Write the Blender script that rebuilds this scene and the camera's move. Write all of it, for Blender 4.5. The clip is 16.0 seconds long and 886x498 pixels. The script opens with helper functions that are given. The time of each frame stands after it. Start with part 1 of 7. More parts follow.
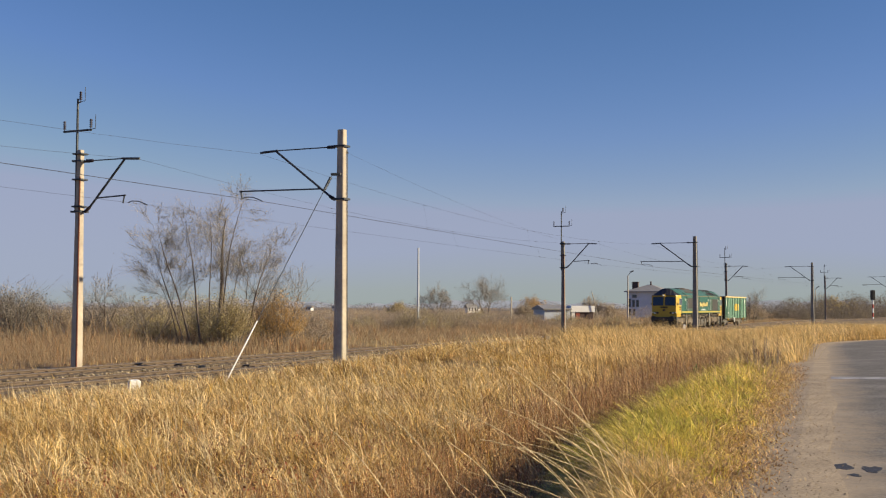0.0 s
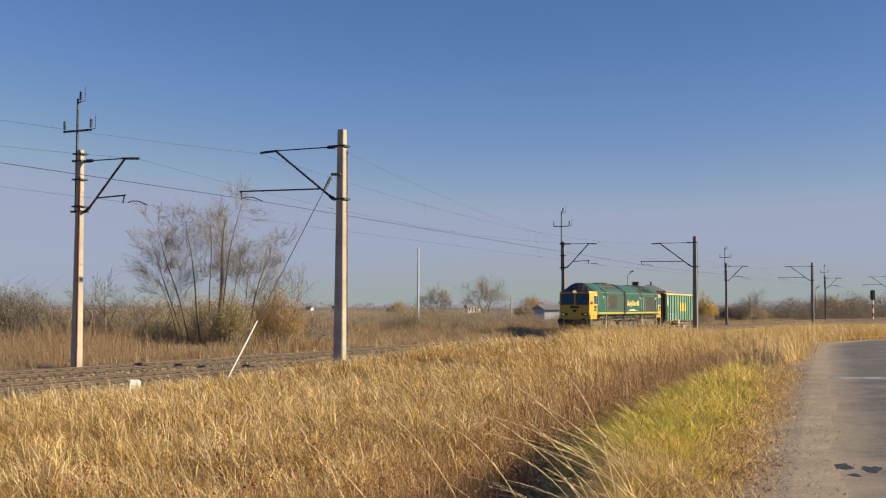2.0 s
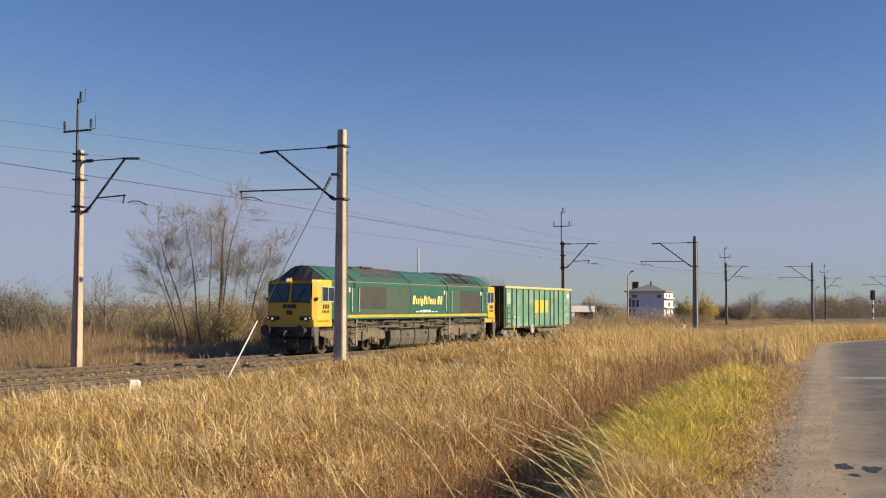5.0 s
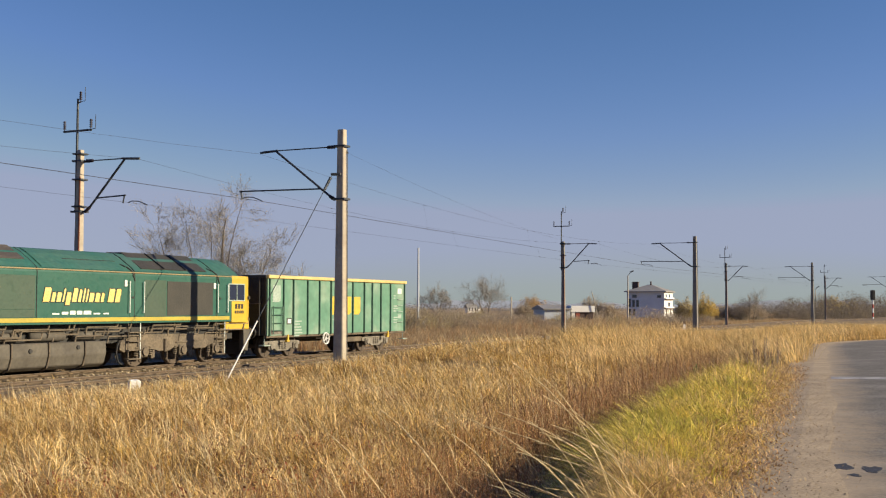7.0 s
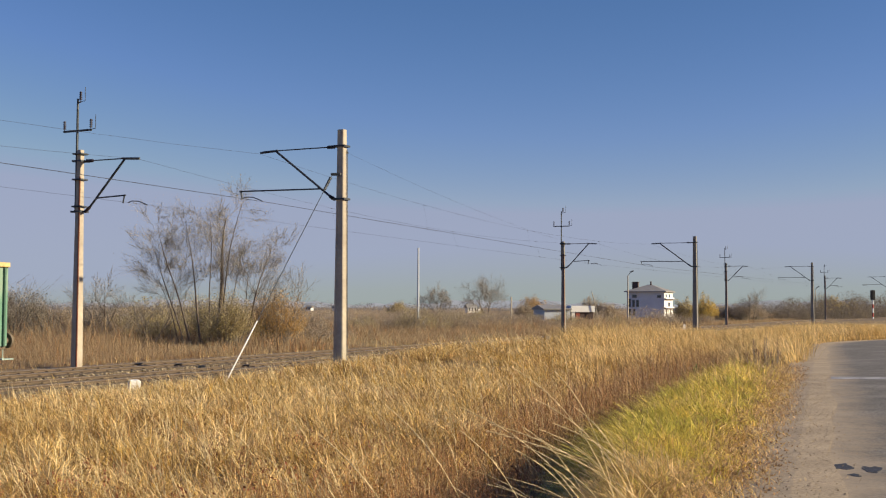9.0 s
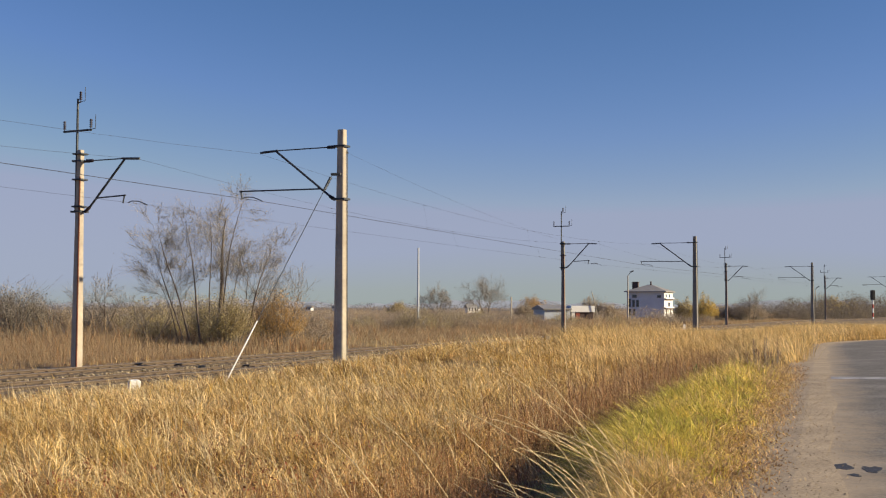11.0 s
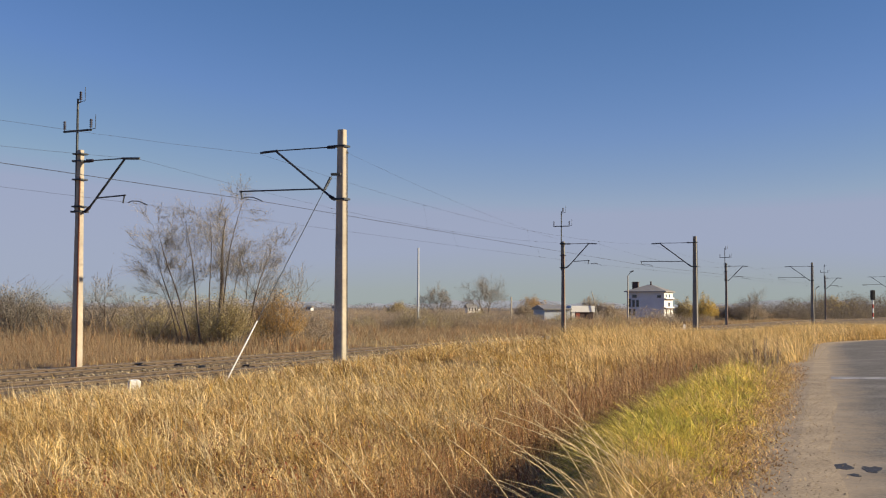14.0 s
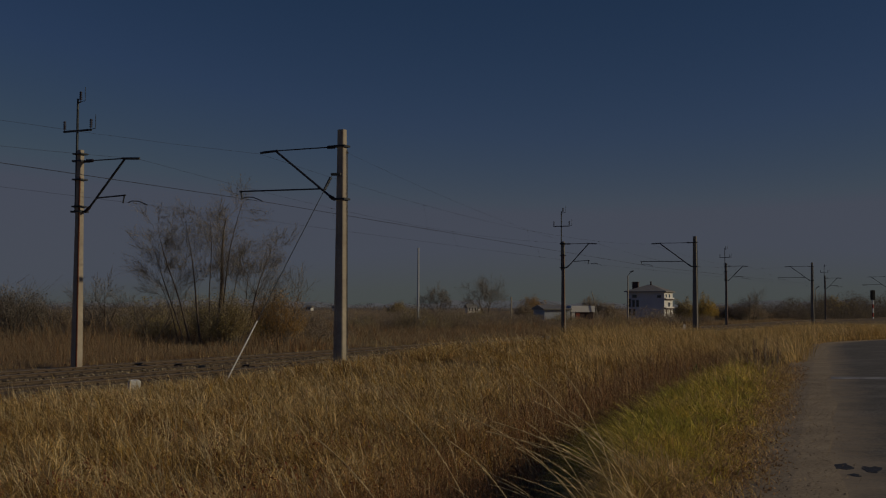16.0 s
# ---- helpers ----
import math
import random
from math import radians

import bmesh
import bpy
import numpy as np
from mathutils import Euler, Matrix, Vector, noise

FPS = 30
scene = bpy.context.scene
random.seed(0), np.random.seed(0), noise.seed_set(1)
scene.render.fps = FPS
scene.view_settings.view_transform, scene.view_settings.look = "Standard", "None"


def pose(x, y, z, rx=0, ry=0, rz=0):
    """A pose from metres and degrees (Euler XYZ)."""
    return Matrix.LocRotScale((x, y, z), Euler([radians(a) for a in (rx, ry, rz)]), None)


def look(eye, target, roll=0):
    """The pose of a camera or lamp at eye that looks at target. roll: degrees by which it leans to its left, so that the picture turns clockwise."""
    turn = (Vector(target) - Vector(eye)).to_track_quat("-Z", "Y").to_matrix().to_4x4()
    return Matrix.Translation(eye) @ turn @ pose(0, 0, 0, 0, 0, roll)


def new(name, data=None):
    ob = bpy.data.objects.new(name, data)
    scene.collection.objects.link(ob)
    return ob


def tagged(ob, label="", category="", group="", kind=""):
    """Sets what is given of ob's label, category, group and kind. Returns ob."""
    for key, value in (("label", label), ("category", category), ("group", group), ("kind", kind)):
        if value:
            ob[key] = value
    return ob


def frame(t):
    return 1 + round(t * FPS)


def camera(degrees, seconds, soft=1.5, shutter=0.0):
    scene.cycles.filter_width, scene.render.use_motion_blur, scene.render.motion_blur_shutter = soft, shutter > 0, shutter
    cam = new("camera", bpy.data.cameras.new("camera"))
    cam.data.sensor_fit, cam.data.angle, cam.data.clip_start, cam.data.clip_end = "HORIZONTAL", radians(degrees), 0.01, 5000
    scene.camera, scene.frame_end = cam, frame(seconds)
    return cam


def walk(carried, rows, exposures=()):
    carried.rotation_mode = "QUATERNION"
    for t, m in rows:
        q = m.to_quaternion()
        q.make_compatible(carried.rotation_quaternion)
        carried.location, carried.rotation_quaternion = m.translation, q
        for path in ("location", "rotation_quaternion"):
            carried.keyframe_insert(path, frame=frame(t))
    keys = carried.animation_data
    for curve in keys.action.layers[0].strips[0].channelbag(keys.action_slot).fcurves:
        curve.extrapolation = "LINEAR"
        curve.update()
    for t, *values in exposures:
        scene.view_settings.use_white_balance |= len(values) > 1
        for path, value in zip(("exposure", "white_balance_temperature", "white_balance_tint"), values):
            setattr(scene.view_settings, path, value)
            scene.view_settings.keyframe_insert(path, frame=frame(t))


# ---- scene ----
# Camera: stands still at the edge of a country road, eye 1.65 m above it.
cam = camera(42.8, 16.0, soft=1.15)
EYE = (0.0, 0.0, 1.65)
AIM = look(EYE, (0.0, 1.0, 1.65 + math.tan(0.0509)), 0.178)
walk(cam, [(0.0, AIM), (16.0, AIM)],
     exposures=[(t, s + 0.55) for t, s in ((0.0, 0.0), (14.3, 0.0), (14.7, -0.10), (15.0, -0.35), (15.3, -0.78), (15.6, -1.38), (16.0, -2.55))])

# ---- light ----
SUN_AZ, SUN_EL = radians(100.2), radians(21.0)
world = bpy.data.worlds.new("sky")
scene.world = world
world.use_nodes = True
wn = world.node_tree
bg = wn.nodes["Background"]
sky = wn.nodes.new("ShaderNodeTexSky")
sky.sky_type = "NISHITA"
sky.sun_disc = False
sky.sun_elevation = SUN_EL
sky.sun_rotation = SUN_AZ
sky.altitude = 100
sky.air_density, sky.dust_density, sky.ozone_density = 1.0, 0.10, 4.0
hs = wn.nodes.new("ShaderNodeHueSaturation")
hs.inputs["Saturation"].default_value = 1.0
tint = wn.nodes.new("ShaderNodeMix")
tint.data_type, tint.blend_type = "RGBA", "MULTIPLY"
tint.inputs["Factor"].default_value = 1.0
tint.inputs["B"].default_value = (1.08, 0.96, 1.06, 1)
wn.links.new(sky.outputs["Color"], tint.inputs["A"])
deepen = wn.nodes.new("ShaderNodeMix")
deepen.data_type, deepen.blend_type = "RGBA", "MULTIPLY"
deepen.inputs["Factor"].default_value = 0.25
even = wn.nodes.new("ShaderNodeMix")
even.data_type, even.blend_type = "RGBA", "MULTIPLY"
even.inputs["Factor"].default_value = 1.0
even.inputs["B"].default_value = (0.24, 0.24, 0.24, 1)
wn.links.new(tint.outputs["Result"], even.inputs["A"])
wn.links.new(tint.outputs["Result"], deepen.inputs["A"])
wn.links.new(even.outputs["Result"], deepen.inputs["B"])
wn.links.new(deepen.outputs["Result"], hs.inputs["Color"])
split = wn.nodes.new("ShaderNodeSeparateColor")
join = wn.nodes.new("ShaderNodeCombineColor")
wn.links.new(hs.outputs["Color"], split.inputs["Color"])
power, level = wn.nodes.new("ShaderNodeMath"), wn.nodes.new("ShaderNodeMath")
power.operation, power.inputs[1].default_value = "POWER", 1.36
level.operation, level.inputs[1].default_value = "MULTIPLY", 0.82
wn.links.new(split.outputs["Red"], power.inputs[0])
wn.links.new(power.outputs[0], level.inputs[0])
share, least = wn.nodes.new("ShaderNodeMath"), wn.nodes.new("ShaderNodeMath")
share.operation, share.inputs[1].default_value = "MULTIPLY", 0.90
least.operation = "MINIMUM"
wn.links.new(split.outputs["Green"], share.inputs[0])
wn.links.new(level.outputs[0], least.inputs[0])
wn.links.new(share.outputs[0], least.inputs[1])
wn.links.new(least.outputs[0], join.inputs["Red"])
wn.links.new(split.outputs["Green"], join.inputs["Green"])
wn.links.new(split.outputs["Blue"], join.inputs["Blue"])
haze = join.outputs["Color"]
for kind, value, amount in (("DARKEN", (3.45, 3.95, 5.4), 0.9), ("LIGHTEN", (0.0, 0.0, 4.2), 0.6)):
    hm = wn.nodes.new("ShaderNodeMix")
    hm.data_type, hm.blend_type = "RGBA", kind
    hm.inputs["Factor"].default_value = amount
    hm.inputs["B"].default_value = (*value, 1)
    wn.links.new(haze, hm.inputs["A"])
    haze = hm.outputs["Result"]
wn.links.new(haze, bg.inputs["Color"])
bg.inputs["Strength"].default_value = 0.0660
sun = new("sun", bpy.data.lights.new("sun", "SUN"))
sun.data.energy, sun.data.angle, sun.data.color = 5.0, radians(0.6), (1.0, 0.85, 0.60)
SUN_DIR = Vector((math.sin(SUN_AZ) * math.cos(SUN_EL), math.cos(SUN_AZ) * math.cos(SUN_EL), math.sin(SUN_EL)))
sun.matrix_world = look(SUN_DIR * 50, (0, 0, 0))

# ---- plan ----
TH, TRACK_D, RAIL_Z = 0.446, 27.31, -0.458
D_AL = Vector((math.sin(TH), math.cos(TH), 0))       # along the line, away from the camera
M_AW = Vector((-math.cos(TH), math.sin(TH), 0))      # across the line, away from the camera
LINE = Matrix.Translation(M_AW * TRACK_D + Vector((0, 0, RAIL_Z))) @ pose(0, 0, 0, 0, 0, 90 - math.degrees(TH))
NEAR_N = -4.0                                         # the nearer of the two tracks
ROAD_DIR = Vector((0.319, 0.948, 0))
ROAD_LEFT = Vector((-0.948, 0.319, 0))


def line_at(a, n, z=0.0):
    """A place along and across the railway, z above the rail tops."""
    return LINE @ Vector((a, n, z))


# ---- helpers for meshes ----
def link_nodes(m):
    m.use_nodes = True
    return m.node_tree, m.node_tree.nodes["Principled BSDF"]


def mat(name, c1, c2, rough=0.8, metal=0.0, s1=1.5, s2=25.0, amount=0.35, bump=0.2, bscale=60.0, spread=0.0, leafy=False, c3=None, s3=0.3, thin=0.3):
    """Two colours mixed by a coarse noise, mottled by a fine one, with fine relief. spread: difference from piece to piece."""
    m = bpy.data.materials.new(name)
    t, p = link_nodes(m)
    N, L = t.nodes.new, t.links.new
    co = N("ShaderNodeTexCoord").outputs["Object"]

    def noise_tex(scale, detail=5.0):
        n = N("ShaderNodeTexNoise")
        n.inputs["Scale"].default_value, n.inputs["Detail"].default_value = scale, detail
        L(co, n.inputs["Vector"])
        return n.outputs["Fac"]

    def stretch(fac, lo, hi, a=0.0, b=1.0):
        r = N("ShaderNodeMapRange")
        r.inputs["From Min"].default_value, r.inputs["From Max"].default_value = lo, hi
        r.inputs["To Min"].default_value, r.inputs["To Max"].default_value = a, b
        L(fac, r.inputs["Value"])
        return r.outputs["Result"]

    def mix(fac, a, b, kind="MIX"):
        x = N("ShaderNodeMix")
        x.data_type, x.blend_type = "RGBA", kind
        for sock, v in ((x.inputs["Factor"], fac), (x.inputs["A"], a), (x.inputs["B"], b)):
            if isinstance(v, bpy.types.NodeSocket):
                L(v, sock)
            elif isinstance(v, (int, float)):
                sock.default_value = v
            else:
                sock.default_value = (*v, 1)
        return x.outputs["Result"]

    col = mix(stretch(noise_tex(s1), 0.35, 0.65), c1, c2)
    if c3:
        col = mix(stretch(noise_tex(s3, 3.0), 0.5, 0.66), col, c3)
    fine = stretch(noise_tex(s2), 0.25, 0.75, 1 - amount, 1 + amount)
    val = fine
    if spread:
        g = N("ShaderNodeNewGeometry").outputs["Random Per Island"] if leafy else N("ShaderNodeObjectInfo").outputs["Random"]
        mul = N("ShaderNodeMath")
        mul.operation = "MULTIPLY"
        L(fine, mul.inputs[0])
        L(stretch(g, 0, 1, 1 - spread, 1 + spread), mul.inputs[1])
        val = mul.outputs[0]
    hsv = N("ShaderNodeHueSaturation")
    L(val, hsv.inputs["Value"])
    L(col, hsv.inputs["Color"])
    out = hsv.outputs["Color"]
    L(out, p.inputs["Base Color"])
    p.inputs["Roughness"].default_value, p.inputs["Metallic"].default_value = rough, metal
    if leafy:
        p.inputs["Specular IOR Level"].default_value = 0.2
        tr = N("ShaderNodeBsdfTranslucent")
        L(out, tr.inputs["Color"])
        ms = N("ShaderNodeMixShader")
        ms.inputs[0].default_value = thin
        L(p.outputs[0], ms.inputs[1])
        L(tr.outputs[0], ms.inputs[2])
        L(ms.outputs[0], t.nodes["Material Output"].inputs["Surface"])
    elif bump:
        b = N("ShaderNodeBump")
        b.inputs["Strength"].default_value, b.inputs["Distance"].default_value = bump, 0.02
        L(noise_tex(bscale, 8.0), b.inputs["Height"])
        L(b.outputs["Normal"], p.inputs["Normal"])
        L(stretch(noise_tex(s2 * 0.5), 0.3, 0.7, max(0.02, rough - 0.12), min(1.0, rough + 0.12)), p.inputs["Roughness"])
    return m


def glass_mat(name, colour, rough=0.06):
    m = bpy.data.materials.new(name)
    t, p = link_nodes(m)
    p.inputs["Base Color"].default_value = (*colour, 1)
    p.inputs["Roughness"].default_value = rough
    p.inputs["IOR"].default_value = 1.5
    p.inputs["Coat Weight"].default_value = 0.6
    return m


def finish(bm, name, material, parent=None, label="", smooth=False):
    me = bpy.data.meshes.new(name)
    bmesh.ops.recalc_face_normals(bm, faces=bm.faces)
    if smooth:
        for f in bm.faces:
            f.smooth = True
    bm.to_mesh(me)
    bm.free()
    me.materials.append(material)
    ob = new(name, me)
    if parent:
        ob.parent = parent
    if label:
        ob["label"] = label
    return ob


def part(name, bm, material, parent, label="", smooth=False):
    return finish(bm, name, material, parent, label, smooth)


def thing(name, label, category, m=None, group="", kind=""):
    ob = new(name)
    ob.empty_display_size = 0.3
    if m is not None:
        ob.matrix_world = m
    return tagged(ob, label, category, group, kind)


def box(bm, lo, hi, bevel=0.0):
    """A box between two corners, its edges bevelled."""
    made = bmesh.ops.create_cube(bm, size=1.0)
    c = [(a + b) / 2 for a, b in zip(lo, hi)]
    s = [abs(b - a) for a, b in zip(lo, hi)]
    bmesh.ops.transform(bm, matrix=Matrix.Translation(c) @ Matrix.Diagonal((*s, 1)), verts=made["verts"])
    if bevel:
        edges = list({e for v in made["verts"] for e in v.link_edges})
        bmesh.ops.bevel(bm, geom=edges, offset=min(bevel, 0.45 * min(s)), segments=1, affect="EDGES", profile=0.5)
    return bm


def rod(bm, a, b, r1, r2=None, sides=8):
    """A round bar from a to b."""
    a, b = Vector(a), Vector(b)
    r2 = r1 if r2 is None else r2
    v = b - a
    m = Matrix.Translation((a + b) / 2) @ v.to_track_quat("Z", "Y").to_matrix().to_4x4()
    bmesh.ops.create_cone(bm, cap_ends=True, segments=sides, radius1=r1, radius2=r2, depth=v.length, matrix=m)
    return bm


def disc(bm, centre, axis, r, thick, sides=20, hole=0.0):
    """A wheel-like disc with a rounded rim."""
    axis = Vector(axis).normalized()
    c = Vector(centre)
    prof = [(hole, -thick / 2), (r * 0.96, -thick / 2), (r, -thick * 0.3), (r, thick * 0.3), (r * 0.96, thick / 2), (hole, thick / 2)]
    q = axis.to_track_quat("Z", "Y").to_matrix()
    rings = []
    for i in range(sides):
        a = 2 * math.pi * i / sides
        rings.append([bm.verts.new(c + q @ Vector((math.cos(a) * x, math.sin(a) * x, z))) for x, z in prof])
    k = len(prof)
    for i in range(sides):
        p, n = rings[i], rings[(i + 1) % sides]
        for j in range(k - 1 if not hole else k):
            f = (p[j], n[j], n[(j + 1) % k], p[(j + 1) % k])
            if len(set(f)) == 4:
                bm.faces.new(f)
    bmesh.ops.remove_doubles(bm, verts=bm.verts, dist=1e-5)
    return bm


def prism(bm, outline, axis, lo, hi, bevel=0.0):
    """An outline of (p, q) pulled along an axis: 'x' takes (y, z), 'y' (x, z), 'z' (x, y)."""
    def at(p, q, w):
        return {"x": (w, p, q), "y": (p, w, q), "z": (p, q, w)}[axis]
    a = [bm.verts.new(at(p, q, lo)) for p, q in outline]
    b = [bm.verts.new(at(p, q, hi)) for p, q in outline]
    faces = [bm.faces.new(a), bm.faces.new(b[::-1])]
    n = len(outline)
    for i in range(n):
        faces.append(bm.faces.new((a[i], b[i], b[(i + 1) % n], a[(i + 1) % n])))
    if bevel:
        bmesh.ops.bevel(bm, geom=list({e for f in faces for e in f.edges}), offset=bevel, segments=1, affect="EDGES", profile=0.5)
    return bm


def loft(bm, sections, close=False):
    """Faces between outlines of equal length."""
    rows = [[bm.verts.new(p) for p in s] for s in sections]
    n = len(rows[0])
    for a, b in zip(rows, rows[1:]):
        for i in range(n if close else n - 1):
            j = (i + 1) % n
            bm.faces.new((a[i], a[j], b[j], b[i]))
    return rows


def sheet(bm, top, depth):
    """A slab under one flat outline."""
    a = [bm.verts.new(p) for p in top]
    b = [bm.verts.new(Vector(p) - Vector((0, 0, depth))) for p in top]
    bm.faces.new(a)
    bm.faces.new(b[::-1])
    for i in range(len(a)):
        j = (i + 1) % len(a)
        bm.faces.new((a[i], b[i], b[j], a[j]))
    return bm


def thicken(bm, faces, depth):
    bm.normal_update()
    bmesh.ops.solidify(bm, geom=faces, thickness=depth)


def B():
    return bmesh.new()


def tri_mesh(name, verts, tris, material):
    """A mesh out of arrays of points and of triangles."""
    me = bpy.data.meshes.new(name)
    me.vertices.add(len(verts))
    me.vertices.foreach_set("co", np.ascontiguousarray(verts, dtype=np.float32).ravel())
    me.loops.add(len(tris) * 3)
    me.loops.foreach_set("vertex_index", np.ascontiguousarray(tris, dtype=np.int32).ravel())
    me.polygons.add(len(tris))
    me.polygons.foreach_set("loop_start", np.arange(0, len(tris) * 3, 3, dtype=np.int32))
    me.update(calc_edges=True)
    me.materials.append(material)
    return new(name, me)


# ---- materials ----
CONCRETE = mat("weathered_concrete", (0.47, 0.41, 0.31), (0.34, 0.29, 0.23), 0.9, s1=0.8, s2=7, amount=0.12, bump=0.04, bscale=40, spread=0.08)
# Darker copy of the concrete: the shaded faces of farther posts, as colour.
SHADE_CONCRETE = mat("shade_darkened_concrete", (0.26, 0.24, 0.205), (0.18, 0.165, 0.14), 0.92, s1=0.6, s2=10, amount=0.3, bump=0.06, bscale=40, c3=(0.27, 0.25, 0.21), s3=0.4)
RUST = mat("rusty_edge", (0.20, 0.065, 0.03), (0.14, 0.05, 0.028), 0.9, s1=3, s2=30)
DARK_STEEL = mat("dark_galvanised_steel", (0.07, 0.075, 0.08), (0.04, 0.045, 0.05), 0.55, 0.5, s1=4, s2=40)
INSULATOR = mat("brown_glazed_porcelain", (0.03, 0.025, 0.028), (0.045, 0.03, 0.03), 0.25, s1=8, s2=60, bump=0.0)
WIRE = mat("oxidised_copper_wire", (0.12, 0.12, 0.12), (0.09, 0.09, 0.095), 0.5, 0.7, bump=0.0)
RAIL_SIDE = mat("rusted_rail_steel", (0.15, 0.105, 0.07), (0.11, 0.08, 0.055), 0.8, 0.2, s1=2, s2=40)
RAIL_TOP = mat("polished_rail_head", (0.50, 0.44, 0.36), (0.42, 0.36, 0.29), 0.42, 0.6, s1=2, s2=40, bump=0.0)
SLEEPER = mat("concrete_sleeper", (0.17, 0.122, 0.068), (0.13, 0.092, 0.052), 0.95, s1=3, s2=30, spread=0.15)
BALLAST = mat("brown_stained_ballast", (0.125, 0.085, 0.042), (0.165, 0.115, 0.055), 0.95, s1=1.0, s2=22, amount=0.5, bump=1.0, bscale=14)
# Paler than the bed: sunlight on the ballast shoulder is put into it.
PALE_STONE = mat("sunlit_pale_ballast", (0.40, 0.33, 0.22), (0.30, 0.24, 0.16), 0.95, s1=2, s2=12, amount=0.3, spread=0.4, leafy=True, thin=0.0)
SOIL = mat("dry_grassy_soil", (0.24, 0.17, 0.08), (0.15, 0.095, 0.05), 1.0, s1=0.35, s2=6, amount=0.4, bump=0.8, bscale=9, c3=(0.30, 0.21, 0.09), s3=0.05)
WHITE_PAINT = mat("chipped_white_paint", (0.78, 0.77, 0.73), (0.66, 0.64, 0.60), 0.6, s1=6, s2=40, amount=0.12)

# ---- land ----
def smooth(x, a, b):
    x = np.clip((np.asarray(x, dtype=float) - a) / (b - a), 0, 1)
    return x * x * (3 - 2 * x)


def wave(x, y, s, k=0.0):
    """A soft uneven height out of a few sines, about -1 to 1."""
    return (np.sin(x * s + 1.7 * np.sin(y * s * 0.63 + k) + k) + np.sin(y * s * 1.31 + 2.1 * np.sin(x * s * 0.47 - k) + 2 * k)) * 0.5


def land(x, y):
    """The height of the ground: road verge, ditch beside it, rough field, railway formation, flat country beyond."""
    x, y = np.asarray(x, dtype=float), np.asarray(y, dtype=float)
    e = x * ROAD_LEFT.x + y * ROAD_LEFT.y                  # to the left of the road's edge
    n = x * M_AW.x + y * M_AW.y - TRACK_D
    far = smooth(np.hypot(x, y), 48, 62)
    e_road = e
    e = e + 0.95 * (1 - smooth(np.hypot(x, y), 9, 15)) * smooth(e, 0.6, 1.4)
    z = -0.06 - 0.06 * smooth(e, 0.8, 2.2) - (0.80 - 0.25 * smooth(np.hypot(x, y), 13, 20)) * smooth(e, 2.3, 3.4) * (1 - far) + (0.42 - 0.25 * smooth(np.hypot(x, y), 13, 20)) * smooth(e, 4.0, 6.2) * (1 - far) - 0.40 * far * smooth(e, 0.5, 8)
    rough_ground = smooth(e, 0.8, 6.0)
    z = z + rough_ground * (0.06 * wave(x, y, 1.1) + 0.04 * wave(x, y, 2.9, 1.3))
    a = x * D_AL.x + y * D_AL.y
    low = -0.66 + 0.02 * wave(x, y, 1.5)
    z = z * (1 - smooth(n, -11, -7)) + low * smooth(n, -11, -7)
    z = z + 0.56 * smooth(a, 23, 39) * (1 - 0.35 * smooth(a, 55, 90)) * smooth(n, -21, -11.5) * (1 - smooth(n, -9.6, -7.0)) * smooth(e_road, 5, 9)
    return z


def ground_sheet():
    def steps(lim, fine, grow):
        s, w = [0.0], fine
        while s[-1] < lim:
            if s[-1] > 40:
                w *= grow
            s.append(s[-1] + w)
        return s
    px = steps(3200, 0.5, 1.12)
    xs = np.array([-v for v in px[:0:-1]] + px)
    ys = np.array([-v for v in steps(3200, 0.5, 1.35)[:0:-1] if v > 1] + px)
    X, Y = np.meshgrid(xs, ys)
    V = np.stack([X, Y, land(X, Y)], -1).reshape(-1, 3)
    w, h = len(xs), len(ys)
    i = (np.arange(h - 1)[:, None] * w + np.arange(w - 1)[None, :]).ravel()
    T = np.concatenate([np.stack([i, i + 1, i + w + 1], 1), np.stack([i, i + w + 1, i + w], 1)])
    ob = tri_mesh("ground", V, T, SOIL)
    for f in ob.data.polygons:
        f.use_smooth = True
    return tagged(ob, "flat dry field soil under faded autumn grass", "ground", kind="structure")


ground_sheet()

def dusty(m, sand, lo, hi):
    """Sand blown over the asphalt, thinning out away from its edge."""
    t, p = m.node_tree, m.node_tree.nodes["Principled BSDF"]
    N, L = t.nodes.new, t.links.new
    at = N("ShaderNodeAttribute")
    at.attribute_name = "edge"
    co = N("ShaderNodeTexCoord").outputs["Object"]
    total = at.outputs["Fac"]
    for scale, size in ((1.1, 0.9), (5.0, 0.6), (26.0, 0.45)):
        nz = N("ShaderNodeTexNoise")
        nz.inputs["Scale"].default_value = scale
        nz.inputs["Detail"].default_value = 6.0
        L(co, nz.inputs["Vector"])
        ma = N("ShaderNodeMath")
        ma.operation = "MULTIPLY_ADD"
        L(nz.outputs["Fac"], ma.inputs[0])
        ma.inputs[1].default_value = size
        L(total, ma.inputs[2])
        total = ma.outputs[0]
    r = N("ShaderNodeMapRange")
    r.inputs["From Min"].default_value, r.inputs["From Max"].default_value = lo, hi
    r.inputs["To Min"].default_value, r.inputs["To Max"].default_value = 1.0, 0.0
    L(total, r.inputs["Value"])
    x = N("ShaderNodeMix")
    x.data_type = "RGBA"
    L(r.outputs["Result"], x.inputs["Factor"])
    L(p.inputs["Base Color"].links[0].from_socket, x.inputs["A"])
    x.inputs["B"].default_value = (*sand, 1)
    L(x.outputs["Result"], p.inputs["Base Color"])
    return m


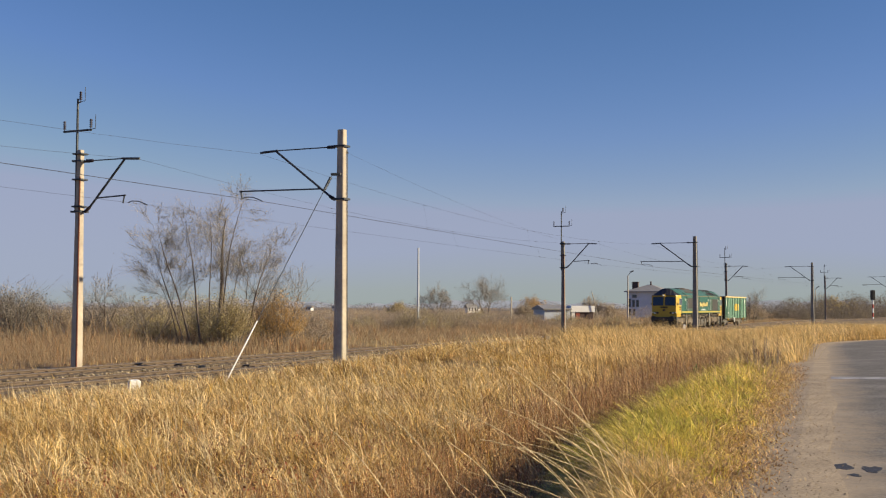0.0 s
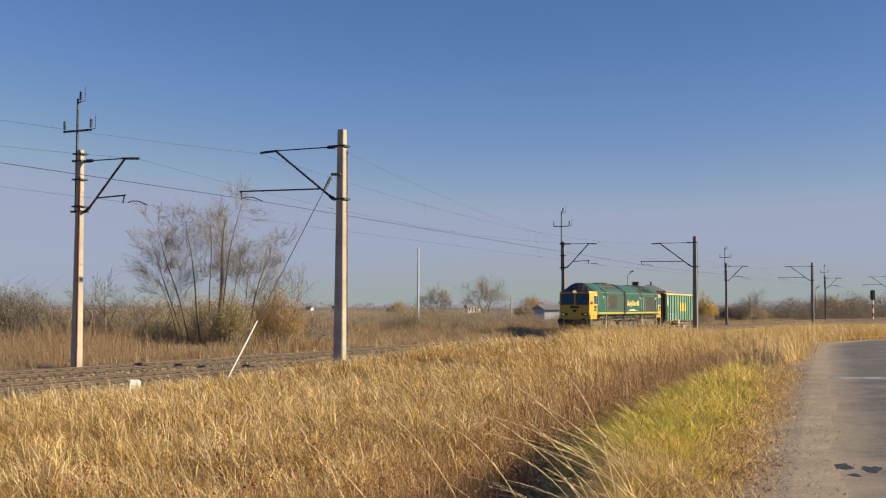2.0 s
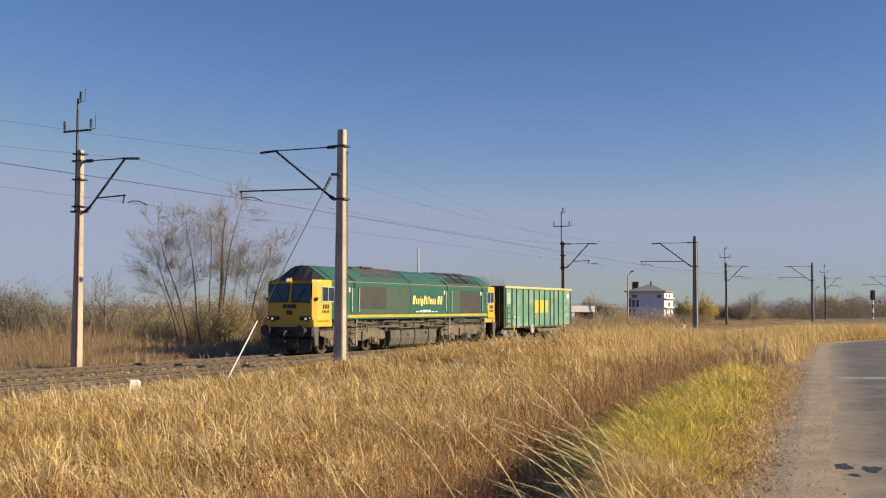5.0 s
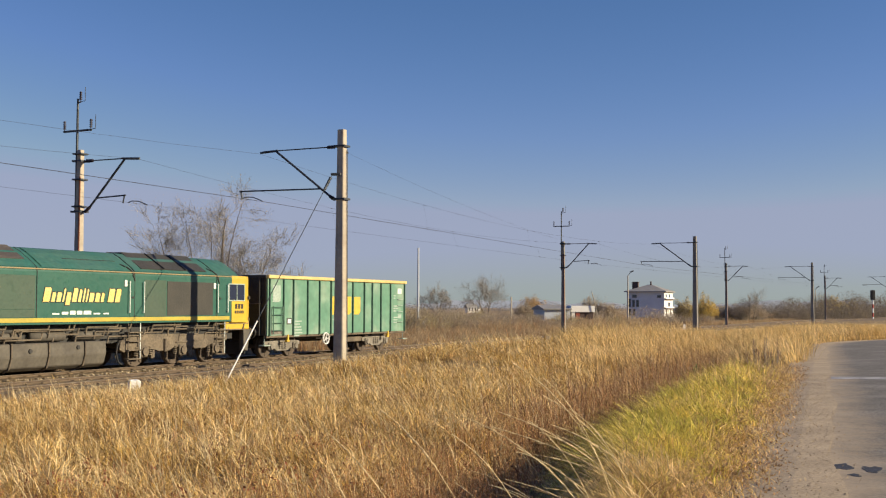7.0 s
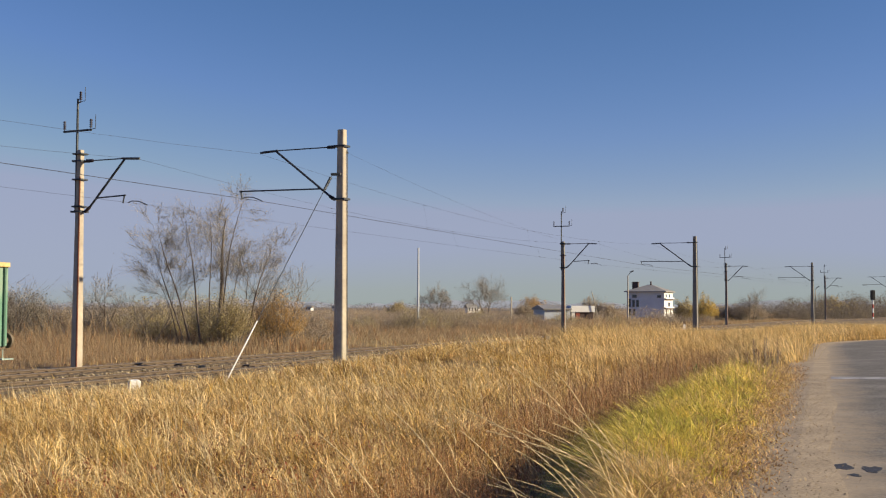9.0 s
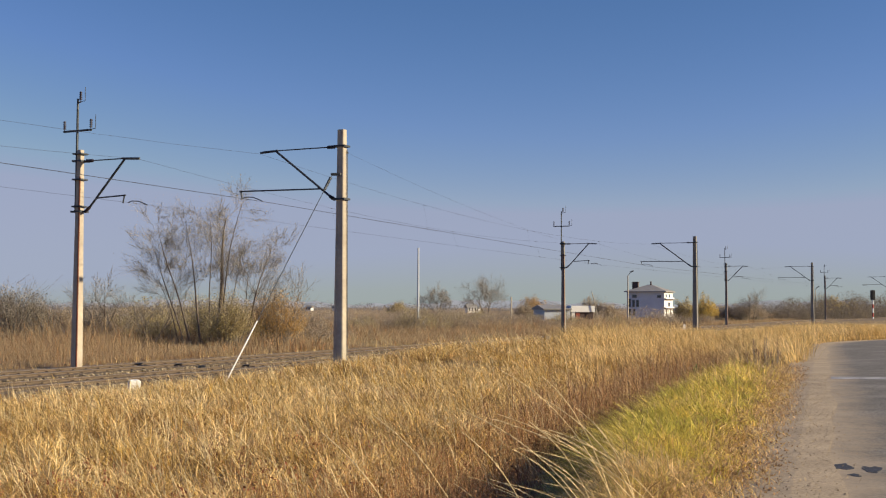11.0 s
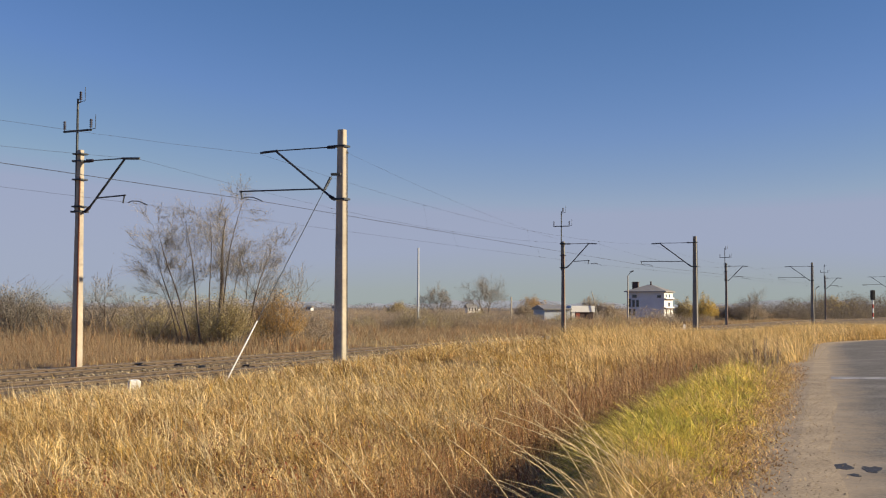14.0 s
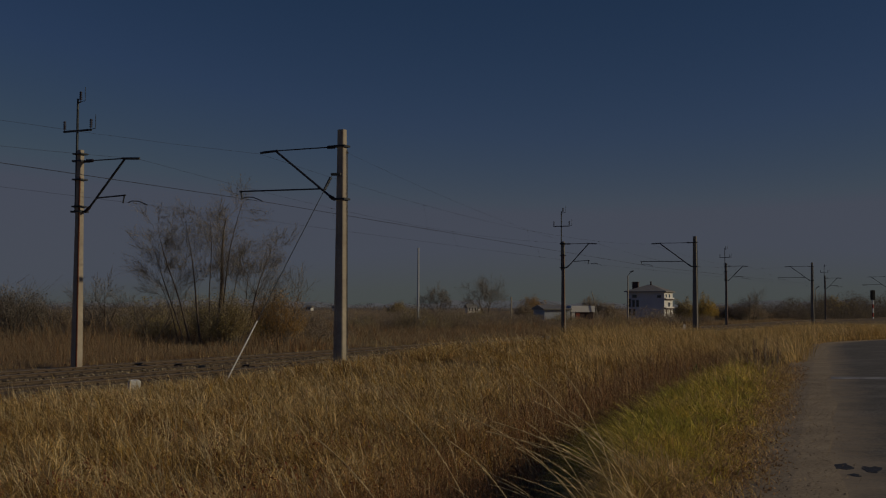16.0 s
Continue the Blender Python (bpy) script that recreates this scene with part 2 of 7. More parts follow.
ASPHALT = mat("worn_grey_asphalt", (0.105, 0.095, 0.078), (0.155, 0.138, 0.11), 0.95, s1=2.2, s2=22, amount=0.75, bump=0.08, bscale=70, c3=(0.185, 0.168, 0.14), s3=0.6)
dusty(ASPHALT, (0.40, 0.31, 0.195), 0.95, 1.80)
TAR = mat("dark_tar_patch", (0.03, 0.029, 0.028), (0.05, 0.047, 0.044), 0.7, s1=3, s2=40)
GRAVEL = mat("sandy_gravel_shoulder", (0.44, 0.34, 0.21), (0.35, 0.27, 0.165), 0.95, s1=1.2, s2=30, amount=0.3, bump=0.06, bscale=40)
PALE_SEAM = mat("pale_road_line", (0.40, 0.39, 0.37), (0.22, 0.21, 0.20), 0.85, s1=3, s2=25, amount=0.3)


def road_edge(s):
    """The road's left edge, s metres along it: straight, then bending to the right."""
    if s < 52:
        p, h = ROAD_DIR * s, math.atan2(ROAD_DIR.x, ROAD_DIR.y)
    else:
        r, h0 = 24.0, math.atan2(ROAD_DIR.x, ROAD_DIR.y)
        a = min((s - 52) / r, 1.05)
        c = ROAD_DIR * 52 - ROAD_LEFT * r
        p = c + Vector((-math.cos(h0 + a), math.sin(h0 + a), 0)) * r
        h = h0 + a
        p = p + Vector((math.sin(h), math.cos(h), 0)) * max(0, s - 52 - 1.05 * r)
    return p, Vector((math.cos(h), -math.sin(h), 0))


def from_road_edge(p):
    """Metres to the left of the road's edge."""
    bend = ROAD_DIR * 52 - ROAD_LEFT * 24.0
    if p.xy.dot(ROAD_DIR.xy) < 52:
        return p.dot(ROAD_LEFT)
    return (p.xy - bend.xy).length - 24.0


def strip(name, s0, s1, step, offsets, zs, material, ragged=0.0):
    """A band along the road between offsets from its left edge (to the right positive)."""
    bm, rows, s, rnd = B(), [], s0, random.Random(4)
    while s <= s1:
        p, right = road_edge(s)
        row = []
        for k, (o, z) in enumerate(zip(offsets, zs)):
            j = ragged * (0.6 * math.sin(s * 0.53 + k) + 0.4 * math.sin(s * 1.3 + 2 * k)) if k in (0, len(offsets) - 1) else 0
            row.append(p + right * (o + j) + Vector((0, 0, z)))
        rows.append(row + [q - Vector((0, 0, 0.06)) for q in row[::-1]])
        s += step
    loft(bm, rows, True)
    ob = finish(bm, name, material)
    across_road = ob.data.attributes.new("edge", "FLOAT", "POINT")
    for v, d in zip(ob.data.vertices, across_road.data):
        d.value = min(max(-from_road_edge(v.co), -2.0), 6.0)
    return ob


tagged(strip("road", -40, 160, 0.5, (0, 0.4, 0.9, 2.6, 5.2, 5.6), (-0.01, -0.002, 0.005, 0.03, 0.0, -0.01), ASPHALT, 0.02), "narrow worn grey asphalt country road bending away", "road", kind="structure")
tagged(strip("road_shoulder", -20, 70, 0.12, (-1.1, -0.7, -0.3, 0.115), (-0.066, -0.04, -0.010, -0.0045), GRAVEL, 0.09), "sandy gravel shoulder beside the road", "shoulder", kind="structure")


def road_crown(o):
    """Height of the asphalt o metres from its left edge."""
    return float(np.interp(o, (0, 0.4, 0.9, 2.6, 5.2, 5.6), (-0.01, -0.002, 0.005, 0.03, 0.0, -0.01)))


def flat_patch(name, s, o, rs, ro, seed, material, label, category, z=0.006):
    """An uneven flat patch on the road, s along and o across."""
    bm, rnd = B(), random.Random(seed)
    p, right = road_edge(s)
    along = Vector((-right.y, right.x, 0))
    vs = []
    ph = [rnd.uniform(0, 6.28) for _ in range(4)]
    for i in range(48):
        a = 2 * math.pi * i / 48
        k = 0.85 + 0.22 * math.sin(2 * a + ph[0]) + 0.16 * math.sin(3 * a + ph[1]) + 0.10 * math.sin(5 * a + ph[2]) + 0.05 * math.sin(9 * a + ph[3])
        q = p + right * (o + math.cos(a) * ro * k) + along * (math.sin(a) * rs * k)
        off = (q - p).dot(right)
        vs.append(q + Vector((0, 0, 0.003 + road_crown(off))))
    sheet(bm, vs, 0.02)
    return tagged(finish(bm, name, material), label, category, kind="structure")


flat_patch("tar_patch", 12.6, 0.16, 0.34, 0.10, 3, TAR, "black tar patch on grey asphalt", "road patch", 0.008)
flat_patch("tar_patch", 12.0, 0.27, 0.10, 0.07, 5, TAR, "small black tar spot on grey asphalt", "road patch", 0.008)
flat_patch("tar_patch", 12.45, 0.45, 0.34, 0.085, 8, TAR, "small black tar patch on grey asphalt", "road patch", 0.008)
# pale transverse line across the road
bm = B()
p0, rr = road_edge(28.4)
al = Vector((-rr.y, rr.x, 0))
for k in range(9):
    o = 0.15 + k * 0.55
    zz, zn = road_crown(o) + 0.004, road_crown(o + 0.55) + 0.004
    qs = [p0 + rr * o + al * -0.45, p0 + rr * (o + 0.55) + al * -0.45, p0 + rr * (o + 0.55) + al * 0.45, p0 + rr * o + al * 0.45]
    sheet(bm, [q + Vector((0, 0, z)) for q, z in zip(qs, (zz, zn, zn, zz))], 0.012)
tagged(finish(bm, "road_line", PALE_SEAM), "faded pale line painted across the asphalt", "road marking", kind="structure")


# ---- railway ----
def bed(n, label):
    """A bed of ballast with sloping shoulders under one track."""
    bm, rnd = B(), random.Random(int(n) + 30)
    rows = []
    a = -60.0
    while a < 330:
        j = lambda s: (rnd.random() - 0.5) * s
        rows.append([LINE @ Vector((a, n + o + j(0.05), z + j(0.012))) for o, z in ((-2.55, -0.30), (-2.0, -0.24), (-1.5, -0.075), (-0.8, -0.082), (0, -0.085), (0.8, -0.082), (1.5, -0.075), (2.0, -0.24), (2.55, -0.30))])
        rows[-1] += [LINE @ Vector((a, n + 2.55, -0.6)), LINE @ Vector((a, n - 2.55, -0.6))]
        a += 0.45 if -5 < a < 70 else 1.5
    loft(bm, rows, True)
    return tagged(finish(bm, "ballast_bed", BALLAST), label, "ballast", kind="structure")


bed(0.0, "brown stained ballast bed under the farther track")
bed(NEAR_N, "brown stained ballast bed under the nearer track")

RAIL_OUTLINE = [(-0.067, -0.152), (0.067, -0.152), (0.067, -0.142), (0.012, -0.125), (0.009, -0.045), (0.034, -0.034), (0.036, -0.006), (0.028, -0.001), (-0.028, -0.001), (-0.036, -0.006), (-0.034, -0.034), (-0.009, -0.045), (-0.012, -0.125), (-0.067, -0.142)]


def track(n, label):
    t = thing("railway_track", label, "railway track", LINE @ Matrix.Translation((0, n, 0)))
    for side in (-0.7535, 0.7535):
        bm = B()
        prism(bm, [(side + p, q) for p, q in RAIL_OUTLINE], "x", -60, 330)
        rail = part("rail", bm, RAIL_SIDE, t, "rusty flat-bottomed steel rail")
        bm = B()
        box(bm, (-60, side - 0.027, -0.004), (330, side + 0.027, 0.001))
        part("rail_head", bm, RAIL_TOP, rail, "bright worn running surface")
    bm = B()
    prism(bm, [(-1.25, -0.20), (-1.25, -0.115), (-1.2, -0.105), (-0.4, -0.105), (0, -0.135), (0.4, -0.105), (1.2, -0.105), (1.25, -0.115), (1.25, -0.20)], "x", -0.13, 0.13)
    for side in (-0.7535, 0.7535):
        box(bm, (-0.09, side - 0.22, -0.112), (0.09, side - 0.08, -0.055), 0.02)
        box(bm, (-0.09, side + 0.08, -0.112), (0.09, side + 0.22, -0.055), 0.02)
    me = None
    rest = []
    for i in range(-70, 540):
        a = i * 0.6
        if -2 < a < 62:
            if me is None:
                first = finish(bm, "sleeper", SLEEPER, t)
                first.location = (a, 0, 0)
                me = first.data
            else:
                ob = new("sleeper", me)
                ob.parent, ob.location = t, (a, 0, 0)
        elif a > 0:
            rest.append(a)
    bm = B()
    for a in rest:
        box(bm, (a - 0.13, -1.25, -0.2), (a + 0.13, 1.25, -0.108))
    tagged(part("far_sleepers", bm, SLEEPER, t, "row of concrete sleepers"), kind="stuff")
    return t


track(0.0, "farther running line, rusty rails on concrete sleepers")
track(NEAR_N, "nearer running line, rusty rails on concrete sleepers")


# ---- overhead line ----
def insulator(bm, a, b, r=0.07, discs=5):
    a, b = Vector(a), Vector(b)
    rod(bm, a, b, r * 0.35, sides=8)
    for i in range(discs):
        q = a.lerp(b, (i + 0.5) / discs)
        h = (b - a).normalized() * (b - a).length / discs * 0.3
        rod(bm, q - h, q + h, r, r * 0.75, sides=10)


def post_mesh(height, b0, b1):
    """A tapered concrete post with chamfered corners, shallow recess along two sides."""
    bm = B()
    secs = []
    for k in range(9):
        z = -0.55 + (height + 0.55) * k / 8
        h = (b0 + (b1 - b0) * max(0, z) / height) / 2
        c = h * 0.16
        r = h * 0.80
        secs.append([(h - c, -h, z), (h, -h + c, z), (h, -h * 0.45, z), (r + 0.02, -h * 0.4, z), (r + 0.02, h * 0.4, z), (h, h * 0.45, z), (h, h - c, z), (h - c, h, z),
                     (-h + c, h, z), (-h, h - c, z), (-h, h * 0.45, z), (-r - 0.02, h * 0.4, z), (-r - 0.02, -h * 0.4, z), (-h, -h * 0.45, z), (-h, -h + c, z), (-h + c, -h, z)])
    rows = loft(bm, secs, True)
    bm.faces.new(rows[0][::-1])
    bm.faces.new(rows[-1])
    return bm


def mast(a, n, side, height, arm, label, extension=0.0, lean=0.0, outward=False, shade_toned=False):
    """A concrete catenary mast. side: +1 if its arm reaches away from the camera. arm: reach and heights of its tubes above the rail."""
    t = thing("catenary_mast", label, "catenary mast", LINE @ Matrix.Translation((a, n, 0)) @ pose(0, 0, 0, lean, 0, 0), "catenary masts along the railway")
    part("post", post_mesh(height, *((0.32, 0.19) if extension else (0.40, 0.25))), SHADE_CONCRETE if shade_toned else CONCRETE, t, "concrete post, shade put into its colour" if shade_toned else "weathered grey concrete post")
    bm = B()
    box(bm, (-0.36, -0.36, -0.75), (0.36, 0.36, -0.17), 0.04)
    part("foundation", bm, CONCRETE, t, "concrete footing")
    reach, z_tie, z_low, z_reg, reg_reach = arm
    s = side
    for z in (z_tie, z_low):
        bm = B()
        h = 0.21 + 0.07 * (1 - z / height)
        box(bm, (-h, -h, z - 0.035), (h, -h + 0.025, z + 0.035))
        box(bm, (-h, h - 0.025, z - 0.035), (h, h, z + 0.035))
        box(bm, (-h, -h, z - 0.03), (-h + 0.025, h, z + 0.03))
        box(bm, (h - 0.025, -h, z - 0.03), (h, h, z + 0.03))
        rod(bm, (0, s * h, z), (0, s * (h + 0.12), z), 0.03)
        part("clamp", bm, DARK_STEEL, t, "bolted steel clamp band")
    bm = B()
    insulator(bm, (0, s * 0.30, z_tie), (0, s * 0.62, z_tie))
    part("insulator", bm, INSULATOR, t, "ribbed brown insulator")
    bm = B()
    insulator(bm, (0, s * 0.28, z_low), (0, s * 0.50, z_low + 0.2 * (z_tie - z_low) / max(0.5, reach - 0.6)))
    part("insulator", bm, INSULATOR, t, "ribbed brown insulator")
    tip = Vector((0, s * (reach - 0.66), z_tie))
    bm = B()
    rod(bm, (0, s * 0.60, z_tie), tip, 0.022)
    part("tie_rod", bm, DARK_STEEL, t)
    bm = B()
    low = Vector((0, s * 0.42, z_low + 0.08))
    rod(bm, low, tip, 0.042)
    rod(bm, tip - Vector((0, s * 0.1, 0)), (0, s * reach, z_tie - 0.04), 0.045)
    part("bracket_tube", bm, DARK_STEEL, t, "inclined dark steel bracket tube")
    k = (z_reg - low.z) / (tip.z - low.z)
    foot = low.lerp(tip, k)
    bm = B()
    rod(bm, foot, (0, s * reg_reach, z_reg + 0.05), 0.028)
    rod(bm, (0, s * (reg_reach - 0.05), z_reg + 0.08), (0, s * (reg_reach - 0.12), z_reg - 0.24), 0.028)
    part("registration_tube", bm, DARK_STEEL, t)
    bm = B()
    o = -1 if outward else 1
    q = [(reg_reach - 0.12 * o, z_reg - 0.22), (reg_reach - 0.3 * o, z_reg - 0.17), (reg_reach - 0.6 * o, z_reg - 0.19), (reg_reach - 0.85 * o, z_reg - 0.28), (reg_reach - 1.0 * o, z_reg - 0.34)]
    for (y1, z1), (y2, z2) in zip(q, q[1:]):
        rod(bm, (0, s * y1, z1), (0, s * y2, z2), 0.018)
    part("steady_arm", bm, DARK_STEEL, t, "thin curved steady arm")
    if extension:
        bm = B()
        rod(bm, (-0.05, 0.13, height - 2.3), (-0.05, 0.13, height + extension), 0.055, 0.04)
        pole = part("extension_pole", bm, DARK_STEEL, t, "slim steel pole strapped to the post")
        zc = height + extension - 1.2
        bm = B()
        box(bm, (-0.09, -0.55, zc - 0.035), (-0.02, 0.80, zc + 0.035), 0.01)
        part("crossarm", bm, DARK_STEEL, pole)
        for y, z in ((-0.52, zc), (0.76, zc), (0.0, height + extension - 0.14)):
            bm = B()
            if y == 0.0:
                rod(bm, (-0.05, 0.13, z), (-0.05, -0.02, z), 0.02)
            rod(bm, (-0.05, y, z), (-0.05, y, z + 0.1), 0.015)
            insulator(bm, (-0.05, y, z + 0.08), (-0.05, y, z + 0.40), 0.06, 4)
            part("insulator", bm, INSULATOR, pole, "upright dark pin insulator")
        for y, z in ((-0.52, zc), (0.0, height + extension - 0.14)):
            bm = B()
            rod(bm, (-0.05, y, z + 0.02), (-0.05, y - 0.22, z + 0.04), 0.012, sides=6)
            rod(bm, (-0.05, y - 0.22, z + 0.03), (-0.05, y - 0.22, z + 0.55), 0.012, sides=6)
            part("arcing_horn", bm, DARK_STEEL, pole)
        for z in (height - 2.1, height - 1.1, height - 0.15):
            bm = B()
            box(bm, (-0.2, -0.2, z - 0.03), (0.2, 0.22, z + 0.03), 0.01)
            part("strap", bm, DARK_STEEL, t)
        bm = B()
        rod(bm, (-0.168, -0.145, -0.4), (-0.118, -0.095, height - 1.0), 0.036, sides=6)
        part("cable_duct", bm, RUST, t, "rust-brown cable duct up the post")
    else:
        bm = B()
        rod(bm, (0.1, -0.17, z_tie - 0.1), (0.1, -0.22, 0.0), 0.014, sides=6)
        part("earth_wire", bm, DARK_STEEL, t)
    return t


NEAR_MASTS = [(-20.0, 8.4), (34.77, 8.43), (89.6, 7.76), (157.6, 8.15), (232.5, 8.6)]
FAR_MASTS = [(-22.0, 7.9), (31.75, 7.85), (85.0, 7.30), (147.9, 7.87), (216.5, 8.0)]
# Masts after the second get the concrete with shade put into it.
for i, (a, h) in enumerate(NEAR_MASTS):
    z = h - 8.45 - 0.10 * (i == 1)
    mast(a, -6.66 if i < 4 else -10.6, 1, h, (3.5, 7.95 + z, 6.05 + z, 6.46 + z, 4.42), "shade-darkened concrete railway mast with steel bracket arm" if i > 1 else "tapered concrete railway mast with dark steel bracket arm", shade_toned=i > 1)
for i, (a, h) in enumerate(FAR_MASTS):
    z = (h - 7.95) * 0.6
    mast(a, 2.75 if i < 4 else -1.2, -1, h, (2.78, 7.49 + z, 5.62 + z, 6.10 + z, 2.17), "shade-darkened railway mast with slim extension pole and pin insulators" if i > 1 else "concrete railway mast with slim extension pole and pin insulators", shade_toned=i > 1, outward=True, extension=1.92 + (7.85 - h) * 0.9)


def wire(name, points, r, label, category="wire", sides=4):
    bm = B()
    for p, q in zip(points, points[1:]):
        rod(bm, p, q, r, sides=sides)
    return tagged(finish(bm, name, WIRE), label, category)


def catenary(n, supports, which):
    """Messenger wire sagging from mast to mast, contact wire below it, droppers between."""
    con, mes = [], []
    for (a0, zm0, zc0), (a1, zm1, zc1) in zip(supports, supports[1:]):
        for k in range(12):
            u = k / 12
            mes.append(line_at(a0 + (a1 - a0) * u, n[0], zm0 + (zm1 - zm0) * u - 4 * 0.85 * u * (1 - u)))
            con.append(line_at(a0 + (a1 - a0) * u, n[1], zc0 + (zc1 - zc0) * u))
            if k in (3, 6, 9):
                bm = B()
                rod(bm, mes[-1], con[-1], 0.0025, sides=3)
                for q in (mes[-1], con[-1]):
                    box(bm, q - Vector((0.03, 0.03, 0.02)), q + Vector((0.03, 0.03, 0.02)), 0.008)
                tagged(finish(bm, "dropper", WIRE), "thin dropper wire with clamps between the overhead wires", "dropper wire")
    wire("contact_wire", con, 0.009 if n[0] < -1 else 0.004, "dark copper contact wire above the %s track" % which)
    wire("messenger_wire", mes, 0.004, "thin sagging messenger wire above the %s track" % which)


catenary((-3.1, -3.3), [(-20, 7.76, 5.97), (34.77, 7.76, 5.97), (89.6, 7.2, 5.36), (157.6, 7.6, 5.65), (232.5, 7.9, 6.1)], "nearer")
catenary((0.0, -0.3), [(-22, 7.37, 5.72), (31.75, 7.37, 5.72), (85, 7.1, 5.4), (147.9, 7.45, 5.68), (216.5, 7.6, 5.8)], "farther")
# anchor wire from the nearest mast towards the next span
pts = [line_at(34.87 + 31.9 * u, -6.45 + 3.1 * u, 7.78 - 1.46 * u - 0.9 * u * (1 - u)) for u in [k / 10 for k in range(11)]]
wire("anchor_wire", pts, 0.003, "thin anchor wire running from a mast")
bm = B()
insulator(bm, pts[0].lerp(pts[1], 0.10), pts[0].lerp(pts[1], 0.26), 0.05, 4)
tagged(finish(bm, "line_insulator", INSULATOR), "dark strain insulator in a wire", "insulator")

# stay of the nearest mast, its foot in a white tube
STAY_TOP, STAY_FOOT = line_at(34.23, -6.6, 6.78), line_at(27.99, -6.7, -0.19)
stay = thing("mast_stay", "dark steel stay rope with a white guard tube at its foot", "stay wire")
bm = B()
rod(bm, STAY_TOP, STAY_FOOT, 0.014, sides=6)
part("rope", bm, DARK_STEEL, stay)
bm = B()
rod(bm, STAY_FOOT, STAY_FOOT.lerp(STAY_TOP, 0.262), 0.024, sides=10)
part("guard_tube", bm, WHITE_PAINT, stay, "white-painted guard tube")
bm = B()
box(bm, STAY_TOP - Vector((0.06, 0.06, 0.05)), STAY_TOP + Vector((0.30, 0.12, 0.04)), 0.02)
insulator(bm, STAY_TOP.lerp(STAY_FOOT, 0.02), STAY_TOP.lerp(STAY_FOOT, 0.09), 0.06, 4)
part("strain_fitting", bm, DARK_STEEL, stay)
# white marker stone
bm = B()
prism(bm, [(-0.28, -0.22), (0.30, -0.22), (0.27, 0.16), (0.10, 0.20), (-0.05, 0.13), (-0.26, 0.18)], "y", -0.13, 0.13, 0.03)
stone = tagged(finish(bm, "marker_stone", WHITE_PAINT), "broken white-painted marker stone in the grass", "marker stone")
stone.matrix_world = LINE @ pose(22.93, -7.55, 0.08, 8, 6, -30) @ Matrix.Diagonal((0.55, 0.6, 0.7, 1))

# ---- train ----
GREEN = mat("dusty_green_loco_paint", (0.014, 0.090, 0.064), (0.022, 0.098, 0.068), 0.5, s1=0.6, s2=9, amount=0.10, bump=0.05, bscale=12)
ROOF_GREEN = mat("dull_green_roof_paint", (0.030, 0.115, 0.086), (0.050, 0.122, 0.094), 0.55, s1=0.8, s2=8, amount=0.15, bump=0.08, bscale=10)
PANEL_GREEN = mat("faded_green_panel", (0.042, 0.080, 0.052), (0.050, 0.080, 0.054), 0.55, s1=0.9, s2=10, amount=0.12, bump=0.05)
YELLOW = mat("warm_yellow_cab_paint", (0.62, 0.40, 0.035), (0.54, 0.34, 0.035), 0.45, s1=0.9, s2=14, amount=0.10, bump=0.05)
STRIPE = mat("yellow_sill_stripe", (0.48, 0.37, 0.045), (0.38, 0.30, 0.05), 0.5, s1=1.5, s2=12, amount=0.15, bump=0.0)
CANT = mat("orange_cantrail_line", (0.30, 0.21, 0.10), (0.25, 0.19, 0.10), 0.6, bump=0.0)
BLACK = mat("sooty_and_shade_black_paint", (0.018, 0.018, 0.018), (0.035, 0.032, 0.028), 0.6, s1=2, s2=20)
GRILLE = mat("dark_intake_mesh", (0.034, 0.033, 0.028), (0.050, 0.046, 0.038), 0.7, s1=1.2, s2=30)
GRIME = mat("brake_dust_grime", (0.17, 0.135, 0.092), (0.10, 0.08, 0.058), 0.9, s1=1.8, s2=16, amount=0.4, bump=0.4)
TANK_GREY = mat("dusty_tank_paint", (0.115, 0.102, 0.08), (0.08, 0.07, 0.056), 0.8, s1=1.5, s2=12, amount=0.25, bump=0.2)
WHEEL_STEEL = mat("brown_wheel_steel", (0.12, 0.09, 0.065), (0.07, 0.055, 0.045), 0.75, 0.3, s1=4, s2=30)
SOOT_ROOF = mat("sooty_brown_roof", (0.09, 0.075, 0.062), (0.055, 0.048, 0.042), 0.8, s1=1.5, s2=14, amount=0.3)
WHITE_RAIL = mat("white_handrail", (0.72, 0.76, 0.70), (0.62, 0.66, 0.6), 0.5, bump=0.0)
CAB_GLASS = glass_mat("tinted_cab_glass", (0.012, 0.014, 0.03))
LAMP_GLASS = bpy.data.materials.new("lit_headlamp")
_t, _p = link_nodes(LAMP_GLASS)
_p.inputs["Base Color"].default_value = (0.9, 0.88, 0.8, 1)
_p.inputs["Emission Color"].default_value = (1.0, 0.9, 0.7, 1)
_p.inputs["Emission Strength"].default_value = 0.25
WAGON = mat("faded_green_wagon_paint", (0.095, 0.225, 0.15), (0.145, 0.27, 0.19), 0.65, s1=0.7, s2=3.5, amount=0.18, bump=0.12, bscale=9, c3=(0.22, 0.31, 0.23), s3=0.7)
BOGIE_GREY = mat("dusty_pale_bogie", (0.24, 0.215, 0.18), (0.14, 0.125, 0.10), 0.9, s1=2.5, s2=14, amount=0.35, bump=0.3)
# Darker than the wall paint: shade on the rib flanks is put in.
RIB_GREEN = mat("shade_dark_wagon_rib", (0.045, 0.115, 0.08), (0.06, 0.13, 0.09), 0.7, s1=1.5, s2=12)
RIM = mat("yellow_wagon_rim", (0.66, 0.50, 0.20), (0.56, 0.41, 0.16), 0.55, s1=1.5, s2=10, amount=0.15, bump=0.1)
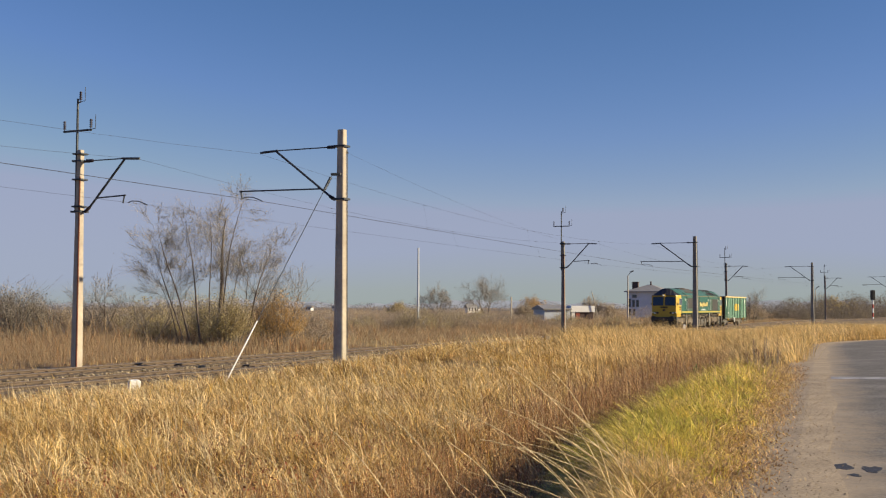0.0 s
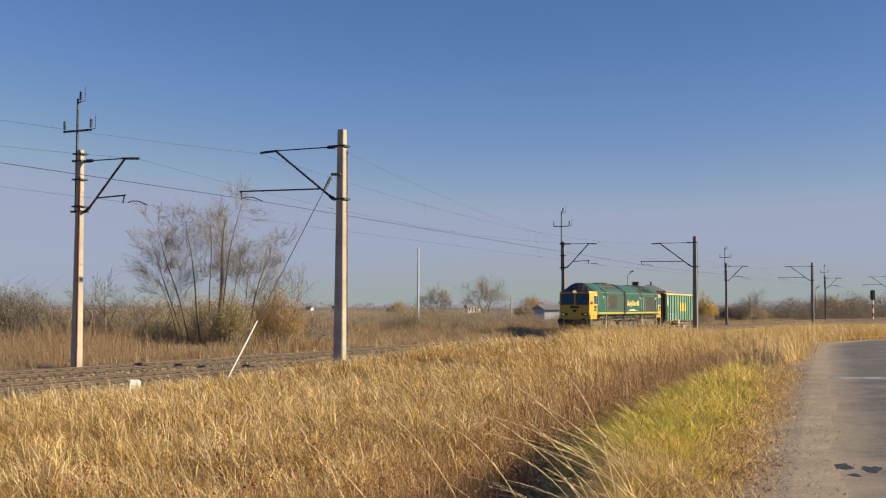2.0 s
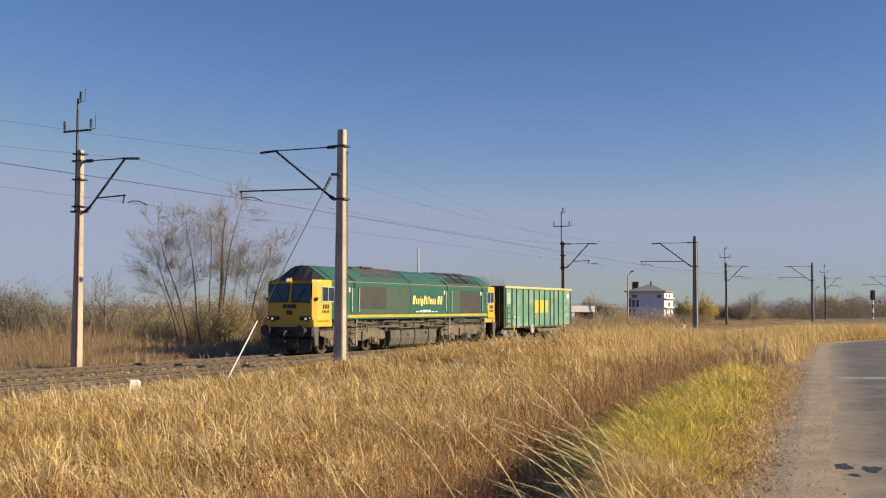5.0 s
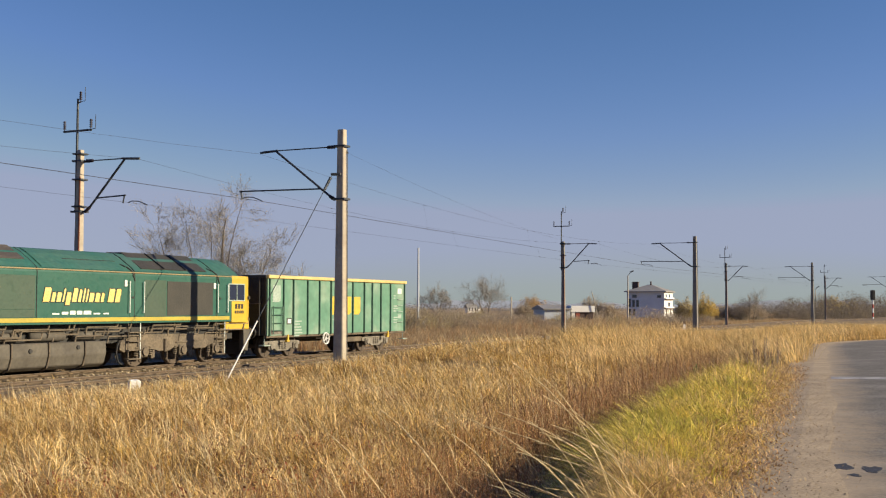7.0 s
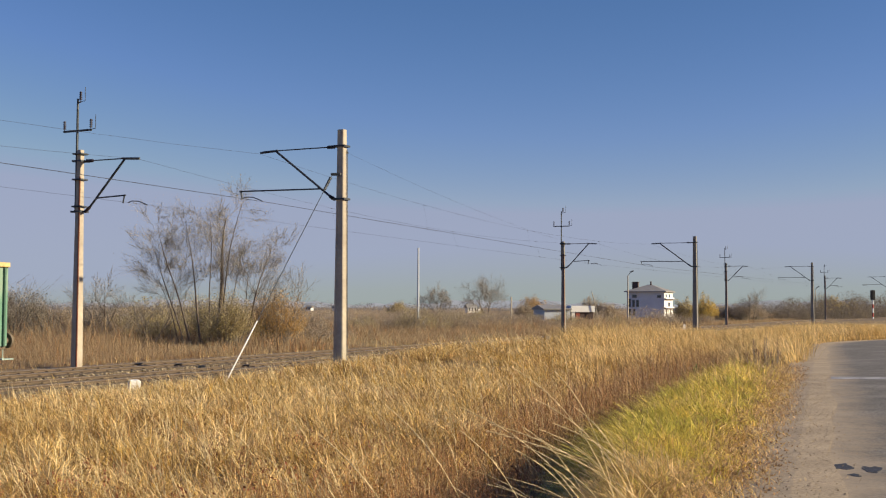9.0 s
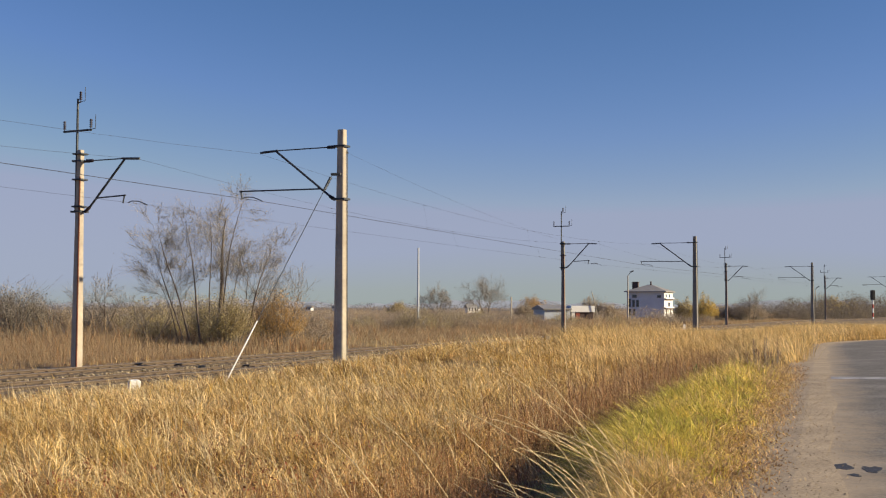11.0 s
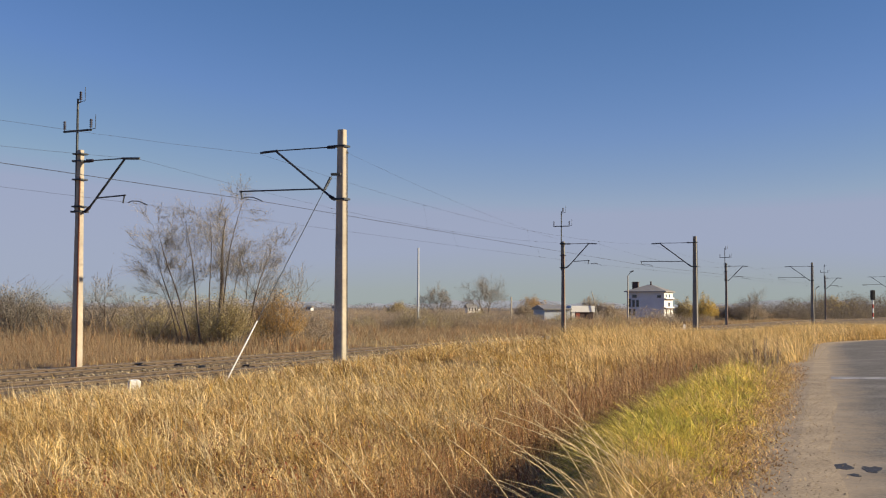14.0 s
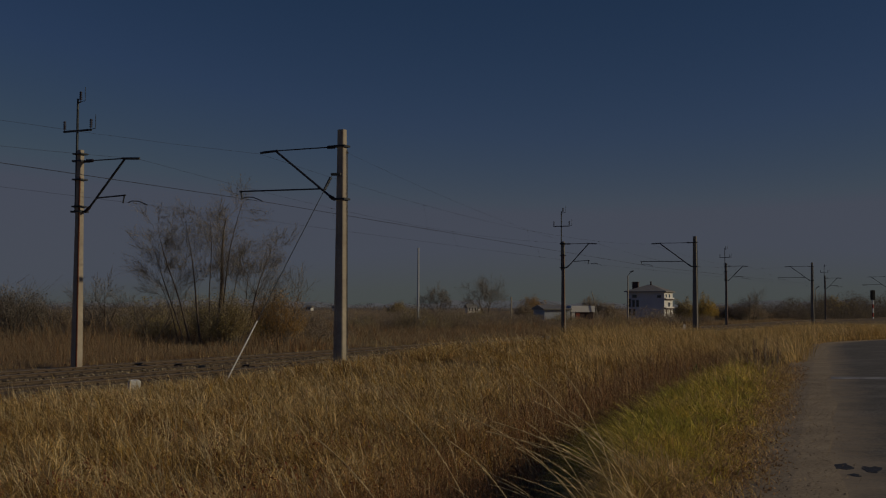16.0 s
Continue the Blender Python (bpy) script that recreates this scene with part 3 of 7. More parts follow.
CREAM = mat("cream_lettering_paint", (0.66, 0.50, 0.14), (0.70, 0.57, 0.22), 0.5, bump=0.0)
LETTER = mat("yellow_marking_paint", (0.68, 0.43, 0.03), (0.60, 0.40, 0.06), 0.6, s1=1.2, s2=6, amount=0.15, bump=0.0)
PALE = mat("pale_stencil_paint", (0.36, 0.43, 0.37), (0.30, 0.38, 0.32), 0.7, bump=0.0)
COAL_BLACK = mat("inside_of_wagon", (0.03, 0.028, 0.026), (0.05, 0.045, 0.04), 0.9)

LEN = 21.35
PROFILE = [(1.32, 1.52), (1.32, 3.14), (1.29, 3.26), (1.12, 3.40), (0.62, 3.74), (0.34, 3.88), (0.0, 3.92)]


def hull(bm, us, inset=None, top=0.0):
    """The rounded body between the given stations. inset: (sideways factor, lift) at each."""
    secs = []
    for i, u in enumerate(us):
        k, dz = inset[i] if inset else (1.0, 0.0)
        half = [(-y * k, z + dz * (z > 3.2) * (z - 3.2)) for y, z in PROFILE]
        secs.append([(u, y, z) for y, z in half] + [(u, -y, z) for y, z in half[-2::-1]])
    return loft(bm, secs)


def cap(bm, row):
    bm.faces.new(row)


def locomotive():
    t = thing("locomotive", "green and yellow diesel freight locomotive with grimy bogies", "locomotive")

    # hood between the cabs
    bm = B()
    rows = hull(bm, [1.95, 4.0, 9.7, 13.9, 19.4])
    cap(bm, rows[0]); cap(bm, rows[-1][::-1])
    body = part("body", bm, GREEN, t, "dusty green body side")
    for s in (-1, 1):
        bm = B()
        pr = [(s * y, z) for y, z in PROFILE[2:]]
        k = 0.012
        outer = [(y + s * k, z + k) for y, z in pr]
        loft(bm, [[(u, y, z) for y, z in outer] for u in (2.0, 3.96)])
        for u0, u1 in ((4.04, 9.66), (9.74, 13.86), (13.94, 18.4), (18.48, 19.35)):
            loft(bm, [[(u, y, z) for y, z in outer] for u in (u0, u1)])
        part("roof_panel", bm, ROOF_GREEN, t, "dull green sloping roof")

    # raised roof equipment
    for u0, u1, m, lab in ((5.3, 9.3, SOOT_ROOF, "sooty exhaust cover on the roof"), (14.35, 17.95, GRILLE, "dark radiator grille on the roof")):
        for s in (-1, 1):
            bm = B()
            lo, hi = ((0.98, 3.50), (0.30, 3.905)) if m is SOOT_ROOF else ((1.19, 3.36), (0.30, 3.91))
            n = Vector((0, s * (hi[1] - lo[1]), lo[0] - hi[0])).normalized() * 0.035
            pts = [Vector((u, s * y, z)) + n for u in (u0, u1) for y, z in (lo, hi)]
            f = bm.faces.new([bm.verts.new(p) for p in (pts[0], pts[2], pts[3], pts[1])])
            thicken(bm, [f], 0.05)
            g = part("roof_grille", bm, m, t, lab)
            if m is GRILLE:
                for k in range(1, 3):
                    bm = B()
                    u = u0 + (u1 - u0) * k / 3
                    a, b = Vector((u, s * lo[0], lo[1])) + n * 1.7, Vector((u, s * hi[0], hi[1])) + n * 1.7
                    rod(bm, a, b, 0.025, sides=6)
                    part("grille_bar", bm, BLACK, g)
        bm = B()
        box(bm, (u0, -0.32, 3.90), (u1, 0.32, 3.965), 0.03)
        if m is SOOT_ROOF:
            box(bm, (u0 + 0.9, -0.42, 3.93), (u0 + 2.0, 0.42, 4.02), 0.04)
        part("roof_cover", bm, m, t)
    # black drip strips from the roof down to the doors
    for u in (3.95, 13.9, 18.6):
        for s in (-1, 1):
            bm = B()
            pr = [(s * 1.335, 2.95), (s * 1.335, 3.14), (s * 1.30, 3.29), (s * 1.16, 3.42), (s * 1.0, 3.50)]
            for (y1, z1), (y2, z2), du in zip(pr, pr[1:], (0.0, 0.05, 0.15, 0.3)):
                rod(bm, (u - du, y1, z1), (u - du - 0.1, y2, z2), 0.025, sides=6)
            part("drip_strip", bm, BLACK, t)
    for u in (4.0, 9.5, 13.9, 18.44):
        for s in (-1, 1):
            bm = B()
            pr = [(1.328, 1.6), (1.328, 3.14), (1.30, 3.27), (1.13, 3.41), (0.63, 3.75), (0.35, 3.89)]
            for (y1, z1), (y2, z2) in zip(pr, pr[1:]):
                rod(bm, (u, s * y1, z1), (u, s * y2, z2), 0.014, sides=5)
            part("panel_seam", bm, BLACK, t)
    for u0, u1, y, z in ((11.0, 13.4, 0.86, 3.60),):
        bm = B()
        for s in (-1, 1):
            rod(bm, (u0, s * y, z), (u1, s * y, z), 0.012, sides=5)
        part("roof_seam", bm, BLACK, t)

    for s in (-1, 1):
        y = s * 1.32
        def slab(u0, u1, z0, z1, th=0.02):
            b = B()
            box(b, (u0, y - s * (0.02 if th > -0.1 else 0.56), z0), (u1, y + s * th, z1), 0.006)
            return b
        part("sill_stripe", slab(2.15, 19.25, 1.585, 1.72, 0.024), STRIPE, t, "yellow stripe along the sill")
        part("cantrail_stripe", slab(1.95, 19.4, 3.205, 3.245, 0.012), CANT, t, "thin orange line under the roof")
        # Black here paints in the shadow below the body side.
        part("solebar", slab(1.2, 20.1, 1.24, 1.56, -0.48), BLACK, t, "solebar coloured black for the shade under the body")
        for u0, u1, lab in ((4.32, 6.92, "dark air intake grille"), (15.6, 18.22, "dark air intake grille")):
            z0, z1 = (2.0, 3.02) if u0 < 10 else (1.76, 2.97)
            b = B()
            box(b, (u0, y - s * 0.02, z0), (u1, y + s * 0.012, z1))
            part("intake_grille", b, GRILLE, t, lab)
        part("side_panel", slab(4.30, 9.45, 1.735, 1.985, 0.008), PANEL_GREEN, t, "faded green lower panel")
        part("side_panel", slab(6.95, 9.45, 1.99, 3.02, 0.008), PANEL_GREEN, t, "faded green side panel")
        part("side_panel", slab(14.4, 15.56, 1.735, 3.0, 0.008), PANEL_GREEN, t)
        # door leaf recessed lines and handrails
        for u in (3.62, 4.28, 13.6, 14.32, 18.46, 19.08):
            b = B()
            z0, z1 = 1.86, 2.93
            rod(b, (u, y + s * 0.07, z0), (u, y + s * 0.07, z1), 0.019)
            for z in (z0 + 0.03, z1 - 0.03):
                rod(b, (u, y, z), (u, y + s * 0.07, z), 0.014, sides=6)
            part("handrail", b, WHITE_RAIL, t, "white handrail")
        for u0, u1 in ((3.66, 4.22), (13.66, 14.26), (18.52, 19.02)):
            d = part("door", slab(u0, u1, 1.74, 3.1, 0.010), GREEN, t, "green side door")
            b = B()
            box(b, (u0 + 0.08, y + s * 0.008, 2.35), (u0 + 0.2, y + s * 0.03, 2.42), 0.01)
            part("door_handle", b, BLACK, d)
            b = B()
            box(b, (u0 - 0.28, y, 2.74), (u0 - 0.14, y + s * 0.035, 2.96), 0.015)
            part("side_lamp", b, WHITE_RAIL, t, "small pale lamp")
            for k in range(4):
                b = B()
                z = 0.30 + 0.30 * k
                box(b, (u0, y - s * 0.22, z - 0.02), (u1, y + s * 0.02, z + 0.02), 0.008)
                part("step", b, GRIME, t)
            for u in (u0, u1):
                b = B()
                rod(b, (u, y - s * 0.03, 0.28), (u, y - s * 0.03, 1.6), 0.02, sides=6)
                part("step_rail", b, WHITE_RAIL if u == u1 else GRIME, t)
        # emblem: slanted yellow bars; small white bars below
        em = part("emblem", slab(9.80, 13.05, 2.30, 2.44, 0.006), GREEN, t, "row of slanting yellow emblem blocks on the green side")
        u = 9.74
        for w, h, drop in ((0.30, 0.44, 0), (0.17, 0.30, 0), (0.21, 0.30, 0), (0.10, 0.42, 0), (0.22, 0.30, 0.10), (0.22, 0.44, 0), (0.15, 0.40, 0), (0.10, 0.44, 0), (0.10, 0.42, 0), (0.23, 0.30, 0), (0.22, 0.30, 0), (0.16, 0.30, 0), (0.0, 0, 0), (0.30, 0.44, 0), (0.25, 0.44, 0)):
            if w:
                for m, grow_by, th in ((BLACK, 0.022, 0.010), (CREAM, 0.0, 0.016)):
                    b = B()
                    z0, z1 = 2.22 - drop - grow_by, 2.22 + h + grow_by
                    q = [(u + du + 0.24 * (z - 2.22), z) for du, z in ((-grow_by, z0), (w - 0.03 + grow_by, z0), (w - 0.03 + grow_by, z1 - 0.05), (w - 0.07 + grow_by, z1), (-grow_by, z1))]
                    prism(b, q, "y", y - s * 0.01, y + s * th)
                    part("emblem_bar" if m is CREAM else "emblem_edge", b, m, em)
            u += w + 0.045 if w else 0.12
        for k, (u, w, h) in enumerate(((10.15, 0.3, 0.05), (10.55, 0.28, 0.09), (10.9, 0.24, 0.12), (11.2, 0.24, 0.12), (11.5, 0.34, 0.12), (11.95, 0.3, 0.05), (12.4, 0.26, 0.05))):
            b = B()
            box(b, (u, y - s * 0.01, 1.82), (u + w, y + s * 0.012, 1.82 + h))
            part("number_bar", b, WHITE_RAIL, t, "small white bar")
        # fuel tank, air reservoirs and pipework under the frame
        b = B()
        pr = [(s * 1.30, 0.95), (s * 1.32, 0.55), (s * 1.22, 0.22), (s * 0.98, 0.10), (s * 0.2, 0.10), (s * 0.2, 0.95)]
        prism(b, pr, "x", 7.5, 12.6, 0.03)
        tank = part("fuel_tank", b, TANK_GREY, t, "dusty grey fuel tank")
        for u in (8.55, 10.05, 11.6):
            b = B()
            pr2 = [(s * 1.33, 0.97), (s * 1.345, 0.55), (s * 1.24, 0.20), (s * 1.0, 0.08)]
            for p, q in zip(pr2, pr2[1:]):
                rod(b, (u, *p), (u, *q), 0.03, sides=6)
            part("tank_strap", b, GRIME, tank)
        for u, z in ((9.3, 0.72), (11.3, 0.78)):
            b = B()
            disc(b, (u, s * 1.32, z), (0, 1, 0), 0.07, 0.06, 10)
            part("filler_cap", b, BLACK, tank)
        for u0, u1, z, r in ((7.6, 9.1, 1.14, 0.13), (9.5, 10.9, 1.14, 0.15), (11.3, 12.5, 1.14, 0.14)):
            b = B()
            rod(b, (u0, s * 1.05, z), (u1, s * 1.05, z), r, sides=12)
            for uu in (u0 + 0.25, u1 - 0.25):
                rod(b, (uu, s * 1.05, z - r - 0.01), (uu, s * 1.05, z + r + 0.02), r * 0.35)
            part("air_reservoir", b, TANK_GREY, t, "horizontal air reservoir", True)
        rp = random.Random(5)
        for k in range(34):
            b = B()
            z = 1.05 + 0.38 * rp.random()
            u0 = 1.5 + k * 0.52 + rp.random()
            u1 = u0 + 1.0 + rp.random() * 1.2
            yy = s * (1.16 + 0.08 * rp.random())
            rod(b, (u0, yy, z), (u1, yy, z), 0.028, sides=6)
            rod(b, (u1, yy, z), (u1 + 0.08, yy, z + 0.2), 0.028, sides=6)
            rod(b, (u0, yy, z), (u0 - 0.05, yy, z - 0.22), 0.028, sides=6)
            part("pipe", b, GRIME, t)
    # inner frame block so that no light shows through
    bm = B()
    box(bm, (1.4, -0.95, 0.85), (19.95, 0.95, 1.55))
    part("underframe", bm, BLACK, t, "black underframe")

    # bogies
    for uc, flip in ((3.95, 1), (16.55, -1)):
        for s in (-1, 1):
            y = s * 1.13
            b = B()
            o = [(-2.75, 0.82), (-2.75, 1.02), (-1.0, 1.05), (-0.8, 1.1), (1.9, 1.12), (2.6, 1.05), (3.15, 0.92), (3.2, 0.62), (2.95, 0.52), (2.4, 0.64), (1.5, 0.62), (1.2, 0.52), (0.6, 0.52), (0.4, 0.66), (-0.6, 0.66), (-0.8, 0.55), (-1.4, 0.55), (-1.6, 0.70), (-2.3, 0.72)]
            prism(b, [(uc + flip * p, q) for p, q in o], "y", y - 0.07, y + 0.07, 0.02)
            fr = part("bogie_frame", b, GRIME, t, "dust-coated bogie side frame")
            for du in (-1.98, -0.05, 2.02):
                u = uc + flip * du
                b = B()
                box(b, (u - 0.20, y - 0.06, 0.34), (u + 0.20, y + s * 0.14, 0.72), 0.05)
                disc(b, (u, y + s * 0.16, 0.53), (0, 1, 0), 0.15, 0.08, 14)
                part("axle_box", b, GRIME, fr)
                for dd in (-0.36, 0.36):
                    b = B()
                    for k in range(5):
                        rod(b, (u + dd, y + s * 0.03, 0.40 + k * 0.065), (u + dd, y + s * 0.03, 0.435 + k * 0.065), 0.085, sides=10)
                    part("coil_spring", b, GRIME, fr)
                b = B()
                box(b, (u + 0.52, y - 0.05, 0.30), (u + 0.64, y + 0.05, 0.78), 0.02)
                box(b, (u + 0.44, y - 0.06, 0.28), (u + 0.56, y + 0.06, 0.50), 0.02)
                part("brake_hanger", b, GRIME, fr)
            b = B()
            rod(b, (uc + flip * 0.9, y + s * 0.10, 0.95), (uc + flip * 0.9, y + s * 0.10, 0.50), 0.06)
            rod(b, (uc - flip * 1.0, y + s * 0.08, 0.85), (uc + flip * 0.3, y + s * 0.08, 0.80), 0.03)
            part("damper", b, GRIME, fr)
            # guard loop at the tank end
            b = B()
            arc = [(uc + flip * (3.0 + 0.28 * math.cos(q)), 0.55 + 0.42 * math.sin(q)) for q in [radians(w) for w in range(70, -100, -20)]]
            for p, q in zip(arc, arc[1:]):
                rod(b, (p[0], y, p[1]), (q[0], y, q[1]), 0.03, sides=6)
            part("guard_bar", b, BLACK, fr)
        for du in (-1.98, -0.05, 2.02):
            ws = new("wheelset")
            ws.parent = t
            ws.location = (uc + flip * du, 0, 0.53)
            ws["label"] = "brown steel wheelset"
            for s in (-1, 1):
                b = B()
                disc(b, (0, s * 0.76, 0), (0, 1, 0), 0.53, 0.13, 28)
                disc(b, (0, s * 0.70, 0), (0, 1, 0), 0.555, 0.03, 28)
                disc(b, (0, s * 0.80, 0), (0, 1, 0), 0.16, 0.16, 14)
                for k in range(6):
                    q = k * math.pi / 3
                    rod(b, (0.30 * math.cos(q), s * 0.83, 0.30 * math.sin(q)), (0.46 * math.cos(q), s * 0.83, 0.46 * math.sin(q)), 0.03, sides=6)
                part("wheel", b, WHEEL_STEEL, ws)
            b = B()
            rod(b, (0, -0.9, 0), (0, 0.9, 0), 0.09)
            part("axle", b, WHEEL_STEEL, ws)
            LOCO_WHEELS.append(ws)

    # cabs
    for end, f in ((0.0, 1), (LEN, -1)):
        U = lambda u: end + f * u
        bm = B()
        for s in (-1, 1):
            if s > 0:
                bm = B()
            loft(bm, [[(U(u), s * y * k, z - (0.04 if z < 1.6 else 0)) for y, z in PROFILE[:3]] for u, k in ((0.62, 0.86), (0.82, 0.95), (1.08, 0.995), (1.25, 1.0), (1.94, 1.0))])
            if s < 0:
                cabp = part("cab", bm, YELLOW, t, "yellow driving cab side")
            else:
                part("cab_side", bm, YELLOW, cabp, "yellow cab side")
        # nose: flat lower front, raked windscreen panel, dark gable
        bm = B()
        w = 1.32 * 0.86
        face = [(U(0.62), -w, 1.18), (U(0.62), w, 1.18), (U(0.60), w, 2.30), (U(0.74), w, 3.12), (U(0.80), w * 0.97, 3.24), (U(0.80), -w * 0.97, 3.24), (U(0.74), -w, 3.12), (U(0.60), -w, 2.30)]
        vs = [bm.verts.new(p) for p in face]
        for q in ((0, 1, 2, 7), (7, 2, 3, 6), (6, 3, 4, 5)):
            bm.faces.new([vs[i] for i in q])
        thicken(bm, bm.faces[:], -0.03)
        part("cab_front", bm, YELLOW, cabp)
        bm = B()
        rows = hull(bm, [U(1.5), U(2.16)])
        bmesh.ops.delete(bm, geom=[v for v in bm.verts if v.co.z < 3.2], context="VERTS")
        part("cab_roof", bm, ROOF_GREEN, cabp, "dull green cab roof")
        bm = B()
        gable = [(-1.30, 3.20), (-1.10, 3.36), (-0.6, 3.70), (-0.32, 3.83), (0, 3.88), (0.32, 3.83), (0.6, 3.70), (1.10, 3.36), (1.30, 3.20)]
        a = [bm.verts.new((U(0.70), y * 0.95, 3.20 + (z - 3.20) * 0.08)) for y, z in gable]
        b_ = [bm.verts.new((U(1.5), y, z + 0.035)) for y, z in gable]
        for i in range(len(gable) - 1):
            bm.faces.new((a[i], a[i + 1], b_[i + 1], b_[i]))
        part("front_gable", bm, BLACK, cabp, "black sloping gable above the windscreens")
        bm = B()
        box(bm, (min(U(0.64), U(2.16)), -1.22, 1.2), (max(U(0.64), U(2.16)), 1.22, 1.55), 0.03)
        part("cab_base", bm, YELLOW, cabp)
        for s in (-1, 1):
            bm = B()
            y0, y1 = s * 0.10, s * 1.06
            q = [(U(0.585), y0, 2.30), (U(0.585), y1, 2.28), (U(0.70), y1 * 0.99, 3.06), (U(0.70), y0, 3.08)]
            fc = bm.faces.new([bm.verts.new(p) for p in q])
            thicken(bm, [fc], 0.02)
            ws = part("windscreen", bm, CAB_GLASS, cabp, "dark blue-tinted windscreen")
            bm = B()
            for p, r in zip(q, q[1:] + q[:1]):
                rod(bm, p, r, 0.025, sides=6)
            part("windscreen_seal", bm, BLACK, ws)
            bm = B()
            rod(bm, (U(0.55), s * 0.35, 2.32), (U(0.64), s * 0.75, 2.85), 0.012, sides=5)
            part("wiper", bm, BLACK, ws)
            # head and marker lamps, grey sockets
            for yy, z, r, m in ((0.86, 1.56, 0.10, LAMP_GLASS), (1.08, 1.60, 0.06, LAMP_GLASS), (0.62, 1.58, 0.07, BLACK)):
                bm = B()
                disc(bm, (U(0.58), s * yy, z), (1, 0, 0), r + 0.03, 0.06, 14)
                hl = part("lamp_rim", bm, BLACK, cabp)
                bm = B()
                disc(bm, (U(0.555), s * yy, z), (1, 0, 0), r * 0.55, 0.05, 12)
                part("headlamp", bm, m, hl, "small lit headlamp" if m is LAMP_GLASS else "")
            # side window with frame, sliding pane
            y = s * 1.32
            lo, hi = min(U(1.15), U(2.12)), max(U(1.15), U(2.12))
            bm = B()
            box(bm, (lo, y - s * 0.03, 2.33), (hi, y + s * 0.012, 2.93), 0.02)
            sw = part("side_window", bm, CAB_GLASS, cabp, "dark sliding cab window")
            for u0, u1, z0, z1 in ((lo - 0.03, hi + 0.03, 2.29, 2.335), (lo - 0.03, hi + 0.03, 2.925, 2.965), (lo - 0.03, lo + 0.01, 2.335, 2.925), (hi - 0.01, hi + 0.03, 2.335, 2.925), ((lo + hi) / 2 - 0.02, (lo + hi) / 2 + 0.02, 2.335, 2.925)):
                bm = B()
                box(bm, (u0, y - s * 0.01, z0), (u1, y + s * 0.025, z1), 0.006)
                part("window_frame", bm, PALE, sw, "pale metal window frame")
            # dark plate and number bars under the window
            for k in range(3):
                bm = B()
                u0 = U(1.2) if f > 0 else U(1.72)
                box(bm, (u0 + k * 0.19, y - s * 0.01, 2.0), (u0 + k * 0.19 + 0.13, y + s * 0.014, 2.19), 0.004)
                part("emblem_block", bm, BLACK, cabp, "dark emblem block")
            for k in range(5):
                bm = B()
                u0 = U(1.15) if f > 0 else U(1.75)
                box(bm, (u0 + k * 0.125, y - s * 0.01, 1.82), (u0 + k * 0.125 + 0.08, y + s * 0.012, 1.93))
                part("number_bar", bm, GRILLE, cabp)
            bm = B()
            box(bm, (min(U(0.72), U(0.84)), y - s * 0.06, 2.35), (max(U(0.72), U(0.84)), y + s * 0.005, 2.5), 0.02)
            part("mirror_recess", bm, BLACK, cabp)
            # buffers and corner steps
            bm = B()
            rod(bm, (U(0.62), s * 0.875, 1.05), (U(0.10), s * 0.875, 1.05), 0.12, sides=14)
            disc(bm, (U(0.06), s * 0.875, 1.05), (1, 0, 0), 0.25, 0.07, 20)
            part("buffer", bm, BLACK, t, "round black buffer")
            bm = B()
            prism(bm, [(U(0.60), 1.2), (U(1.05), 1.2), (U(1.0), 0.40), (U(0.75), 0.35)], "y", s * 1.02, s * 1.24, 0.02)
            part("corner_step", bm, TANK_GREY, t, "dusty corner step")
        bm = B()
        box(bm, (min(U(0.5), U(0.66)), -1.22, 0.78), (max(U(0.5), U(0.66)), 1.22, 1.2), 0.03)
        part("buffer_beam", bm, BLACK, t, "black buffer beam")
        bm = B()
        prism(bm, [(-1.15, 0.70), (1.15, 0.70), (1.05, 0.22), (-1.05, 0.22)], "x", min(U(0.66), U(0.74)), max(U(0.66), U(0.74)), 0.02)
        part("snow_plough", bm, BLACK, t)
        bm = B()
        rod(bm, (U(0.55), 0, 1.02), (U(0.18), 0, 1.0), 0.06)
        rod(bm, (U(0.2), 0, 1.05), (U(0.14), 0, 0.62), 0.04)
        box(bm, (min(U(0.1), U(0.3)), -0.1, 0.55), (max(U(0.1), U(0.3)), 0.1, 0.72), 0.03)
        part("coupling", bm, BLACK, t, "screw coupling")
        for yy in (-0.55, -0.38, 0.38, 0.55):
            bm = B()
            q = [(0.5, 0.86), (0.36, 0.72), (0.36, 0.5), (0.44, 0.38)]
            for p, r in zip(q, q[1:]):
                rod(bm, (U(p[0]), yy, p[1]), (U(r[0]), yy, r[1]), 0.03, sides=6)
            part("brake_hose", bm, BLACK, t)
        bm = B()
        box(bm, (min(U(0.45), U(0.6)), -0.14, 3.12), (max(U(0.45), U(0.6)), 0.14, 3.34), 0.04)
        tl = part("top_lamp", bm, YELLOW, cabp, "yellow top lamp box")
        bm = B()
        disc(bm, (U(0.44), 0, 3.23), (1, 0, 0), 0.08, 0.03, 12)
        part("headlamp", bm, LAMP_GLASS, tl)
        bm = B()
        for k in (-1, 0, 1):
            box(bm, (min(U(0.56), U(0.6)), k * 0.24 - 0.10, 2.02), (max(U(0.56), U(0.6)), k * 0.24 + 0.10, 2.18), 0.01)
        part("emblem_block", bm, BLACK, cabp, "dark emblem blocks on the nose")
        bm = B()
        box(bm, (min(U(0.5), U(0.6)), -0.12, 1.74), (max(U(0.5), U(0.6)), 0.12, 1.92), 0.02)
        part("jumper_socket", bm, GRILLE, cabp)
    return t


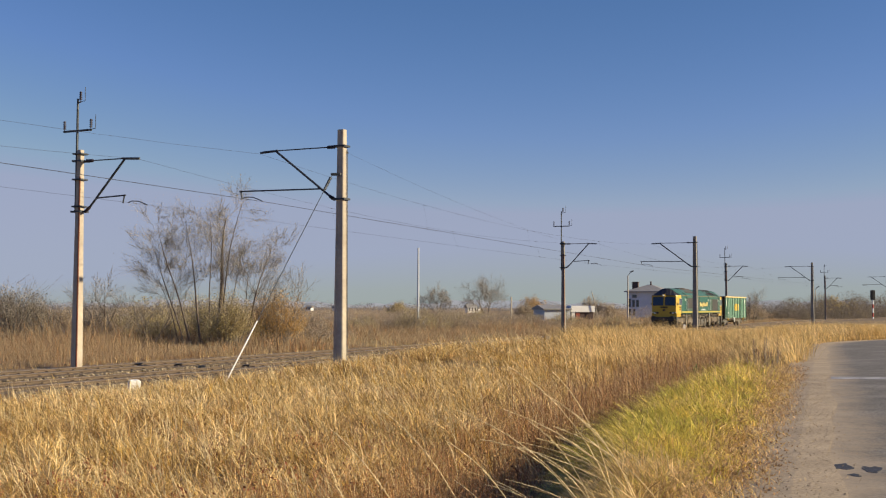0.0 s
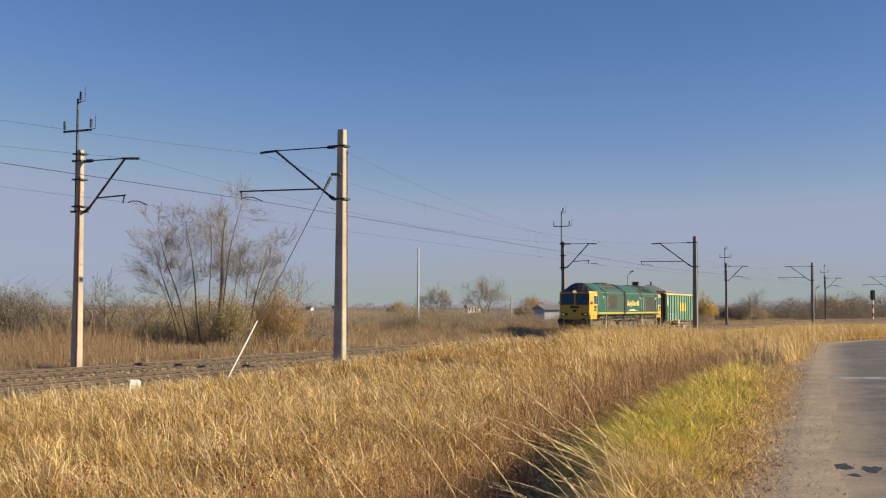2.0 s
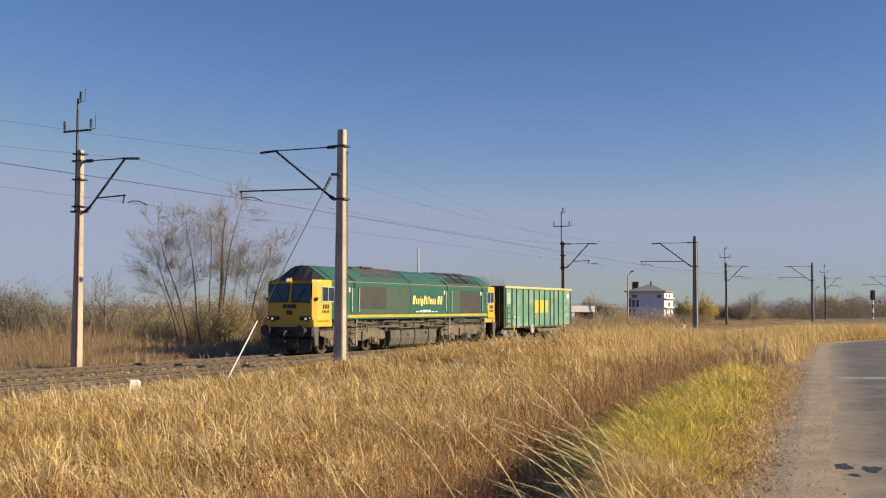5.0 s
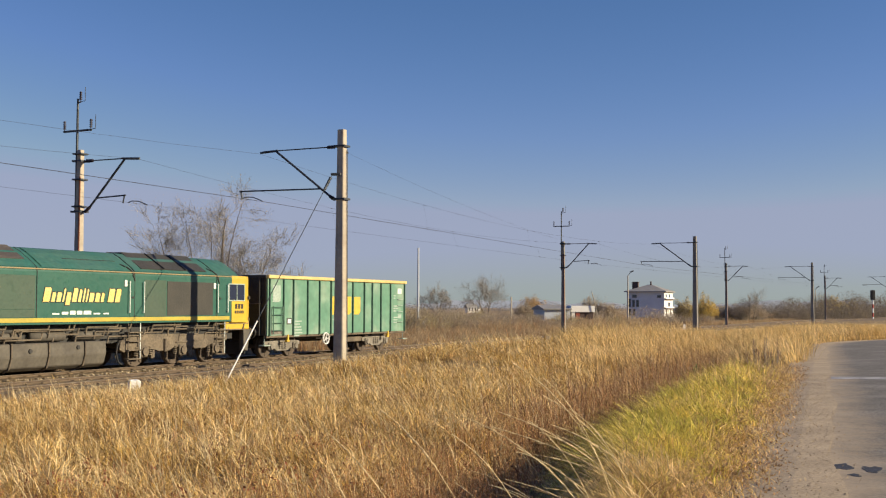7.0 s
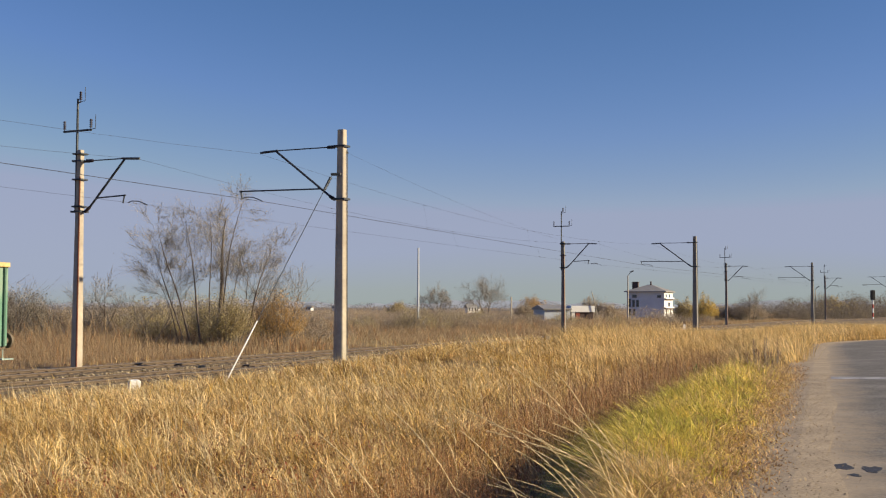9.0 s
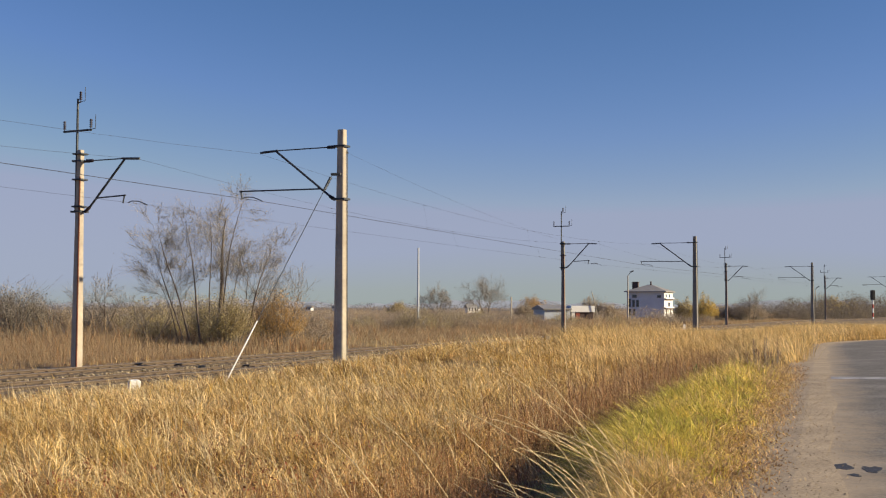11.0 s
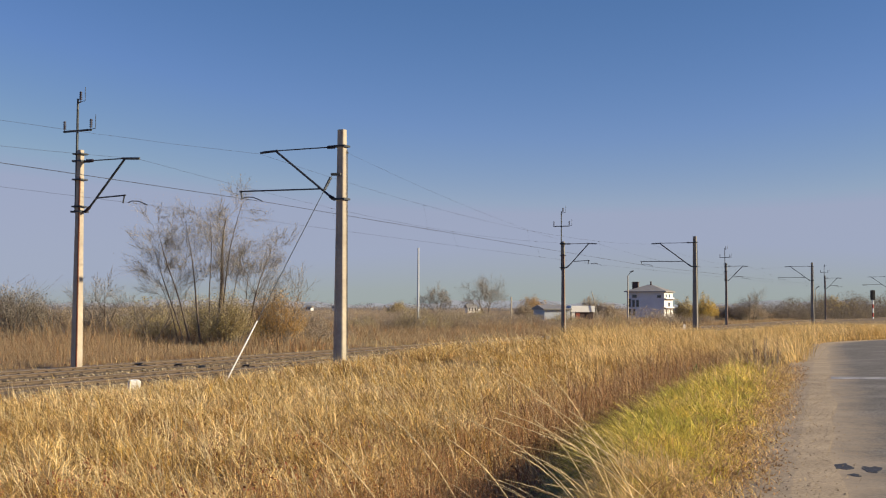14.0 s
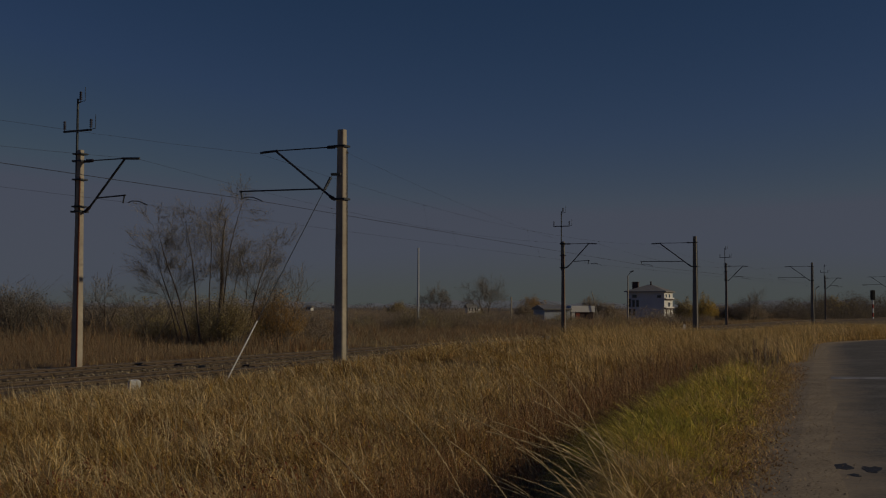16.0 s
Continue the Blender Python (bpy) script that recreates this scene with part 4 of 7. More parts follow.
LOCO_WHEELS, WAGON_WHEELS = [], []


def gondola():
    """Four-axle open wagon; x = 0 at its front buffers."""
    t = thing("open_wagon", "faded green ribbed open freight wagon with yellow rim", "freight wagon")
    u0, u1, hw, zb, zt = 0.60, 12.55, 1.42, 0.92, 3.36
    for s in (-1, 1):
        bm = B()
        box(bm, (u0, s * hw - 0.03, zb), (u1, s * hw + 0.03, zt - 0.1))
        side = part("side_wall", bm, WAGON, t, "faded green steel side wall")
        bm = B()
        box(bm, (u0 - 0.02, s * (hw + 0.02) - 0.09, zt - 0.14), (u1 + 0.02, s * (hw + 0.02) + 0.09, zt), 0.02)
        part("top_rim", bm, RIM, t, "yellow top rim")
        ribs = [0.72, 1.72, 2.45, 3.55, 4.50, 5.45, 6.38, 7.35, 8.40, 9.15, 10.0, 10.95, 12.4]
        # The ribs' darker green draws their shaded sides.
        for u in ribs:
            bm = B()
            prism(bm, [(u - 0.045, s * (hw + 0.028)), (u - 0.03, s * (hw + 0.10)), (u + 0.03, s * (hw + 0.10)), (u + 0.045, s * (hw + 0.028))], "z", zb - 0.02, zt - 0.15, 0.008)
            part("rib", bm, RIB_GREEN, side)
        bm = B()
        box(bm, (u0, s * (hw - 0.05) - 0.06, zb - 0.10), (u1, s * (hw - 0.05) + 0.085, zb + 0.02), 0.02)
        part("sill", bm, GRIME, t, "grimy bottom sill")
        y = s * (hw + 0.03)
        # yellow marking: three plain blocks with notches
        for k, (a, b) in enumerate(((5.50, 6.28), (6.46, 7.22), (7.42, 8.05))):
            bm = B()
            q = [(a, 1.74), (b - 0.14, 1.74), (b, 1.86), (b, 2.54), (a + 0.10, 2.54), (a, 2.44)]
            prism(bm, q, "y", y - s * 0.005, y + s * 0.012)
            part("emblem_block", bm, LETTER, side, "plain yellow marking block")
        rnd = random.Random(11)
        for a, z, w, n in ((0.95, 2.75, 0.6, 5), (2.55, 1.45, 0.7, 6), (11.3, 2.6, 0.35, 2), (11.3, 2.1, 0.5, 3), (11.3, 1.55, 0.45, 3), (5.6, 1.5, 0.5, 1)):
            for k in range(n):
                bm = B()
                ww = w * (0.5 + 0.5 * rnd.random())
                box(bm, (a, y - s * 0.004, z - k * 0.12), (a + ww, y + s * 0.008, z - k * 0.12 + 0.055))
                part("stencil_bar", bm, PALE, side)
        bm = B()
        box(bm, (1.98, y - s * 0.004, 1.36), (2.34, y + s * 0.016, 1.62), 0.01)
        pl = part("label_plate", bm, BLACK, side, "small label holder")
        bm = B()
        box(bm, (2.04, y + s * 0.01, 1.40), (2.28, y + s * 0.022, 1.58))
        part("paper_label", bm, WHITE_RAIL, pl)
        # chalky patch at the front corner, plate and steps at the rear corner
        for a, b, z0, z1, m, lab in ((0.98, 1.52, 2.30, 2.95, PALE, "chalky worn paint patch"), (11.72, 12.12, 2.72, 2.98, WHITE_RAIL, "small white plate"), (11.75, 12.10, 1.52, 1.72, PALE, "small faded plate"), (0.84, 1.66, 0.96, 1.14, BOGIE_GREY, "grimy pale step panel")):
            bm = B()
            box(bm, (a, y - s * 0.004, z0), (b, y + s * 0.010, z1), 0.004)
            part("plate", bm, m, side, lab)
        for z in (2.45, 2.15, 1.85, 1.35):
            bm = B()
            rod(bm, (11.68, y + s * 0.06, z), (12.14, y + s * 0.06, z), 0.016, sides=6)
            for uu in (11.68, 12.14):
                rod(bm, (uu, y - s * 0.01, z), (uu, y + s * 0.06, z), 0.014, sides=5)
            part("foothold", bm, PALE, side, "pale steel foothold")
        # ladder at the corner
        lad = part("ladder", box(B(), (0.90, s * (hw + 0.10) - 0.015, 0.98), (0.94, s * (hw + 0.10) + 0.015, 2.10)), RIB_GREEN, t, "dark corner ladder")
        bm = B()
        box(bm, (1.58, s * (hw + 0.10) - 0.015, 0.98), (1.62, s * (hw + 0.10) + 0.015, 2.10))
        part("upright", bm, RIB_GREEN, lad)
        for z in (1.12, 1.42, 1.75, 2.06):
            bm = B()
            rod(bm, (0.9, s * (hw + 0.10), z), (1.62, s * (hw + 0.10), z), 0.022, sides=6)
            part("rung", bm, RIB_GREEN, lad)
        for u in (2.05, 10.7):
            bm = B()
            box(bm, (u, s * (hw + 0.02) - 0.04, zb - 0.25), (u + 0.1, s * (hw + 0.02) + 0.08, zb + 0.02), 0.02)
            box(bm, (u - 0.05, s * (hw + 0.02) - 0.04, zb - 0.28), (u + 0.15, s * (hw + 0.02) + 0.1, zb - 0.2), 0.02)
            part("tow_hook", bm, LETTER, t, "yellow tow hook")
        # handwheel
        bm = B()
        hc = Vector((4.9, s * (hw + 0.14), 0.72))
        ring = [hc + Vector((0.24 * math.cos(q), 0, 0.24 * math.sin(q))) for q in [2 * math.pi * k / 20 for k in range(20)]]
        for p, q in zip(ring, ring[1:] + ring[:1]):
            rod(bm, p, q, 0.035, sides=6)
        for k in range(5):
            rod(bm, hc, ring[k * 4], 0.022, sides=6)
        rod(bm, hc, hc - Vector((0, s * 0.5, 0)), 0.03)
        part("brake_wheel", bm, WHITE_PAINT, t, "white spoked brake handwheel")
        bm = B()
        prism(bm, [(6.6, zb - 0.2), (7.4, zb - 0.2), (8.6, zb - 0.2), (8.5, zb - 0.42), (6.9, zb - 0.42)], "y", s * 0.9, s * 1.25, 0.02)
        part("brake_cylinder", bm, GRIME, t)
    # ends, floor, and inside of the tub
    for u in (u0, u1):
        bm = B()
        box(bm, (u - 0.03, -hw + 0.03, zb), (u + 0.03, hw - 0.03, zt - 0.1))
        endw = part("end_wall", bm, BLACK if u == u0 else WAGON, t, "dark steel end wall" if u == u0 else "green steel end wall")
        k = -1 if u == u0 else 1
        for yy in (-1.1, -0.4, 0.4, 1.1):
            bm = B()
            box(bm, (u + k * 0.03, yy - 0.05, zb), (u + k * 0.13, yy + 0.05, zt - 0.12), 0.01)
            part("end_rib", bm, BLACK if u == u0 else RIB_GREEN, endw)
        bm = B()
        rod(bm, (u + k * 0.14, -1.2, 2.2), (u + k * 0.14, 1.2, 2.2), 0.02, sides=6)
        part("handrail", bm, GRIME, endw)
        bm = B()
        box(bm, (u - 0.08, -hw, zt - 0.14), (u + 0.08, hw, zt), 0.02)
        part("end_rim", bm, RIM if u != u0 else BLACK, t)
        for s in (-1, 1):
            bm = B()
            e = 0.0 if u == u0 else 13.17
            rod(bm, (u, s * 0.875, 1.05), (e + (0.06 if u == u0 else -0.06), s * 0.875, 1.05), 0.11, sides=12)
            disc(bm, (e + (0.05 if u == u0 else -0.05), s * 0.875, 1.05), (1, 0, 0), 0.23, 0.07, 18)
            part("buffer", bm, GRIME, t, "grey round buffer")
            bm = B()
            box(bm, (u - 0.1, s * 1.25 - 0.14, 0.5), (u + 0.35, s * 1.25 + 0.14, 0.54), 0.01)
            rod(bm, (u, s * 1.3, 0.52), (u, s * 1.3, 1.0), 0.02, sides=6)
            part("shunter_step", bm, PALE, t)
    bm = B()
    box(bm, (u0 + 0.04, -hw + 0.04, zb), (u1 - 0.04, hw - 0.04, zb + 0.08))
    part("floor_plate", bm, COAL_BLACK, t)
    bm = B()
    box(bm, (u0 + 0.1, -0.35, 0.72), (u1 - 0.1, 0.35, zb), 0.02)
    part("centre_sill", bm, BLACK, t)
    # bogies
    for uc in (2.25, 10.2):
        for s in (-1, 1):
            y = s * 1.02
            bm = B()
            o = [(-1.3, 0.50), (-1.3, 0.66), (-0.5, 0.72), (-0.4, 0.80), (0.4, 0.80), (0.5, 0.72), (1.3, 0.66), (1.3, 0.50), (0.6, 0.40), (0.4, 0.26), (-0.4, 0.26), (-0.6, 0.40)]
            prism(bm, [(uc + p, q) for p, q in o], "y", y - 0.06, y + 0.06, 0.02)
            fr = part("bogie_frame", bm, BOGIE_GREY, t, "dusty grey bogie frame")
            for du in (-0.9, 0.9):
                bm = B()
                box(bm, (uc + du - 0.17, y - 0.04, 0.32), (uc + du + 0.17, y + s * 0.14, 0.62), 0.04)
                disc(bm, (uc + du, y + s * 0.15, 0.46), (0, 1, 0), 0.12, 0.06, 12)
                part("axle_box", bm, BOGIE_GREY, fr)
            for du in (-0.2, 0.0, 0.2):
                bm = B()
                for k in range(4):
                    rod(bm, (uc + du, y + s * 0.05, 0.36 + k * 0.08), (uc + du, y + s * 0.05, 0.40 + k * 0.08), 0.08, sides=8)
                part("coil_spring", bm, BOGIE_GREY, fr)
        for du in (-0.9, 0.9):
            ws = new("wheelset")
            ws.parent, ws.location = t, (uc + du, 0, 0.46)
            for s in (-1, 1):
                bm = B()
                disc(bm, (0, s * 0.76, 0), (0, 1, 0), 0.46, 0.13, 26)
                disc(bm, (0, s * 0.70, 0), (0, 1, 0), 0.485, 0.03, 26)
                disc(bm, (0, s * 0.8, 0), (0, 1, 0), 0.14, 0.15, 12)
                for k in range(4):
                    q = k * math.pi / 2
                    rod(bm, (0.24 * math.cos(q), s * 0.825, 0.24 * math.sin(q)), (0.4 * math.cos(q), s * 0.825, 0.4 * math.sin(q)), 0.025, sides=6)
                part("wheel", bm, WHEEL_STEEL, ws)
            bm = B()
            rod(bm, (0, -0.9, 0), (0, 0.9, 0), 0.08)
            part("axle", bm, WHEEL_STEEL, ws)
            WAGON_WHEELS.append(ws)
    return t


LOCO = locomotive()
GONDOLA = gondola()

# ---- buildings and posts in the distance ----
# Two tones of one render: shade and sun are put into the colours.
SHADE_WHITE = mat("shaded_house_render", (0.66, 0.67, 0.68), (0.58, 0.59, 0.61), 0.85, s1=0.5, s2=4, amount=0.08)
SUN_WHITE = mat("sunlit_and_white_render", (0.82, 0.80, 0.75), (0.75, 0.73, 0.68), 0.85, s1=0.5, s2=4, amount=0.06)
ROOF_GREY = mat("grey_sheet_roof", (0.30, 0.28, 0.24), (0.25, 0.24, 0.22), 0.7, s1=0.6, s2=5, amount=0.15)
BRICK_DARK = mat("dark_brick_and_recess_shade", (0.10, 0.06, 0.05), (0.07, 0.05, 0.045), 0.9)
WINDOW_DARK = glass_mat("dark_window_glass", (0.03, 0.035, 0.045), 0.1)
RED_DOOR = mat("red_brown_door", (0.36, 0.09, 0.05), (0.28, 0.08, 0.05), 0.7)
SHED = mat("pale_shed_wall", (0.50, 0.53, 0.57), (0.42, 0.45, 0.49), 0.85, s1=0.6, s2=5, amount=0.1)
RED_PAINT = mat("red_signal_paint", (0.48, 0.05, 0.04), (0.38, 0.05, 0.04), 0.6)


def house():
    """Two storeys and a low attic under a hipped roof; x along its long shaded side."""
    t = thing("house", "white two-storey house with grey hipped roof and dark chimney", "house", pose(41.2, 225, -0.9, 0, 0, -24))
    w, d, h = 7.4, 7.6, 5.5
    # The sun-facing wall gets the brighter tone, the others the shaded one.
    for nm, lo, hi, m in (("wall", (-w / 2, -d / 2, 0), (w / 2, -d / 2 + 0.3, h), SHADE_WHITE), ("wall", (-w / 2, d / 2 - 0.3, 0), (w / 2, d / 2, h), SHADE_WHITE),
                          ("wall", (-w / 2, -d / 2 + 0.3, 0), (-w / 2 + 0.3, d / 2 - 0.3, h), SHADE_WHITE), ("wall", (w / 2 - 0.3, -d / 2 + 0.3, 0), (w / 2, d / 2 - 0.3, h), SUN_WHITE)):
        part(nm, box(B(), lo, hi, 0.02), m, t, "white rendered wall")
    bm = B()
    e = 0.45
    c = [(-w / 2 - e, -d / 2 - e, h), (w / 2 + e, -d / 2 - e, h), (w / 2 + e, d / 2 + e, h), (-w / 2 - e, d / 2 + e, h)]
    lo = [bm.verts.new(p) for p in c]
    md = [bm.verts.new((x, y, z + 0.18)) for x, y, z in c]
    tp = [bm.verts.new(p) for p in ((-0.5, 0, h + 1.5), (0.5, 0, h + 1.5))]
    bm.faces.new(lo[::-1])
    for i in range(4):
        bm.faces.new((lo[i], lo[(i + 1) % 4], md[(i + 1) % 4], md[i]))
    bm.faces.new((md[0], md[1], tp[1], tp[0]))
    bm.faces.new((md[1], md[2], tp[1]))
    bm.faces.new((md[2], md[3], tp[0], tp[1]))
    bm.faces.new((md[3], md[0], tp[0]))
    roof = part("roof", bm, ROOF_GREY, t, "grey hipped roof")
    bm = B()
    box(bm, (-3.3, -1.2, h + 0.3), (-2.1, -0.5, h + 2.0), 0.04)
    box(bm, (-3.4, -1.3, h + 1.95), (-2.0, -0.4, h + 2.1), 0.03)
    part("chimney", bm, BRICK_DARK, roof, "dark brick chimney")
    bm = B()
    rod(bm, (0.2, 0, h + 1.4), (0.2, 0, h + 2.2), 0.18, 0.12)
    part("vent_pipe", bm, BRICK_DARK, roof)
    for x0, z0, ww, hh in ((-2.6, 4.4, 0.9, 0.6), (-3.4, 2.6, 0.5, 1.6), (-2.6, 2.6, 0.5, 1.4), (-1.8, 2.6, 0.5, 1.4), (-3.3, 0.9, 0.5, 1.3), (-2.5, 0.9, 0.5, 1.3), (2.3, 4.4, 0.8, 0.5)):
        bm = B()
        box(bm, (x0 - 0.08, -d / 2 - 0.05, z0 - 0.08), (x0 + ww + 0.08, -d / 2 + 0.02, z0 + hh + 0.08), 0.01)
        win = part("window", bm, SHADE_WHITE, t, "small window")
        bm = B()
        box(bm, (x0, -d / 2 - 0.06, z0), (x0 + ww, -d / 2 - 0.052, z0 + hh))
        part("pane", bm, WINDOW_DARK, win)
    for y0, z0, ww, hh in ((-2.6, 4.5, 0.9, 0.6), (0.2, 4.5, 0.9, 0.6), (-0.5, 2.7, 1.6, 0.8), (-2.4, 0.6, 0.9, 2.0), (1.2, 0.9, 0.9, 1.2)):
        bm = B()
        box(bm, (w / 2 - 0.02, y0 - 0.08, z0 - 0.08), (w / 2 + 0.05, y0 + ww + 0.08, z0 + hh + 0.08), 0.01)
        win = part("window", bm, SUN_WHITE, t)
        bm = B()
        box(bm, (w / 2 + 0.052, y0, z0), (w / 2 + 0.06, y0 + ww, z0 + hh))
        part("pane", bm, WINDOW_DARK, win)
    for z in (2.2, 4.0):
        bm = B()
        box(bm, (w / 2, -3.6, z), (w / 2 + 0.35, 3.6, z + 0.18), 0.02)
        bal = part("balcony", bm, BRICK_DARK, t, "dark balcony slab")
        bm = B()
        box(bm, (w / 2 + 0.3, -3.6, z + 0.18), (w / 2 + 0.35, 3.6, z + 0.45), 0.01)
        part("parapet", bm, SUN_WHITE, bal)


house()


def low_building():
    t = thing("low_building", "low pale building with shallow grey roof and red door", "building", pose(20.2, 190, -0.9, 0, 0, 10))
    bm = B()
    box(bm, (-4.2, -3.5, 0), (0.2, 3.5, 2.1), 0.02)
    part("wall", bm, SHED, t, "pale bluish wall")
    bm = B()
    prism(bm, [(-3.9, 2.1), (3.9, 2.1), (3.9, 2.25), (0, 2.9), (-3.9, 2.25)], "x", -4.5, 0.4, 0.01)
    part("roof", bm, ROOF_GREY, t, "shallow grey roof")
    # Solid block; its dark colour stands in for the shade of a recess.
    bm = B()
    box(bm, (0.5, -3.0, 0), (4.3, 3.0, 1.7), 0.02)
    part("wall", bm, BRICK_DARK, t, "outbuilding wall coloured dark for a shaded recess")
    bm = B()
    box(bm, (0.4, -3.3, 1.7), (4.5, 3.2, 2.75), 0.03)
    part("fascia", bm, SUN_WHITE, t, "chalky white fascia")
    bm = B()
    box(bm, (0.55, -3.08, 0.1), (1.1, -2.98, 1.7), 0.01)
    part("post", bm, SUN_WHITE, t)
    bm = B()
    box(bm, (1.3, -3.06, 0), (2.0, -2.98, 1.6), 0.01)
    part("door", bm, RED_DOOR, t, "red-brown door")
    bm = B()
    rod(bm, (3.9, -3.6, 5.0), (5.1, -3.6, 0), 0.07)
    part("leaning_pole", bm, CONCRETE, t)


low_building()


def lamp_post(x, y, z, h, side, name_label):
    t = thing("street_lamp", name_label, "street lamp", pose(x, y, z))
    bm = B()
    rod(bm, (0, 0, 0), (0, 0, h - 0.7), 0.13, 0.08)
    part("pole", bm, CONCRETE, t, "slim grey pole")
    bm = B()
    rod(bm, (0, 0, h - 0.75), (side * 0.45, 0, h - 0.2), 0.05)
    part("bracket", bm, DARK_STEEL, t)
    bm = B()
    prism(bm, [(side * 0.35, h - 0.3), (side * 0.95, h - 0.05), (side * 0.9, h + 0.12), (side * 0.35, h - 0.08)], "y", -0.16, 0.16, 0.03)
    part("lamp_head", bm, DARK_STEEL, t, "dark lamp head")


lamp_post(29.45, 180, -0.9, 8.3, 1, "slim grey street lamp beside the fields")
lamp_post(88.9, 270, -0.9, 7.6, 1, "distant slim street lamp")

bm = B()
rod(bm, (0, 0, 0), (0, 0, 10.2), 0.16, 0.11)
pole = tagged(finish(bm, "utility_pole", SHED), "bare slim concrete utility pole", "pole")
pole.matrix_world = pose(-3.27, 150, -0.8)
bm = B()
rod(bm, (0, 0, 0), (0, 0, 4.2), 0.15, 0.12)
pole = tagged(finish(bm, "utility_pole", CONCRETE), "short dark post in the scrub", "pole")
pole.matrix_world = pose(12.1, 200, -0.8)


def signal():
    t = thing("railway_signal", "railway light signal on a red and white banded post", "railway signal", pose(76.0, 200, -0.7))
    for k in range(5):
        bm = B()
        rod(bm, (0, 0, k * 0.75), (0, 0, k * 0.75 + 0.75), 0.13)
        part("post_band", bm, RED_PAINT if k % 2 else WHITE_PAINT, t)
    bm = B()
    box(bm, (-0.42, -0.2, 3.75), (0.42, 0.15, 5.5), 0.1)
    part("signal_head", bm, BLACK, t, "black signal head")
    for z in (4.1, 4.6, 5.1):
        bm = B()
        rod(bm, (0, -0.2, z), (0, -0.42, z), 0.14)
        part("lamp_hood", bm, BLACK, t)
    bm = B()
    box(bm, (-0.5, -0.3, -0.1), (0.5, 0.3, 0.1), 0.03)
    part("base", bm, CONCRETE, t)


signal()

# white kilometre stone beside the nearer track
bm = B()
prism(bm, [(-0.22, -1.8), (0.22, -1.8), (0.22, 0.62), (0.12, 0.75), (-0.12, 0.75), (-0.22, 0.62)], "y", -0.12, 0.12, 0.03)
ks = tagged(finish(bm, "kilometre_stone", WHITE_PAINT), "small white railway marker stone in tall grass", "marker stone")
ks.matrix_world = LINE @ pose(84.5, -7.0, 0.45, 0, 0, -60) @ Matrix.Diagonal((0.5, 0.5, 0.5, 1))


def far_house(x, y, w, d, h, turn, label):
    t = thing("far_house", label, "house", pose(x, y, -1.0, 0, 0, turn))
    bm = B()
    box(bm, (-w / 2, -d / 2, 0), (w / 2, d / 2, h), 0.05)
    part("wall", bm, SUN_WHITE, t)
    bm = B()
    prism(bm, [(-d / 2 - 0.4, h), (d / 2 + 0.4, h), (0, h + d * 0.42)], "x", -w / 2 - 0.4, w / 2 + 0.4)
    part("roof", bm, ROOF_GREY, t)
    for k in range(3):
        bm = B()
        x0 = -w / 2 + w * (k + 0.3) / 3
        box(bm, (x0, -d / 2 - 0.05, 1.0), (x0 + w * 0.14, -d / 2 + 0.02, 2.4))
        part("window", bm, WINDOW_DARK, t)


for x, y, w, d, h, r in ((10.6, 430, 3.6, 3.4, 2.2, 20), (12.8, 436, 2.6, 3, 1.8, -15), (-52.0, 560, 4, 4, 1.6, 30), (-66.0, 560, 3, 3, 1.8, -20), (56.5, 390, 4, 4, 2.2, 10), (92.0, 370, 3, 4, 1.6, -20)):
    far_house(x, y, w, d, h, r, "small distant white house among trees")

# ---- plants ----
STRAW = mat("dry_straw_grass", (0.78, 0.58, 0.26), (0.41, 0.255, 0.09), 0.8, s1=2.3, s2=7.0, amount=0.4, spread=0.55, leafy=True, c3=(0.80, 0.62, 0.33), s3=0.5)
OCHRE = mat("ochre_grass_tufts", (0.62, 0.40, 0.09), (0.42, 0.25, 0.06), 0.8, s1=1.2, s2=6.0, amount=0.3, spread=0.5, leafy=True)
RUSSET = mat("russet_dead_weeds", (0.42, 0.22, 0.10), (0.29, 0.15, 0.07), 0.85, s1=1.1, s2=6, amount=0.35, spread=0.55, leafy=True, c3=(0.46, 0.28, 0.12), s3=0.5)
LITTER = mat("pale_brown_leaf_litter", (0.52, 0.35, 0.19), (0.38, 0.24, 0.13), 0.85, s1=2, s2=8, spread=0.5, leafy=True)
RED_LEAF = mat("dull_red_leaves", (0.36, 0.13, 0.07), (0.27, 0.11, 0.06), 0.8, s1=2, s2=8, spread=0.4, leafy=True)
VERGE = mat("yellow_green_verge_grass", (0.78, 0.60, 0.13), (0.46, 0.43, 0.08), 0.7, s1=1.6, s2=5, amount=0.3, spread=0.6, leafy=True, c3=(0.72, 0.53, 0.17), s3=0.5)
UMBER = mat("umber_dead_weeds", (0.42, 0.275, 0.16), (0.30, 0.19, 0.115), 0.9, s1=1.3, s2=6, amount=0.35, spread=0.5, leafy=True, c3=(0.42, 0.28, 0.14), s3=0.6)
BRUSH = mat("brown_brush", (0.40, 0.285, 0.165), (0.46, 0.34, 0.20), 0.9, s1=0.25, s2=2, amount=0.25, thin=0.5, spread=0.22, leafy=True, c3=(0.47, 0.37, 0.22), s3=0.10)
STALK = mat("pale_seed_stalk", (0.80, 0.66, 0.40), (0.68, 0.53, 0.28), 0.7, s1=4, s2=20, spread=0.3, leafy=True)
DEAD = mat("dark_dead_stems", (0.30, 0.19, 0.115), (0.38, 0.25, 0.15), 0.9, s1=2, s2=8, spread=0.5, leafy=True)
